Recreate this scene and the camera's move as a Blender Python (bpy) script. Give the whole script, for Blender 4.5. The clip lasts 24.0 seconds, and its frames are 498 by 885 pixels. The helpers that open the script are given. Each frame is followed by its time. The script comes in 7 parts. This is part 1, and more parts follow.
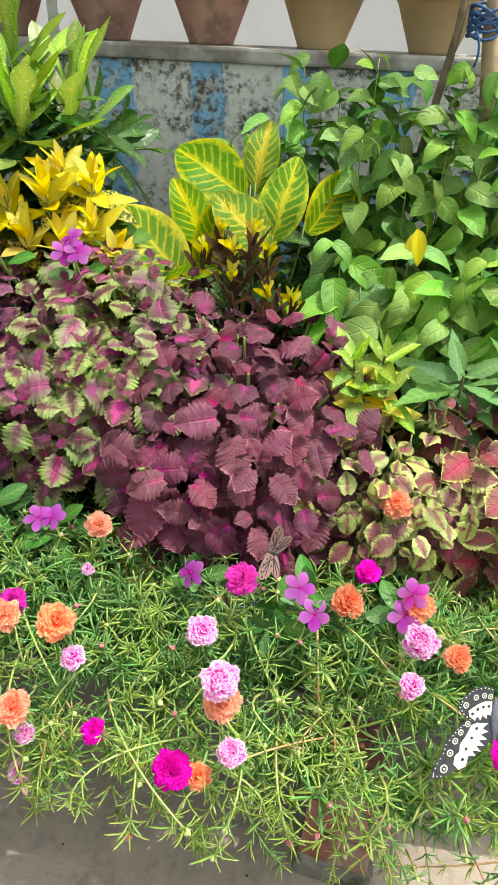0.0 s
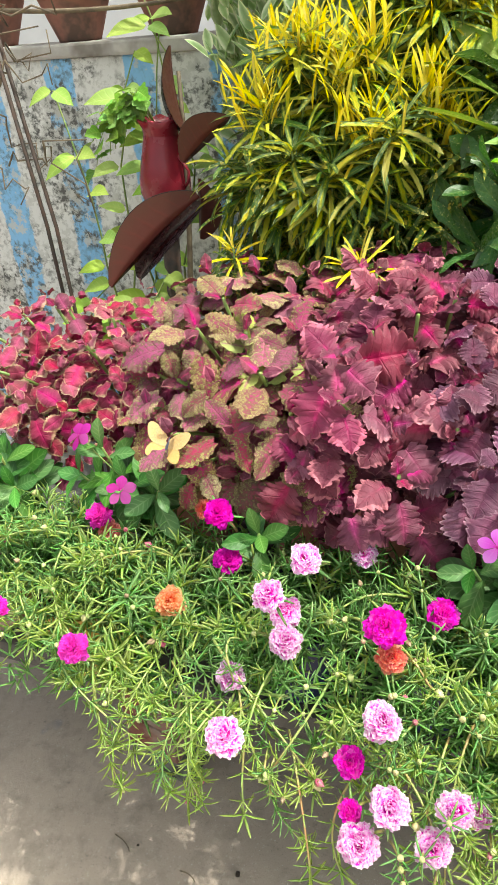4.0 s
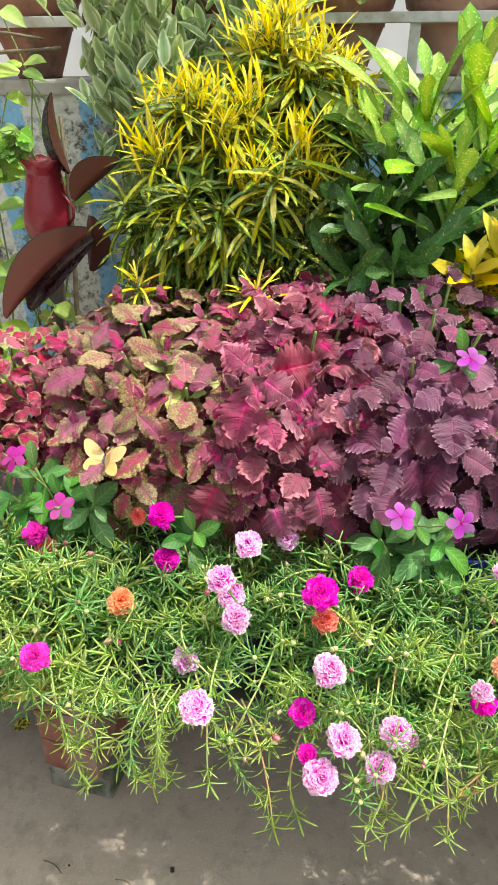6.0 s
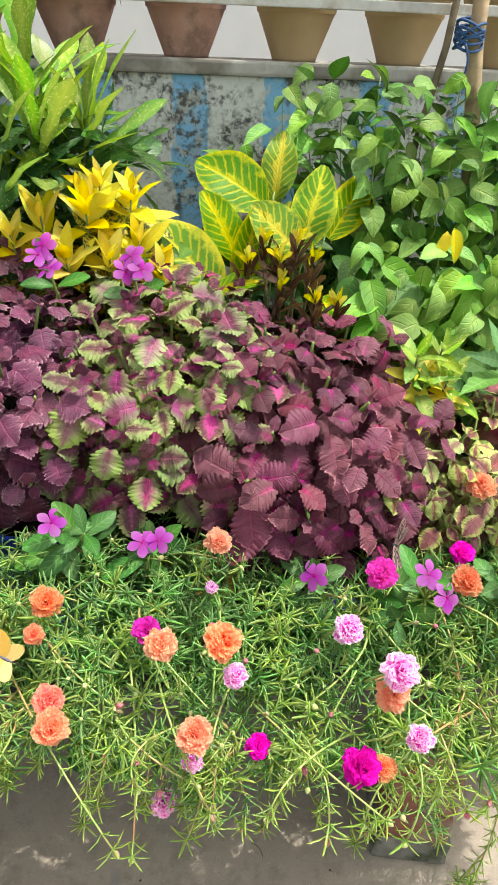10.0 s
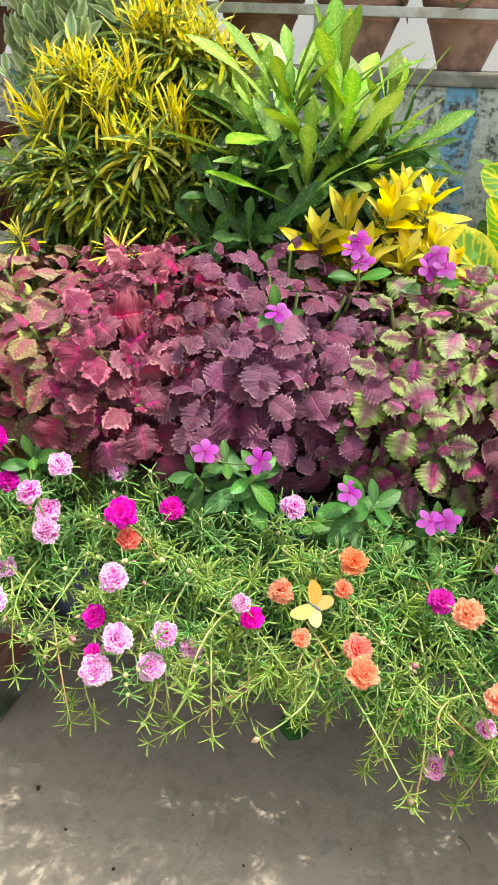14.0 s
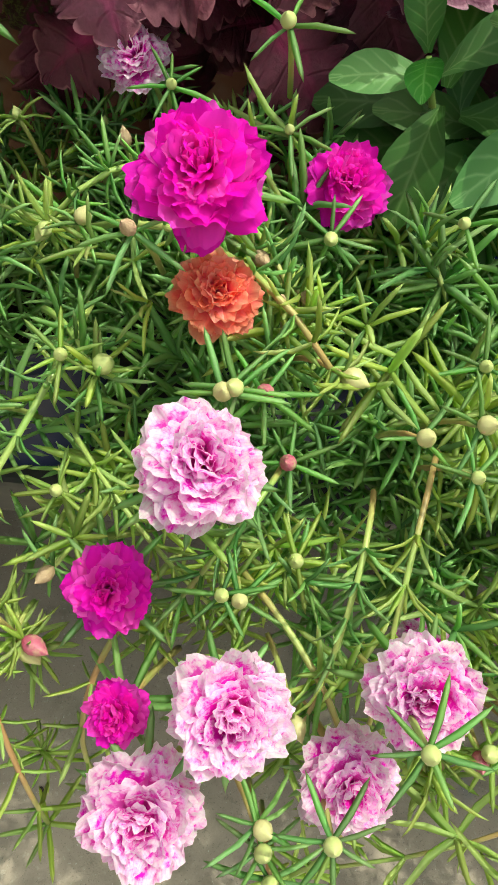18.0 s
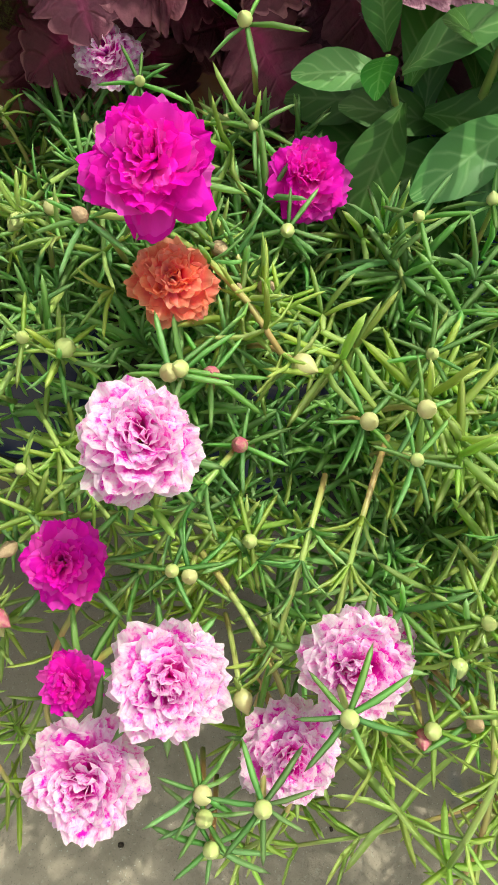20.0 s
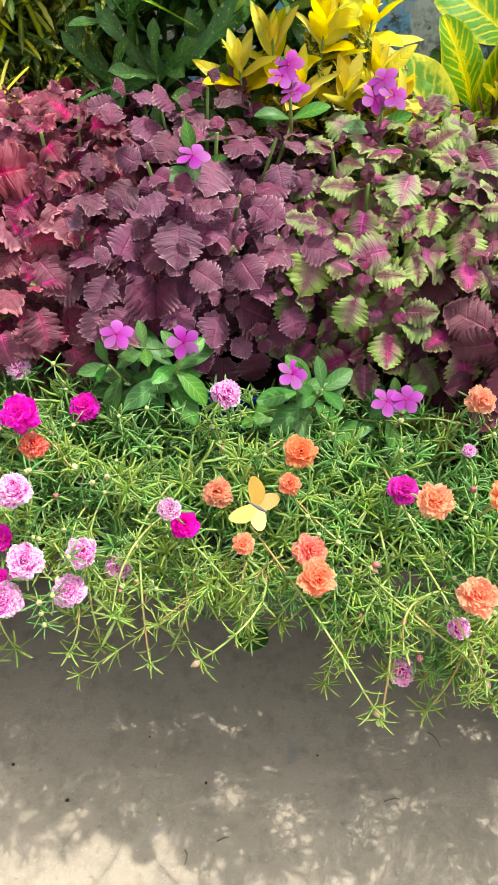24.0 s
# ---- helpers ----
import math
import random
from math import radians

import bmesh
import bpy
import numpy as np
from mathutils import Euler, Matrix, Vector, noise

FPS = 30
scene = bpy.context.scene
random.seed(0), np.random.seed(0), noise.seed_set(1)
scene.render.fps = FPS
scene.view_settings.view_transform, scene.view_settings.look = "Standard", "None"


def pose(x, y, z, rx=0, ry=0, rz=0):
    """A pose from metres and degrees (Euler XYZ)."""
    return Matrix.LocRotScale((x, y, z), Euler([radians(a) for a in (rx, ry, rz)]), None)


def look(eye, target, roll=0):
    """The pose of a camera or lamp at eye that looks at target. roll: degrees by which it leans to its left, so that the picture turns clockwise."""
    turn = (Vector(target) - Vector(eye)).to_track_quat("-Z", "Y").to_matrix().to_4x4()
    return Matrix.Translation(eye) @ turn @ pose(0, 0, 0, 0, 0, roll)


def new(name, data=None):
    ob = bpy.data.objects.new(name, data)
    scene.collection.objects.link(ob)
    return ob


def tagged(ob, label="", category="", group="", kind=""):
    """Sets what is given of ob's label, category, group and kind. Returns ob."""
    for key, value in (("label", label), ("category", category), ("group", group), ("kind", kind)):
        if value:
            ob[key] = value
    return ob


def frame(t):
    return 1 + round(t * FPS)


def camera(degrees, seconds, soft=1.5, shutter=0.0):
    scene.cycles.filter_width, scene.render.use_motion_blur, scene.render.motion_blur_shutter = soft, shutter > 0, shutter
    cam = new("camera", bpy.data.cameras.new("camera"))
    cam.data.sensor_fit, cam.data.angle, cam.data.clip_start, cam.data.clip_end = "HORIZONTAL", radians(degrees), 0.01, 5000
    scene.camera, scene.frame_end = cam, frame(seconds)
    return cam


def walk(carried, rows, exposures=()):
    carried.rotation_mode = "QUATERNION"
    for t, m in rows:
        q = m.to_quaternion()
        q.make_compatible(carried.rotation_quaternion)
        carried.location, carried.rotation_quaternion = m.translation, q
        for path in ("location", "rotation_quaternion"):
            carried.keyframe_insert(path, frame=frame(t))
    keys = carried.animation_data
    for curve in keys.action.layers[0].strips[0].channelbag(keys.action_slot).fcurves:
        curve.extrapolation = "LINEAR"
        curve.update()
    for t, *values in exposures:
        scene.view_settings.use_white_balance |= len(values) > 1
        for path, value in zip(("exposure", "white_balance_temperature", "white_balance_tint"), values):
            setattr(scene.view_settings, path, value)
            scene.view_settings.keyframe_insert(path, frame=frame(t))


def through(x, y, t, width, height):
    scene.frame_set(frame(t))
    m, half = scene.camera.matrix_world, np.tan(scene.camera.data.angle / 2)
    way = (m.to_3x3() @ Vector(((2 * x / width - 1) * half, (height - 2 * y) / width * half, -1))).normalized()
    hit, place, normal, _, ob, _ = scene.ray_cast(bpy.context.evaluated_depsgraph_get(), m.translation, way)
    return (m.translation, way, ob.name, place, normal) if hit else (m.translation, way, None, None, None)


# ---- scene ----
cam = camera(40.0, 24.0, 1.5)
METRES, EYE, TILT, LEAN, TURN = 3.6, 1.415, -32.0, -2.0, 8.0
ROWS = [
    (0.0, 0.0, 0.0, 0.0, 0.0, 0.0, -0.0),
    (0.5, -0.0218, 0.0002, 0.002, 1.18, 0.0, -1.06),
    (1.0, -0.0393, -0.0013, 0.0038, 2.94, 0.73, -1.47),
    (1.5, -0.0554, 0.0019, 0.0058, 6.18, 0.74, -2.52),
    (2.0, -0.0746, 0.013, 0.0085, 9.04, 0.76, -2.19),
    (2.5, -0.1053, 0.0272, 0.0125, 9.69, 0.09, -3.12),
    (3.0, -0.1465, 0.0401, 0.0242, 11.63, -0.38, -1.87),
    (3.5, -0.1828, 0.0514, 0.0311, 13.58, -0.8, -1.12),
    (5.5, -0.2353, 0.0271, 0.0287, 0.23, 0.9, 3.74),
    (6.0, -0.2397, 0.0163, 0.026, -1.87, 1.24, 4.17),
    (6.5, -0.236, 0.0091, 0.023, -3.76, 1.97, 4.51),
    (7.0, -0.2235, 0.0062, 0.0195, -6.05, 2.14, 5.65),
    (7.5, -0.2103, 0.0021, 0.0162, -6.37, 1.9, 5.42),
    (8.0, -0.1945, 0.0011, 0.016, -7.09, 1.88, 6.14),
    (8.5, -0.1624, 0.0039, 0.0159, -8.69, 1.31, 6.43),
    (9.0, -0.1296, 0.0058, 0.0143, -9.37, 1.37, 7.02),
    (9.5, -0.1057, 0.0053, 0.0113, -10.75, 0.77, 7.8),
    (10.0, -0.0868, 0.0036, 0.0045, -10.36, -0.03, 6.24),
    (10.5, -0.0729, 0.0042, 0.0011, -10.11, -0.26, 6.79),
    (12.5, -0.1036, -0.0427, -0.0117, -5.43, 2.32, 3.81),
    (13.0, -0.1173, -0.0572, -0.0166, -4.41, 3.3, 2.15),
    (13.5, -0.1345, -0.058, -0.0142, -1.15, 4.1, 1.26),
    (14.0, -0.1571, -0.0115, -0.0043, 0.26, 1.55, 0.31),
    (14.5, -0.1808, 0.0672, 0.0111, 0.19, -1.27, 1.21),
    (15.0, -0.2044, 0.1352, 0.0047, 0.56, -10.93, 1.15),
    (15.5, -0.2126, 0.1677, -0.0078, -1.35, -14.62, -0.08),
    (16.0, -0.2134, 0.1838, -0.0201, -3.14, -17.35, -0.74),
    (16.5, -0.2123, 0.1916, -0.027, -4.22, -18.56, -0.75),
    (17.0, -0.2113, 0.1949, -0.0284, -4.72, -18.54, -0.57),
    (17.5, -0.211, 0.1951, -0.0274, -4.9, -18.32, -0.42),
    (18.0, -0.2104, 0.1944, -0.0277, -4.68, -18.33, -0.42),
    (18.5, -0.2085, 0.1929, -0.0305, -4.43, -18.23, -0.6),
    (20.5, -0.2032, 0.1892, -0.0276, -2.04, -17.81, -0.2),
    (21.0, -0.2024, 0.1825, -0.0265, 0.08, -16.03, 1.3),
    (21.5, -0.1945, 0.1654, -0.0216, 0.05, -13.46, 0.76),
    (22.0, -0.1877, 0.1408, -0.0183, 0.95, -10.31, 0.66),
    (22.5, -0.1793, 0.1116, -0.0205, 0.71, -8.09, 1.08),
    (23.0, -0.1718, 0.0819, -0.0211, -0.1, -5.88, 1.68),
    (23.5, -0.1619, 0.0558, -0.0199, -1.78, -5.3, 2.73),
    (24.0, -0.1467, 0.0319, -0.0168, -3.46, -5.69, 3.93),
]
walk(cam, [(t, pose(0, 0, EYE, TILT, LEAN, TURN) @ pose(METRES * x, METRES * y, METRES * z, 90 + pitch, roll, yaw)) for t, x, y, z, yaw, pitch, roll in ROWS], [(0.0, 0.52, 6640.0, -1.5), (3.0, 0.65, 6640.0, -1.5), (5.5, 0.74, 6640.0, -1.5), (8.0, 0.71, 6640.0, -1.5), (10.0, 0.62, 6640.0, -1.5), (13.0, 0.66, 6640.0, -1.5), (14.0, 0.68, 6640.0, -1.5), (15.0, 0.60, 6640.0, -1.5), (16.0, 0.27, 6980.0, -13.0), (17.0, 0.22, 6980.0, -13.0), (20.5, 0.22, 6980.0, -13.0), (21.5, 0.43, 6900.0, -11.0), (22.0, 0.5, 6800.0, -5.0), (23.0, 0.65, 6640.0, -6.0), (24.0, 0.64, 6640.0, -3.0)])

# ---- world, sun, exposure ----
SUN_EL, SUN_AZ = 71.0, 90.0  # degrees; azimuth from +y towards +x
world = bpy.data.worlds.new("sky_world")
scene.world = world
world.use_nodes = True
wn = world.node_tree.nodes
sky = wn.new("ShaderNodeTexSky")
sky.sky_type, sky.sun_disc = "NISHITA", False
sky.sun_elevation, sky.sun_rotation = radians(SUN_EL), radians(SUN_AZ)
sky.air_density, sky.dust_density = 1.0, 6.0
wn["Background"].inputs["Strength"].default_value = 0.178
haze = wn.new("ShaderNodeHueSaturation")  # thin white haze over the whole sky
haze.inputs["Saturation"].default_value = 0.35
world.node_tree.links.new(sky.outputs[0], haze.inputs["Color"])
world.node_tree.links.new(haze.outputs[0], wn["Background"].inputs["Color"])
sun = new("sun", bpy.data.lights.new("sun", "SUN"))
sun.data.energy, sun.data.angle, sun.data.color = 2.75, radians(0.55), (1.0, 0.94, 0.87)
sd = Vector((math.sin(radians(SUN_AZ)) * math.cos(radians(SUN_EL)), math.cos(radians(SUN_AZ)) * math.cos(radians(SUN_EL)), math.sin(radians(SUN_EL))))
sun.matrix_world = look(sd * 20, (0, 0, 0))


# ---- materials ----
class Net:
    """A small builder of node materials."""

    def __init__(self, name):
        self.m = bpy.data.materials.new(name)
        self.m.use_nodes = True
        self.t = self.m.node_tree
        self.b = self.t.nodes["Principled BSDF"]
        self.o = self.t.nodes["Material Output"]

    def n(self, kind, **sets):
        node = self.t.nodes.new("ShaderNode" + kind)
        for k, v in sets.items():
            node.inputs[k].default_value = v
        return node

    def put(self, a, b):
        self.t.links.new(a, b)

    def feed(self, node, key, v):
        if isinstance(v, (int, float, tuple, list)):
            node.inputs[key].default_value = v
        else:
            self.put(v, node.inputs[key])

    def math(self, op, a, b=0.0, clamp=False):
        node = self.t.nodes.new("ShaderNodeMath")
        node.operation, node.use_clamp = op, clamp
        self.feed(node, 0, a), self.feed(node, 1, b)
        return node.outputs[0]

    def mix(self, f, a, b, how="MIX"):
        node = self.t.nodes.new("ShaderNodeMix")
        node.data_type, node.blend_type = "RGBA", how
        self.feed(node, 0, f)
        for k, v in ((6, a), (7, b)):
            self.feed(node, k, (*v, 1.0) if isinstance(v, tuple) and len(v) == 3 else v)
        return node.outputs[2]

    def ramp(self, f, stops, how="LINEAR"):
        node = self.t.nodes.new("ShaderNodeValToRGB")
        cr = node.color_ramp
        cr.interpolation = how
        while len(cr.elements) < len(stops):
            cr.elements.new(0.5)
        for e, (p, c) in zip(cr.elements, stops):
            e.position = p
            e.color = (*c, 1.0) if not isinstance(c, (int, float)) else (c, c, c, 1.0)
        self.feed(node, 0, f)
        return node.outputs[0]

    def noise(self, scale, detail=3.0, rough=0.55, at=None, dim="3D"):
        node = self.n("TexNoise", Scale=scale, Detail=detail, Roughness=rough)
        if at is not None:
            self.put(at, node.inputs["Vector"])
        return node.outputs[0]

    def coord(self, which="Object"):
        return self.n("TexCoord").outputs[which]

    def bump(self, h, strength=0.3, dist=0.002):
        node = self.n("Bump", Strength=strength, Distance=dist)
        self.put(h, node.inputs["Height"])
        self.put(node.outputs[0], self.b.inputs["Normal"])
        return node.outputs[0]

    def vary(self, col, rnd, hue=0.02, val=0.35, sat=0.15):
        """Shifts a colour by a random number, piece by piece."""
        node = self.n("HueSaturation")
        self.put(self.math("ADD", self.math("MULTIPLY", rnd, 2 * hue), 0.5 - hue), node.inputs["Hue"])
        r2 = self.math("FRACT", self.math("MULTIPLY", rnd, 7.31))
        self.put(self.math("ADD", self.math("MULTIPLY", r2, 2 * val), 1 - val), node.inputs["Value"])
        r3 = self.math("FRACT", self.math("MULTIPLY", rnd, 17.7))
        self.put(self.math("ADD", self.math("MULTIPLY", r3, 2 * sat), 1 - sat), node.inputs["Saturation"])
        self.put(col, node.inputs["Color"])
        return node.outputs[0]

    def random(self, island=False):
        if island:
            return self.n("NewGeometry").outputs["Random Per Island"]
        return self.n("ObjectInfo").outputs["Random"]

    def done(self, col, rough=0.5, through=0.0, tint=(1, 1, 1)):
        self.feed(self.b, "Base Color", (*col, 1.0) if isinstance(col, tuple) else col)
        self.feed(self.b, "Roughness", rough)
        if through > 0:
            tr = self.n("BsdfTranslucent")
            self.put(self.mix(1.0, col, tint, "MULTIPLY") if not isinstance(col, tuple) else self.mix(0.0, col, col), tr.inputs["Color"])
            mx = self.n("MixShader", Fac=through)
            self.put(self.b.outputs[0], mx.inputs[1]), self.put(tr.outputs[0], mx.inputs[2])
            self.put(mx.outputs[0], self.o.inputs["Surface"])
        return self.m


def leaf_mat(name, stops, a=1.0, b=0.0, c=0.25, nscale=60.0, vein=None, vamt=0.5, vk=7.0, vc=0.9, rough=0.45, through=0.28,
             island=False, hue=0.015, val=0.22, spots=None, bump=0.5, tint=(1.1, 1.15, 0.7), spec=0.32, slide=0.0, vw=0.16, wander=0.7, grain=0.0):
    """A leaf: colours run by stops from midrib to margin (a) and base to tip (b), broken by noise (c); veins fan from the midrib."""
    k = Net(name)
    uv = k.n("TexCoord").outputs["UV"]
    sep = k.n("SeparateXYZ")
    k.put(uv, sep.inputs[0])
    u = sep.outputs[0]
    w = k.math("ABSOLUTE", k.math("SUBTRACT", k.math("MULTIPLY", sep.outputs[1], 2.0), 1.0))
    rnd = k.random(island)
    ob = k.coord("Object")
    shift = k.n("VectorMath")
    shift.operation = "ADD"
    k.put(ob, shift.inputs[0])
    comb = k.n("CombineXYZ")
    k.put(k.math("MULTIPLY", rnd, 3.0), comb.inputs[0]), k.put(k.math("MULTIPLY", rnd, 7.0), comb.inputs[1])
    k.put(comb.outputs[0], shift.inputs[1])
    at = shift.outputs[0]
    nz = k.noise(nscale, 4.0, 0.6, at)
    f = k.math("ADD", k.math("ADD", k.math("MULTIPLY", w, a), k.math("MULTIPLY", u, b)), k.math("MULTIPLY", k.math("SUBTRACT", nz, 0.5), c * 2))
    if slide:
        f = k.math("ADD", f, k.math("MULTIPLY", k.math("SUBTRACT", k.math("FRACT", k.math("MULTIPLY", rnd, 3.7)), 0.5), slide))
    col = k.ramp(f, stops)
    if spots:
        scol, sscale, thr = spots
        sn = k.noise(sscale, 2.0, 0.5, at)
        col = k.mix(k.ramp(sn, [(thr - 0.03, 0.0), (thr + 0.03, 1.0)]), col, scol)
    # side veins
    ph = k.math("FRACT", k.math("ADD", k.math("SUBTRACT", k.math("MULTIPLY", u, vk), k.math("MULTIPLY", w, vc)), k.math("MULTIPLY", nz, wander)))
    side = k.ramp(k.math("ABSOLUTE", k.math("SUBTRACT", ph, 0.5)), [(0.0, 0.8), (vw, 0.0)])
    side = k.math("MULTIPLY", side, k.ramp(w, [(0.5, 1.0), (1.0, 0.15)]))
    mid = k.ramp(w, [(0.0, 1.0), (0.1, 0.0)])
    vn = k.math("MAXIMUM", side, mid)
    if vein:
        col = k.mix(k.math("MULTIPLY", vn, vamt), col, vein)
    col = k.vary(col, rnd, hue, val, 0.12)
    fine = k.noise(nscale * 5, 3.0, 0.6, at)
    if grain:
        col = k.mix(grain, col, k.ramp(fine, [(0.32, 0.4), (0.62, 1.0)]), "MULTIPLY")
    h = k.math("ADD", k.math("MULTIPLY", vn, -0.6), k.math("MULTIPLY", fine, 0.7))
    k.bump(h, bump, 0.002)
    k.b.inputs["Specular IOR Level"].default_value = spec
    return k.done(col, k.ramp(fine, [(0.3, max(rough - 0.1, 0.05)), (0.7, min(rough + 0.12, 1.0))]), through, tint)


def plain_mat(name, c1, c2, scale=20.0, rough=0.6, bump=0.3, detail=5.0, thr=(0.35, 0.65), metal=0.0, dist=0.003, c3=None, s3=4.0):
    k = Net(name)
    at = k.coord("Object")
    nz = k.noise(scale, detail, 0.6, at)
    col = k.ramp(nz, [(thr[0], c1), (thr[1], c2)])
    if c3:
        big = k.noise(s3, 4.0, 0.65, at)
        col = k.mix(k.ramp(big, [(0.48, 0.0), (0.62, 1.0)]), col, c3)
    k.b.inputs["Metallic"].default_value = metal
    k.bump(k.noise(scale * 4, 4.0, 0.6, at), bump, dist)
    return k.done(col, k.ramp(nz, [(0.3, max(rough - 0.12, 0.05)), (0.7, min(1, rough + 0.1))]))


# coleus kinds
CO = dict(vk=5, rough=0.54, spec=0.32, through=0.1, bump=0.8, vw=0.1, wander=0.15, grain=0.3)
M_COL_RED = leaf_mat("coleus_crimson", [(0.0, (0.5, 0.035, 0.14)), (0.35, (0.32, 0.045, 0.095)), (0.72, (0.25, 0.05, 0.075)), (0.86, (0.44, 0.28, 0.18))], 0.85, 0.12, 0.18, 70, (0.55, 0.08, 0.2), 0.3, slide=0.2, val=0.3, **CO)
M_COL_MOT = leaf_mat("coleus_mottled", [(0.0, (0.4, 0.05, 0.15)), (0.12, (0.24, 0.09, 0.085)), (0.34, (0.2, 0.105, 0.075)), (0.46, (0.42, 0.4, 0.14)), (0.56, (0.22, 0.12, 0.08)), (0.75, (0.3, 0.2, 0.11)), (0.9, (0.5, 0.43, 0.2))], 0.45, 0.1, 1.0, 200, (0.36, 0.17, 0.13), 0.3, slide=0.4, val=0.3, **CO)
M_COL_MAG = leaf_mat("coleus_magenta", [(0.0, (0.605, 0.0112, 0.213)), (0.1, (0.448, 0.0224, 0.146)), (0.3, (0.213, 0.0358, 0.0784)), (0.88, (0.202, 0.0448, 0.0784)), (0.98, (0.493, 0.157, 0.213))], 0.8, 0.4, 0.22, 40, (0.36, 0.08, 0.14), 0.3, slide=0.45, val=0.3, hue=0.012, **CO)
M_COL_WINE = leaf_mat("coleus_wine", [(0.0, (0.408, 0.0264, 0.132)), (0.25, (0.21, 0.0408, 0.0792)), (0.88, (0.198, 0.0504, 0.084)), (0.98, (0.408, 0.144, 0.18))], 0.85, 0.25, 0.2, 40, (0.28, 0.07, 0.11), 0.3, slide=0.35, val=0.32, hue=0.015, **CO)
M_COL_DARK = leaf_mat("coleus_purple", [(0.0, (0.19, 0.0402, 0.1)), (0.6, (0.143, 0.0424, 0.0893)), (0.88, (0.184, 0.0614, 0.112)), (0.96, (0.36, 0.18, 0.25))], 0.95, 0.08, 0.16, 60, (0.22, 0.085, 0.125), 0.35, val=0.36, **CO)
M_COL_GRN = leaf_mat("coleus_green_edge", [(0.0, (0.459, 0.0396, 0.237)), (0.14, (0.285, 0.0475, 0.143)), (0.3, (0.119, 0.0356, 0.0514)), (0.5, (0.115, 0.0514, 0.0506)), (0.64, (0.213, 0.158, 0.087)), (0.78, (0.285, 0.316, 0.127)), (1.0, (0.285, 0.356, 0.119))], 0.74, 0.32, 0.36, 90, (0.34, 0.17, 0.16), 0.3, slide=0.6, val=0.28, **CO)
M_COL_GRW = leaf_mat("coleus_lime_edge", [(0.0, (0.378, 0.0454, 0.196)), (0.16, (0.272, 0.0605, 0.136)), (0.36, (0.257, 0.151, 0.144)), (0.58, (0.287, 0.257, 0.144)), (0.76, (0.257, 0.318, 0.0981)), (1.0, (0.227, 0.318, 0.0756))], 0.8, 0.28, 0.3, 60, (0.46, 0.22, 0.26), 0.25, slide=0.45, val=0.28, **CO)
M_COL_MAR = leaf_mat("coleus_maroon", [(0.0, (0.445, 0.0142, 0.202)), (0.14, (0.243, 0.0223, 0.101)), (0.26, (0.147, 0.0344, 0.0648)), (0.92, (0.151, 0.0425, 0.0708)), (0.98, (0.324, 0.121, 0.162))], 0.62, 0.42, 0.12, 60, (0.25, 0.065, 0.12), 0.32, slide=0.25, val=0.36, **CO)
M_COL_LIME = leaf_mat("coleus_lime", [(0.0, (0.26, 0.08, 0.1)), (0.3, (0.3, 0.16, 0.11)), (0.5, (0.42, 0.44, 0.14)), (1.0, (0.45, 0.56, 0.17))], 0.9, 0.0, 0.35, 90, (0.45, 0.34, 0.18), 0.25, slide=0.5, val=0.3, **CO)
M_COL_BRN = leaf_mat("coleus_brown", [(0.0, (0.4, 0.06, 0.12)), (0.4, (0.24, 0.08, 0.075)), (0.78, (0.21, 0.1, 0.075)), (0.92, (0.56, 0.54, 0.18))], 0.9, 0.1, 0.15, 70, (0.34, 0.14, 0.12), 0.35, slide=0.3, val=0.38, **CO)
# crotons, vine, other leaves
M_NAR_Y = leaf_mat("croton_yellow", [(0.0, (0.86, 0.72, 0.05)), (0.5, (0.76, 0.66, 0.04)), (0.8, (0.34, 0.42, 0.03)), (1.0, (0.12, 0.2, 0.02))], 0.55, 0.0, 0.6, 70, (0.82, 0.66, 0.08), 0.3, rough=0.35, vk=3, slide=0.6, val=0.28)
M_NAR_G = leaf_mat("croton_spotted_green", [(0.0, (0.06, 0.12, 0.02)), (1.0, (0.04, 0.09, 0.02))], 0.6, 0.1, 0.3, 60, (0.4, 0.36, 0.05), 0.3, rough=0.3, spots=((0.5, 0.44, 0.08), 160, 0.58), vk=3)
M_GRN_L = leaf_mat("croton_bright_green", [(0.0, (0.32, 0.47, 0.06)), (0.5, (0.21, 0.39, 0.05)), (1.0, (0.12, 0.29, 0.04))], 0.7, 0.0, 0.35, 30, (0.44, 0.54, 0.1), 0.5, rough=0.34, spec=0.35, spots=((0.62, 0.62, 0.26), 190, 0.62), vk=6, vc=1.2, bump=0.25, hue=0.025, val=0.36)
M_GRN_D = leaf_mat("croton_dark_green", [(0.0, (0.07, 0.17, 0.04)), (1.0, (0.045, 0.115, 0.03))], 0.7, 0.0, 0.3, 30, (0.2, 0.3, 0.06), 0.4, rough=0.27, spots=((0.42, 0.44, 0.16), 170, 0.68), vk=6, vc=1.2, bump=0.25)
M_GOLD = leaf_mat("croton_gold", [(0.0, (0.86, 0.68, 0.04)), (0.5, (0.8, 0.65, 0.04)), (0.8, (0.62, 0.56, 0.05)), (1.0, (0.4, 0.44, 0.05))], 0.7, 0.1, 0.4, 40, (0.9, 0.7, 0.1), 0.3, rough=0.38, through=0.35, slide=0.5)
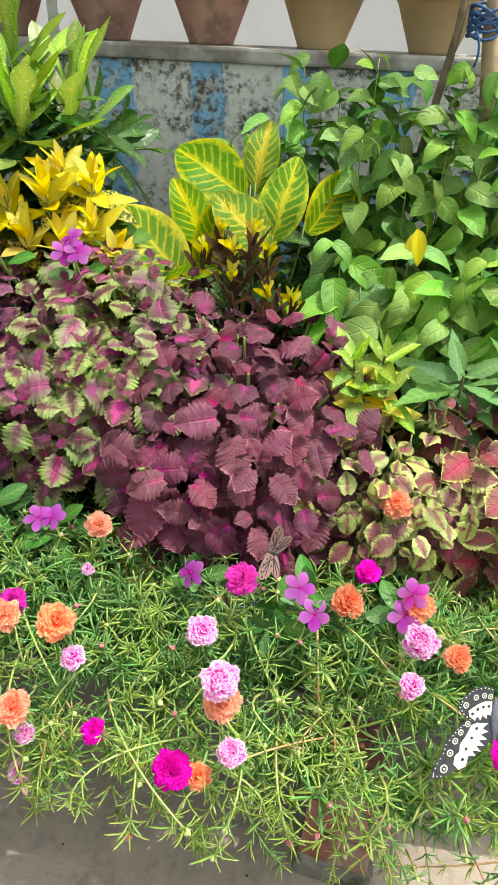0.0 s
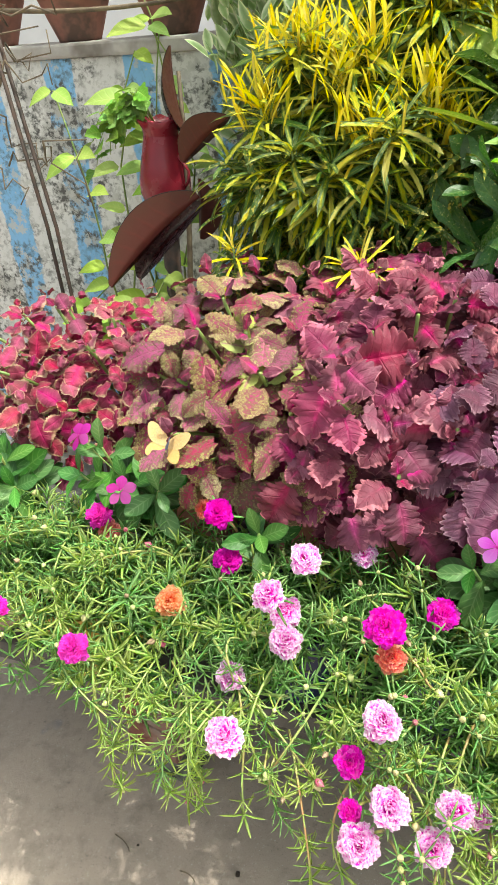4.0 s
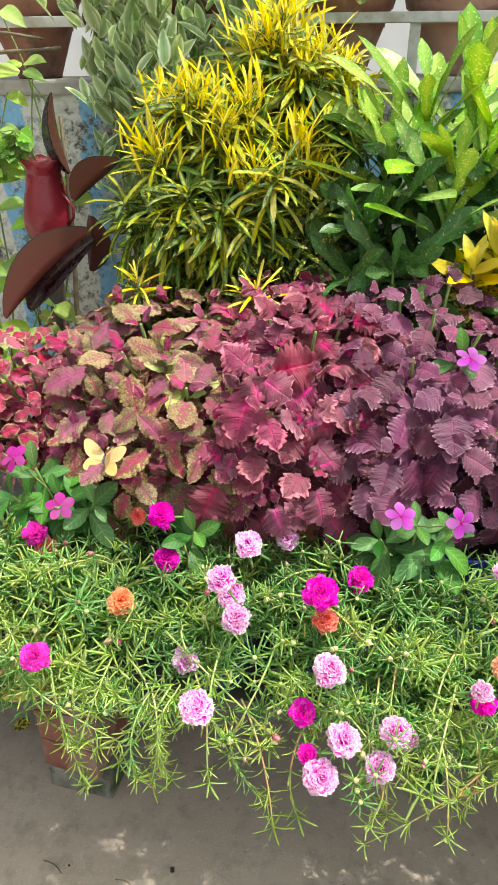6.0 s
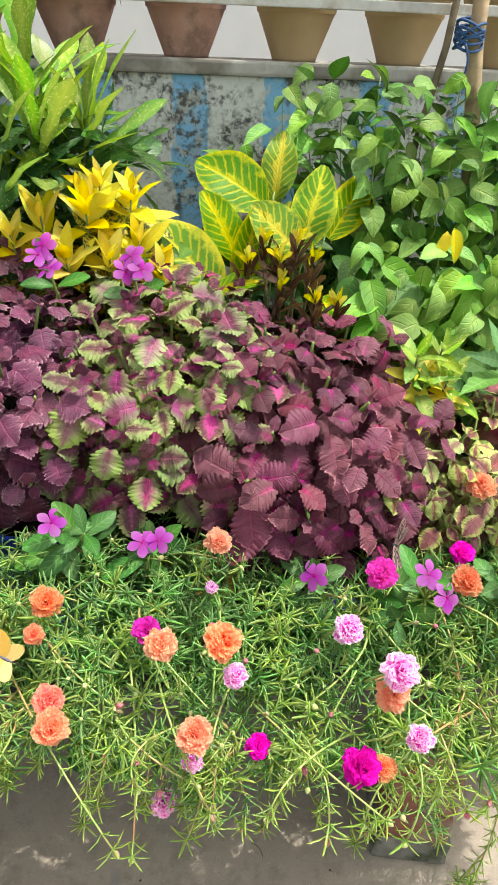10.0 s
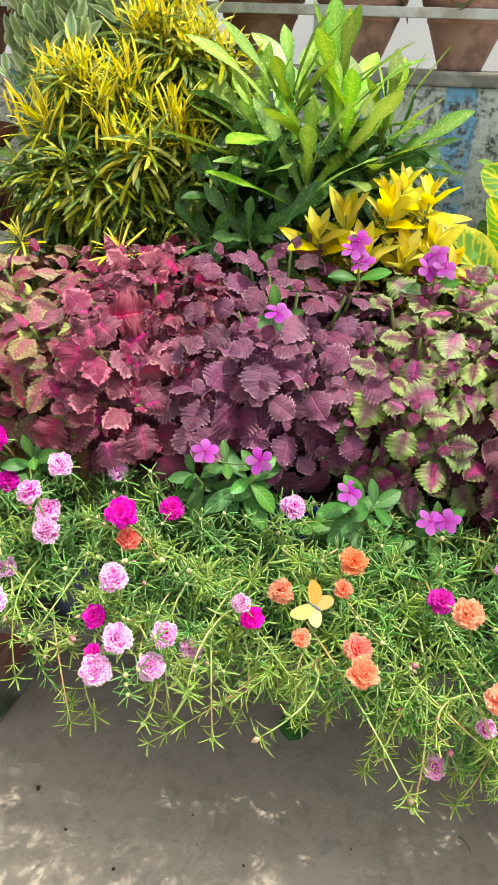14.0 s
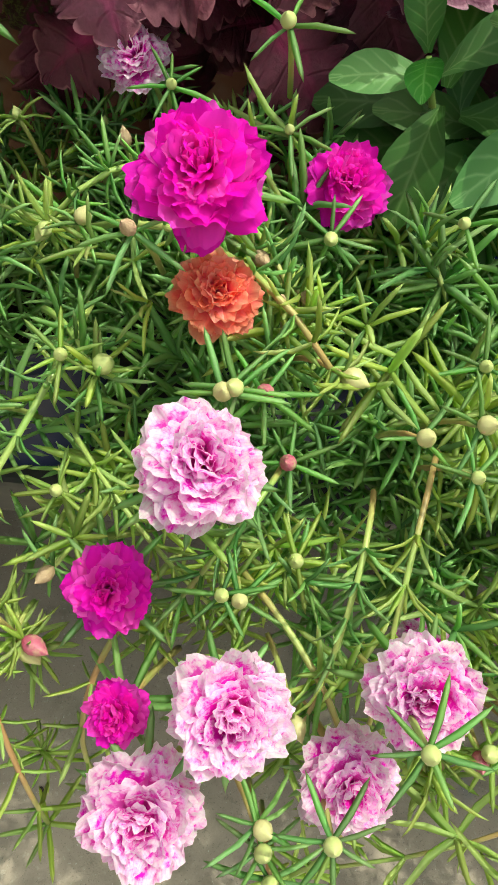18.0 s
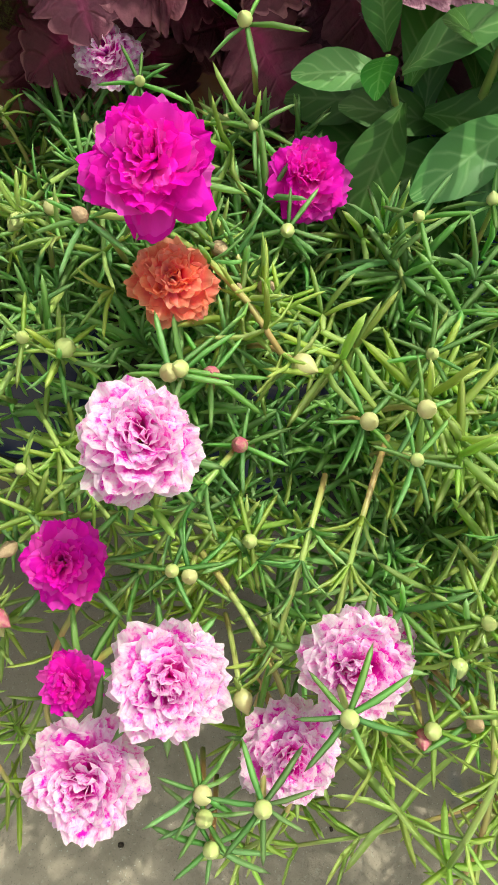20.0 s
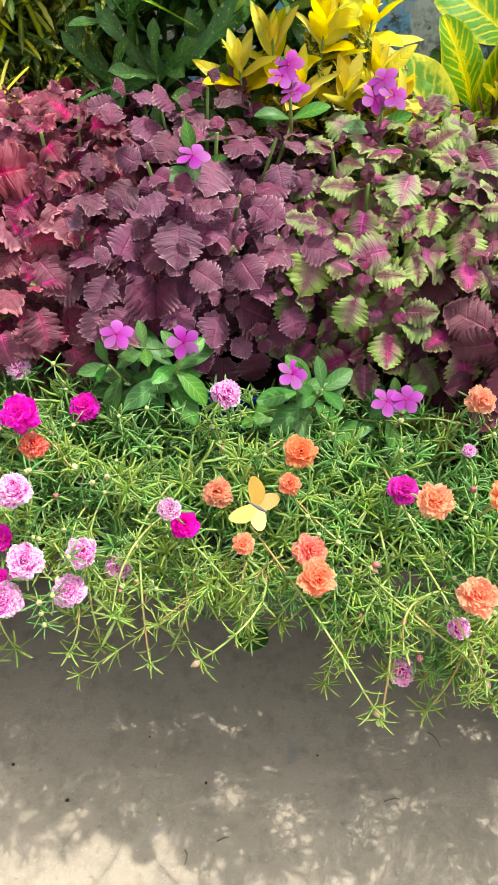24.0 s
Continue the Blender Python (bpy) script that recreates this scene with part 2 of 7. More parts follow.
M_GOLD_S = leaf_mat("croton_gold_spotted", [(0.0, (0.6, 0.48, 0.04)), (1.0, (0.5, 0.4, 0.04))], 0.7, 0.1, 0.3, 40, (0.7, 0.55, 0.06), 0.3, rough=0.4, spots=((0.05, 0.09, 0.015), 120, 0.5))
M_VAR = leaf_mat("croton_veined", [(0.0, (0.68, 0.6, 0.02)), (0.13, (0.18, 0.34, 0.015)), (0.66, (0.11, 0.27, 0.015)), (0.86, (0.5, 0.52, 0.02)), (0.95, (0.68, 0.6, 0.02))], 0.92, 0.0, 0.45, 65, (0.7, 0.62, 0.02), 1.0, vk=9, vc=2.4, rough=0.45, spec=0.25, through=0.25, vw=0.22, slide=0.4)
M_VINE = leaf_mat("vine_leaf", [(0.0, (0.28, 0.46, 0.09)), (0.5, (0.19, 0.36, 0.065)), (1.0, (0.22, 0.4, 0.07))], 0.8, 0.0, 0.3, 30, (0.4, 0.54, 0.16), 0.5, rough=0.48, hue=0.025, val=0.42, through=0.3, bump=0.9, vk=6, vc=1.4, vw=0.12, wander=0.2, slide=0.4)
M_CREEPER = leaf_mat("creeper_leaf", [(0.0, (0.4, 0.55, 0.12)), (0.6, (0.32, 0.48, 0.09)), (1.0, (0.38, 0.52, 0.12))], 0.8, 0.0, 0.3, 30, (0.5, 0.6, 0.2), 0.4, rough=0.5, hue=0.02, val=0.3, through=0.35, bump=0.5, vk=6)
M_SHRUB = leaf_mat("shrub_leaf", [(0.0, (0.13, 0.27, 0.08)), (1.0, (0.1, 0.22, 0.065))], 0.8, 0.0, 0.25, 30, (0.26, 0.4, 0.17), 0.5, rough=0.55, spec=0.2, vk=9, bump=0.3, val=0.3)
M_VINCA = leaf_mat("vinca_leaf", [(0.0, (0.075, 0.2, 0.038)), (1.0, (0.042, 0.135, 0.027))], 0.7, 0.0, 0.2, 30, (0.26, 0.42, 0.16), 0.4, vk=6, vc=1.6, rough=0.42, spec=0.26, bump=0.15, val=0.35, through=0.1)
M_WHITE_V = leaf_mat("variegated_leaf", [(0.0, (0.33, 0.46, 0.22)), (0.42, (0.45, 0.57, 0.32)), (0.7, (0.76, 0.79, 0.6))], 0.9, 0.0, 0.35, 60, (0.42, 0.52, 0.3), 0.3, rough=0.5, bump=0.2, val=0.3)
M_JADE = leaf_mat("succulent_leaf", [(0.0, (0.15, 0.2, 0.09)), (0.6, (0.2, 0.19, 0.08)), (0.95, (0.42, 0.19, 0.09))], 0.8, 0.15, 0.5, 25, None, rough=0.4, through=0.05, hue=0.04, val=0.4)
M_FICUS = leaf_mat("rubber_plant_leaf", [(0.0, (0.03, 0.016, 0.018)), (1.0, (0.016, 0.014, 0.02))], 0.7, 0.0, 0.3, 20, (0.2, 0.025, 0.03), 0.25, rough=0.26, spec=0.6, through=0.03, vk=0.0, vc=0.0, bump=0.08, val=0.4)
M_FICUS_R = leaf_mat("rubber_plant_underside", [(0.0, (0.11, 0.034, 0.03)), (1.0, (0.085, 0.04, 0.028))], 0.7, 0.2, 0.4, 20, (0.15, 0.04, 0.035), 0.4, rough=0.5, spec=0.3, through=0.03, vk=8, bump=0.15)
M_NEEDLE = leaf_mat("moss_rose_leaf", [(0.0, (0.21, 0.41, 0.14)), (0.6, (0.315, 0.53, 0.2)), (1.0, (0.44, 0.62, 0.31))], 0.0, 0.9, 0.3, 25, None, rough=0.45, spec=0.22, through=0.52, island=True, hue=0.02, val=0.28, bump=0.1)
M_NEEDLE_Y = leaf_mat("moss_rose_leaf_pale", [(0.0, (0.4, 0.55, 0.15)), (1.0, (0.57, 0.66, 0.25))], 0.0, 0.9, 0.3, 25, None, rough=0.45, spec=0.22, through=0.52, island=True, hue=0.02, val=0.22, bump=0.1)
M_STEM = plain_mat("moss_rose_stem", (0.26, 0.4, 0.1), (0.4, 0.46, 0.14), 15, 0.4, 0.15, c3=(0.46, 0.26, 0.12), s3=6)
M_STEM_G = plain_mat("green_stem", (0.14, 0.24, 0.06), (0.25, 0.3, 0.08), 30, 0.5, 0.2)
M_WOODY = plain_mat("woody_stem", (0.1, 0.075, 0.05), (0.22, 0.17, 0.11), 40, 0.8, 0.6)
M_BUD = plain_mat("bud", (0.4, 0.48, 0.16), (0.58, 0.58, 0.27), 60, 0.35, 0.1, c3=(0.5, 0.28, 0.18), s3=30)
M_BUD_B = plain_mat("bud_buff", (0.5, 0.46, 0.2), (0.6, 0.55, 0.3), 80, 0.4, 0.15, c3=(0.46, 0.48, 0.2), s3=60)
M_BUDPINK = plain_mat("bud_pink", (0.4, 0.03, 0.1), (0.55, 0.2, 0.28), 90, 0.5, 0.2, c3=(0.42, 0.4, 0.18), s3=90)
# petals
PT = dict(rough=0.65, through=0.58, hue=0.008, val=0.1, bump=0.2, tint=(1.05, 1.0, 1.05), vk=0.0, vc=6.0, spec=0.25)
M_PET = {
    "magenta": leaf_mat("petal_magenta", [(0.0, (0.62, 0.0, 0.36)), (0.4, (0.84, 0.0, 0.56)), (1.0, (0.92, 0.004, 0.7))], 0.1, 0.9, 0.15, 5, (0.86, 0.01, 0.58), 0.3, **PT),
    "pink": leaf_mat("petal_pink", [(0.0, (0.78, 0.01, 0.5)), (0.48, (0.85, 0.04, 0.62)), (0.56, (0.88, 0.26, 0.74)), (0.64, (0.92, 0.6, 0.87)), (0.8, (0.95, 0.84, 0.95))], 0.2, 0.7, 0.5, 8, (0.86, 0.16, 0.62), 0.3, **PT),
    "orange": leaf_mat("petal_orange", [(0.0, (0.84, 0.06, 0.16)), (0.3, (0.92, 0.24, 0.14)), (0.7, (0.94, 0.4, 0.22)), (1.0, (0.95, 0.58, 0.4))], 0.1, 0.9, 0.25, 6, (0.92, 0.3, 0.16), 0.3, **PT),
    "coral": leaf_mat("petal_coral", [(0.0, (0.84, 0.02, 0.34)), (0.4, (0.9, 0.09, 0.28)), (0.7, (0.93, 0.26, 0.22)), (1.0, (0.95, 0.48, 0.34))], 0.1, 0.9, 0.25, 6, (0.88, 0.2, 0.22), 0.3, **PT),
    "vinca": leaf_mat("petal_vinca", [(0.0, (0.45, 0.0, 0.2)), (0.12, (0.5, 0.04, 0.44)), (0.5, (0.56, 0.09, 0.6)), (1.0, (0.64, 0.2, 0.68))], 0.1, 0.9, 0.12, 90, (0.64, 0.22, 0.68), 0.35, **PT),
    "rose": leaf_mat("petal_rose", [(0.0, (0.55, 0.02, 0.3)), (0.15, (0.58, 0.04, 0.38)), (1.0, (0.64, 0.05, 0.48))], 0.1, 0.9, 0.1, 90, (0.68, 0.1, 0.48), 0.3, **PT),
}
M_YOLK = plain_mat("stamen", (0.75, 0.45, 0.04), (0.6, 0.15, 0.03), 200, 0.6, 0.2)
# hard things
M_TERRA = plain_mat("terracotta", (0.3, 0.13, 0.085), (0.38, 0.19, 0.13), 14, 0.8, 0.35, c3=(0.42, 0.3, 0.25), s3=7)
M_TERRA_D = plain_mat("terracotta_dark", (0.24, 0.1, 0.075), (0.33, 0.16, 0.12), 12, 0.85, 0.4, c3=(0.12, 0.075, 0.06), s3=9)
M_TERRA_P = plain_mat("terracotta_pink", (0.46, 0.25, 0.21), (0.56, 0.35, 0.3), 12, 0.8, 0.3, c3=(0.27, 0.16, 0.13), s3=10)
M_TAN = plain_mat("tan_clay", (0.42, 0.3, 0.16), (0.48, 0.35, 0.2), 10, 0.75, 0.2)
M_BLUE = plain_mat("blue_plastic", (0.01, 0.03, 0.3), (0.015, 0.05, 0.38), 8, 0.35, 0.08)
M_YELLOW = plain_mat("yellow_plastic", (0.5, 0.3, 0.035), (0.58, 0.38, 0.06), 9, 0.4, 0.08, c3=(0.4, 0.26, 0.08), s3=14)
M_NAVY = plain_mat("navy_plastic", (0.006, 0.012, 0.05), (0.012, 0.022, 0.08), 9, 0.4, 0.08)
# Bench concrete: the shade under the plants is put into its colour.
M_CONC_SHADE = plain_mat("shade_dark_concrete", (0.07, 0.065, 0.058), (0.12, 0.11, 0.1), 16, 0.9, 0.5)
M_SOIL = plain_mat("soil", (0.03, 0.02, 0.015), (0.09, 0.06, 0.04), 60, 0.95, 1.0, dist=0.01)
M_STEEL = plain_mat("galvanised_steel", (0.5, 0.5, 0.5), (0.62, 0.62, 0.62), 30, 0.45, 0.2, metal=0.5, c3=(0.4, 0.36, 0.32), s3=12)
M_CONC = plain_mat("concrete_block", (0.15, 0.14, 0.12), (0.27, 0.26, 0.23), 18, 0.9, 0.6, c3=(0.05, 0.062, 0.03), s3=9)
M_BRICK = plain_mat("red_brick", (0.17, 0.065, 0.045), (0.26, 0.105, 0.07), 25, 0.85, 0.6, c3=(0.26, 0.2, 0.165), s3=8)
M_BAMBOO = plain_mat("dry_wood_pole", (0.36, 0.25, 0.15), (0.5, 0.37, 0.24), 25, 0.7, 0.5, c3=(0.22, 0.15, 0.1), s3=14)
M_ROPE = plain_mat("blue_rope", (0.01, 0.05, 0.16), (0.03, 0.1, 0.28), 120, 0.6, 0.6)
M_ROD = plain_mat("rusty_rod", (0.03, 0.025, 0.022), (0.09, 0.05, 0.035), 50, 0.7, 0.4)
M_REDVASE = plain_mat("red_glaze", (0.2, 0.014, 0.026), (0.28, 0.022, 0.038), 12, 0.3, 0.15)
M_WING_Y = plain_mat("yellow_paper", (0.62, 0.36, 0.1), (0.66, 0.43, 0.17), 30, 0.65, 0.05)
M_WING_E = plain_mat("faded_yellow_paper", (0.6, 0.38, 0.12), (0.66, 0.48, 0.24), 25, 0.65, 0.05, c3=(0.5, 0.3, 0.16), s3=45)
M_WING_G = plain_mat("golden_paper", (0.5, 0.27, 0.03), (0.6, 0.36, 0.05), 40, 0.6, 0.05, c3=(0.4, 0.26, 0.08), s3=60)
M_BROWN = leaf_mat("croton_brown", [(0.0, (0.1, 0.04, 0.025)), (0.6, (0.06, 0.03, 0.02)), (1.0, (0.16, 0.13, 0.03))], 0.7, 0.2, 0.5, 60, (0.2, 0.12, 0.04), 0.3, rough=0.4, vk=3)
M_WING_K = plain_mat("dark_paper", (0.018, 0.02, 0.026), (0.04, 0.042, 0.05), 60, 0.85, 0.05)
M_WING_B = plain_mat("slate_paper", (0.07, 0.08, 0.11), (0.12, 0.13, 0.17), 200, 0.7, 0.1)
M_WING_W = plain_mat("cream_paper", (0.55, 0.52, 0.43), (0.62, 0.6, 0.52), 60, 0.6, 0.05)
M_WING_P = plain_mat("pale_pink_paper", (0.3, 0.18, 0.165), (0.22, 0.13, 0.12), 60, 0.6, 0.05)


def floor_mat():
    k = Net("worn_concrete_floor")
    at = k.coord("Object")
    n1, n2, n3 = k.noise(3.0, 6, 0.6, at), k.noise(24.0, 6, 0.65, at), k.noise(160.0, 4, 0.6, at)
    col = k.ramp(n1, [(0.3, (0.335, 0.27, 0.222)), (0.7, (0.44, 0.358, 0.296))])
    col = k.mix(k.ramp(n2, [(0.48, 0.0), (0.72, 0.7)]), col, (0.22, 0.185, 0.155))
    col = k.mix(k.ramp(k.noise(60.0, 5, 0.7, at), [(0.6, 0.0), (0.7, 0.6)]), col, (0.17, 0.145, 0.125))
    col = k.mix(k.ramp(n3, [(0.6, 0.0), (0.7, 0.5)]), col, (0.5, 0.45, 0.38))
    col = k.mix(k.ramp(k.noise(9.0, 2, 0.5, at), [(0.7, 0.0), (0.76, 0.5)]), col, (0.16, 0.19, 0.26))
    grit = k.noise(420.0, 3, 0.7, at)
    col = k.mix(k.ramp(grit, [(0.6, 0.0), (0.68, 0.65)]), col, (0.13, 0.115, 0.1))
    col = k.mix(k.ramp(k.noise(260.0, 2, 0.5, at), [(0.69, 0.0), (0.73, 0.8)]), col, (0.6, 0.57, 0.52))
    k.bump(k.math("ADD", k.math("ADD", n2, k.math("MULTIPLY", n3, 0.4)), k.math("MULTIPLY", grit, 0.4)), 0.4, 0.003)
    return k.done(col, k.ramp(n2, [(0.3, 0.6), (0.7, 0.9)]))


def wall_mat():
    """Old whitewash with faded blue bands, flaking to grey plaster with dark mould."""
    k = Net("flaking_painted_plaster")
    at = k.coord("Object")
    sep = k.n("SeparateXYZ")
    k.put(at, sep.inputs[0])
    wob = k.math("MULTIPLY", k.math("SUBTRACT", k.noise(16.0, 5, 0.65, at), 0.5), 0.05)
    ph = k.math("FRACT", k.math("MULTIPLY", k.math("ADD", k.math("ADD", sep.outputs[0], wob), 10.315 - 0.5), 1 / 0.204))
    band = k.ramp(k.math("ABSOLUTE", k.math("SUBTRACT", ph, 0.5)), [(0.3, 0.0), (0.32, 1.0)])
    n1, n2 = k.noise(9.0, 6, 0.65, at), k.noise(55.0, 5, 0.7, at)
    col = k.mix(band, (0.66, 0.66, 0.65), (0.23, 0.47, 0.74))
    col = k.mix(k.ramp(n1, [(0.53, 0.0), (0.6, 1.0)]), col, (0.42, 0.42, 0.4))
    mould = k.math("MULTIPLY", k.ramp(n2, [(0.46, 0.0), (0.58, 1.0)]), k.ramp(n1, [(0.38, 0.0), (0.54, 1.0)]))
    col = k.mix(mould, col, (0.09, 0.09, 0.085))
    col = k.mix(k.math("MULTIPLY", k.ramp(k.noise(30.0, 4, 0.7, at), [(0.56, 0.0), (0.6, 1.0)]), 0.8), col, (0.52, 0.52, 0.5))
    k.bump(k.math("ADD", n1, k.math("MULTIPLY", n2, 0.5)), 0.5, 0.006)
    return k.done(col, 0.85)


M_FLOOR, M_WALL = floor_mat(), wall_mat()
M_CAP = plain_mat("ledge_cement", (0.34, 0.32, 0.3), (0.46, 0.44, 0.42), 20, 0.9, 0.5, c3=(0.2, 0.18, 0.16), s3=6)
M_WHITE = plain_mat("white_wall_paint", (0.74, 0.72, 0.72), (0.8, 0.78, 0.78), 4, 0.8, 0.1)
M_DIRT = plain_mat("bare_ground", (0.2, 0.17, 0.13), (0.3, 0.26, 0.2), 2, 0.95, 0.5)


# ---- mesh helpers ----
rng = np.random.default_rng(7)


def mesh(name, verts, faces, mat, uvs=None, smooth=True):
    """A mesh from arrays; faces is a list of equal-length index rows or a list of such lists; uvs are per vertex."""
    me = bpy.data.meshes.new(name)
    me.from_pydata(np.asarray(verts).tolist(), [], faces.tolist() if isinstance(faces, np.ndarray) else faces)
    if uvs is not None:
        idx = np.empty(len(me.loops), dtype=np.int32)
        me.loops.foreach_get("vertex_index", idx)
        me.uv_layers.new(name="UVMap").data.foreach_set("uv", np.asarray(uvs, dtype=np.float32)[idx].ravel())
    if smooth:
        me.polygons.foreach_set("use_smooth", [True] * len(me.polygons))
    for m in mat if isinstance(mat, (list, tuple)) else [mat]:
        me.materials.append(m)
    me.update()
    return me


# plants lean a little with the row they stand in
LEVEL = Matrix.Translation((0, 0, EYE)) @ Matrix.Rotation(radians(2.47), 4, "Y") @ Matrix.Translation((0, 0, -EYE))
UPRIGHT = ("plant_pot", "flower_pot", "pillar", "rail", "wooden_pole", "succulent", "grassy_plant", "small_tree")


def thing(name, base, label, category, group="", kind=""):
    ob = new(name)
    ob.location = base if name in UPRIGHT else LEVEL @ Vector(base)
    ob.empty_display_size = 0.05
    return tagged(ob, label, category, group, kind)


def part(name, me, parent, m=None, label="", kind=""):
    """One mesh under a thing or part; m is its pose in the world."""
    ob = new(name, me)
    ob.parent = parent
    up, base = parent, Matrix.Identity(4)
    while up is not None:
        base = up.matrix_basis @ base
        up = up.parent
    m = m if m is not None else Matrix.Identity(4)
    top = parent.parent or parent
    ob.matrix_basis = base.inverted() @ (m if top.name.split(".")[0] in UPRIGHT else LEVEL @ m)
    return tagged(ob, label, "", "", kind)


def frame_of(axis, spin=0.0):
    """A rotation whose z runs along axis."""
    return Vector(axis).to_track_quat("Z", "Y").to_matrix().to_4x4() @ Matrix.Rotation(spin, 4, "Z")


def leaf_arrays(length, width, nl=8, nw=4, shape="oval", scallop=0, depth=0.12, droop=0.25, fold=0.2, twist=0.0, ruffle=0.0, seed=0, stalk=0.0):
    """A leaf blade: base at the origin, tip along +y, upper face +z. Returns vertices, faces and uvs."""
    r = np.random.default_rng(seed)
    vs, us = [], []
    for i in range(nl + 1):
        t = i / nl
        if shape == "oval":
            w = math.sin(math.pi * t ** 0.8) ** 0.75
        elif shape == "ovate":
            w = (math.sin(math.pi * t ** 0.66) ** 0.66) if 0 < t < 1 else 0.0
        elif shape == "pointed":
            w = (math.sin(math.pi * min(1.0, t ** 0.62 * 0.99 + 0.005)) ** 0.72) * (1 - 0.45 * max(0.0, (t - 0.72) / 0.28) ** 0.8)
        elif shape == "strap":
            w = min(1.0, t * 5 + 0.25) * (1 - max(0, (t - 0.8) / 0.2) ** 2.4) ** 0.55
        elif shape == "ellipse":
            w = math.sin(math.pi * (0.03 + 0.95 * t)) ** 0.7
        elif shape == "lance":
            w = math.sin(math.pi * t ** 0.75) ** 1.05
        elif shape == "lobed":
            w = (0.34 + 0.66 * math.exp(-((t - 0.78) / 0.17) ** 2) + 0.36 * math.exp(-((t - 0.4) / 0.1) ** 2)) * min(1, t * 6 + 0.2) * (1 - max(0, (t - 0.86) / 0.14) ** 2) ** 0.5
        elif shape == "obovate":
            w = math.sin(math.pi * min(1, t ** 1.35 * 0.93 + 0.035)) ** 0.8
        elif shape == "fan":
            w = 0.2 + 0.8 * math.sin(0.5 * math.pi * min(1, t * 1.5)) if t < 0.66 else (1 - ((t - 0.66) / 0.34) ** 2 * 0.45) ** 0.5
        else:
            w = 1.0
        w = max(w, 0.02)
        ang = droop * t
        for j in range(nw + 1):
            v = 2 * j / nw - 1
            ww, tt = w, t
            if scallop and abs(v) > 0.99 and 0.06 < t < 0.97:
                k = max(4, scallop)
                ww = w * (1 + depth * (0.2 + 0.45 * math.sin(math.pi * (i % k) / k) if i % k else -1.0))
            if scallop and i == nl:
                ww = 0.02
            x = v * ww * width / 2
            y = length * (math.sin(ang) / droop if abs(droop) > 1e-3 else t) + stalk
            z = -length * ((1 - math.cos(ang)) / droop if abs(droop) > 1e-3 else 0)
            z += fold * abs(x) + (ruffle * width * math.sin(t * 13 + (5 if v > 0 else 0) + seed) * abs(v) * (0.4 + 0.6 * t) if shape != "fan" else 0.0)
            z += (ruffle * 0.12 * width * r.normal() * abs(v)) if shape != "fan" else 0.0
            if shape == "fan":
                z += width * (0.07 * math.sin(v * (3.0 + seed % 3) + seed * 1.9) + 0.045 * math.sin(v * 7.5 + seed)) * t * t
                y -= length * 0.16 * v ** 4 * max(0.0, (t - 0.45) / 0.55)
                if t > 0.8:
                    y += length * (t - 0.8) / 0.2 * (0.03 * math.cos(v * 6 + seed) + 0.014 * math.cos(v * 13 + seed * 2.3) + 0.004 * r.normal())
            a = twist * t
            x, z = x * math.cos(a) - (z * 0) * math.sin(a), z + x * math.sin(a)
            vs.append((x, y, z)), us.append((t, 0.5 + 0.5 * v))
    fs = [(i * (nw + 1) + j, i * (nw + 1) + j + 1, (i + 1) * (nw + 1) + j + 1, (i + 1) * (nw + 1) + j) for i in range(nl) for j in range(nw)]
    return np.array(vs), np.array(fs), np.array(us)


def leaf_set(name, mat, count, length, width, **kw):
    """A few bent variants of one leaf, as meshes."""
    out = []
    droop, fold, twist = kw.pop("droop", 0.5), kw.pop("fold", 0.2), kw.pop("twist", 0.15)
    for s in range(count):
        k = rng.uniform(-1, 1, 4)
        v, f, u = leaf_arrays(length * (1 + 0.08 * k[0]), width * (1 + 0.1 * k[1]), droop=droop * (1 + 0.7 * k[2]) + 1e-4, fold=fold * (1 + 0.6 * k[3]), twist=twist * k[0], seed=s, **kw)
        out.append(mesh(name, v, f, mat, u))
    return out


def tube_arrays(pts, r0, r1, sides=5):
    """A tapered tube along points."""
    pts = [Vector(p) for p in pts]
    vs, fs = [], []
    n = len(pts)
    for i, p in enumerate(pts):
        d = (pts[min(i + 1, n - 1)] - pts[max(i - 1, 0)]).normalized()
        a = d.orthogonal().normalized()
        b = d.cross(a)
        if i and (Vector(vs[-sides]) - pts[i - 1]).length > 1e-9:
            ref = (Vector(vs[-sides]) - pts[i - 1]).normalized()
            a = (ref - d * ref.dot(d)).normalized()
            b = d.cross(a)
        r = r0 + (r1 - r0) * i / (n - 1)
        vs += [tuple(p + (a * math.cos(2 * math.pi * k / sides) + b * math.sin(2 * math.pi * k / sides)) * r) for k in range(sides)]
    for i in range(n - 1):
        fs += [(i * sides + k, i * sides + (k + 1) % sides, (i + 1) * sides + (k + 1) % sides, (i + 1) * sides + k) for k in range(sides)]
    fs.append(tuple(range((n - 1) * sides, n * sides)))
    fs.append(tuple(range(sides - 1, -1, -1)))
    return vs, fs


def join_tubes(name, lines, mat):
    """Several tubes (points, r0, r1) as one mesh."""
    vs, fs = [], []
    for pts, r0, r1 in lines:
        v, f = tube_arrays(pts, r0, r1)
        fs += [tuple(i + len(vs) for i in q) for q in f]
        vs += v
    uv = [(i % 2, 0.5) for i in range(len(vs))]
    return mesh(name, vs, fs, mat, uv)


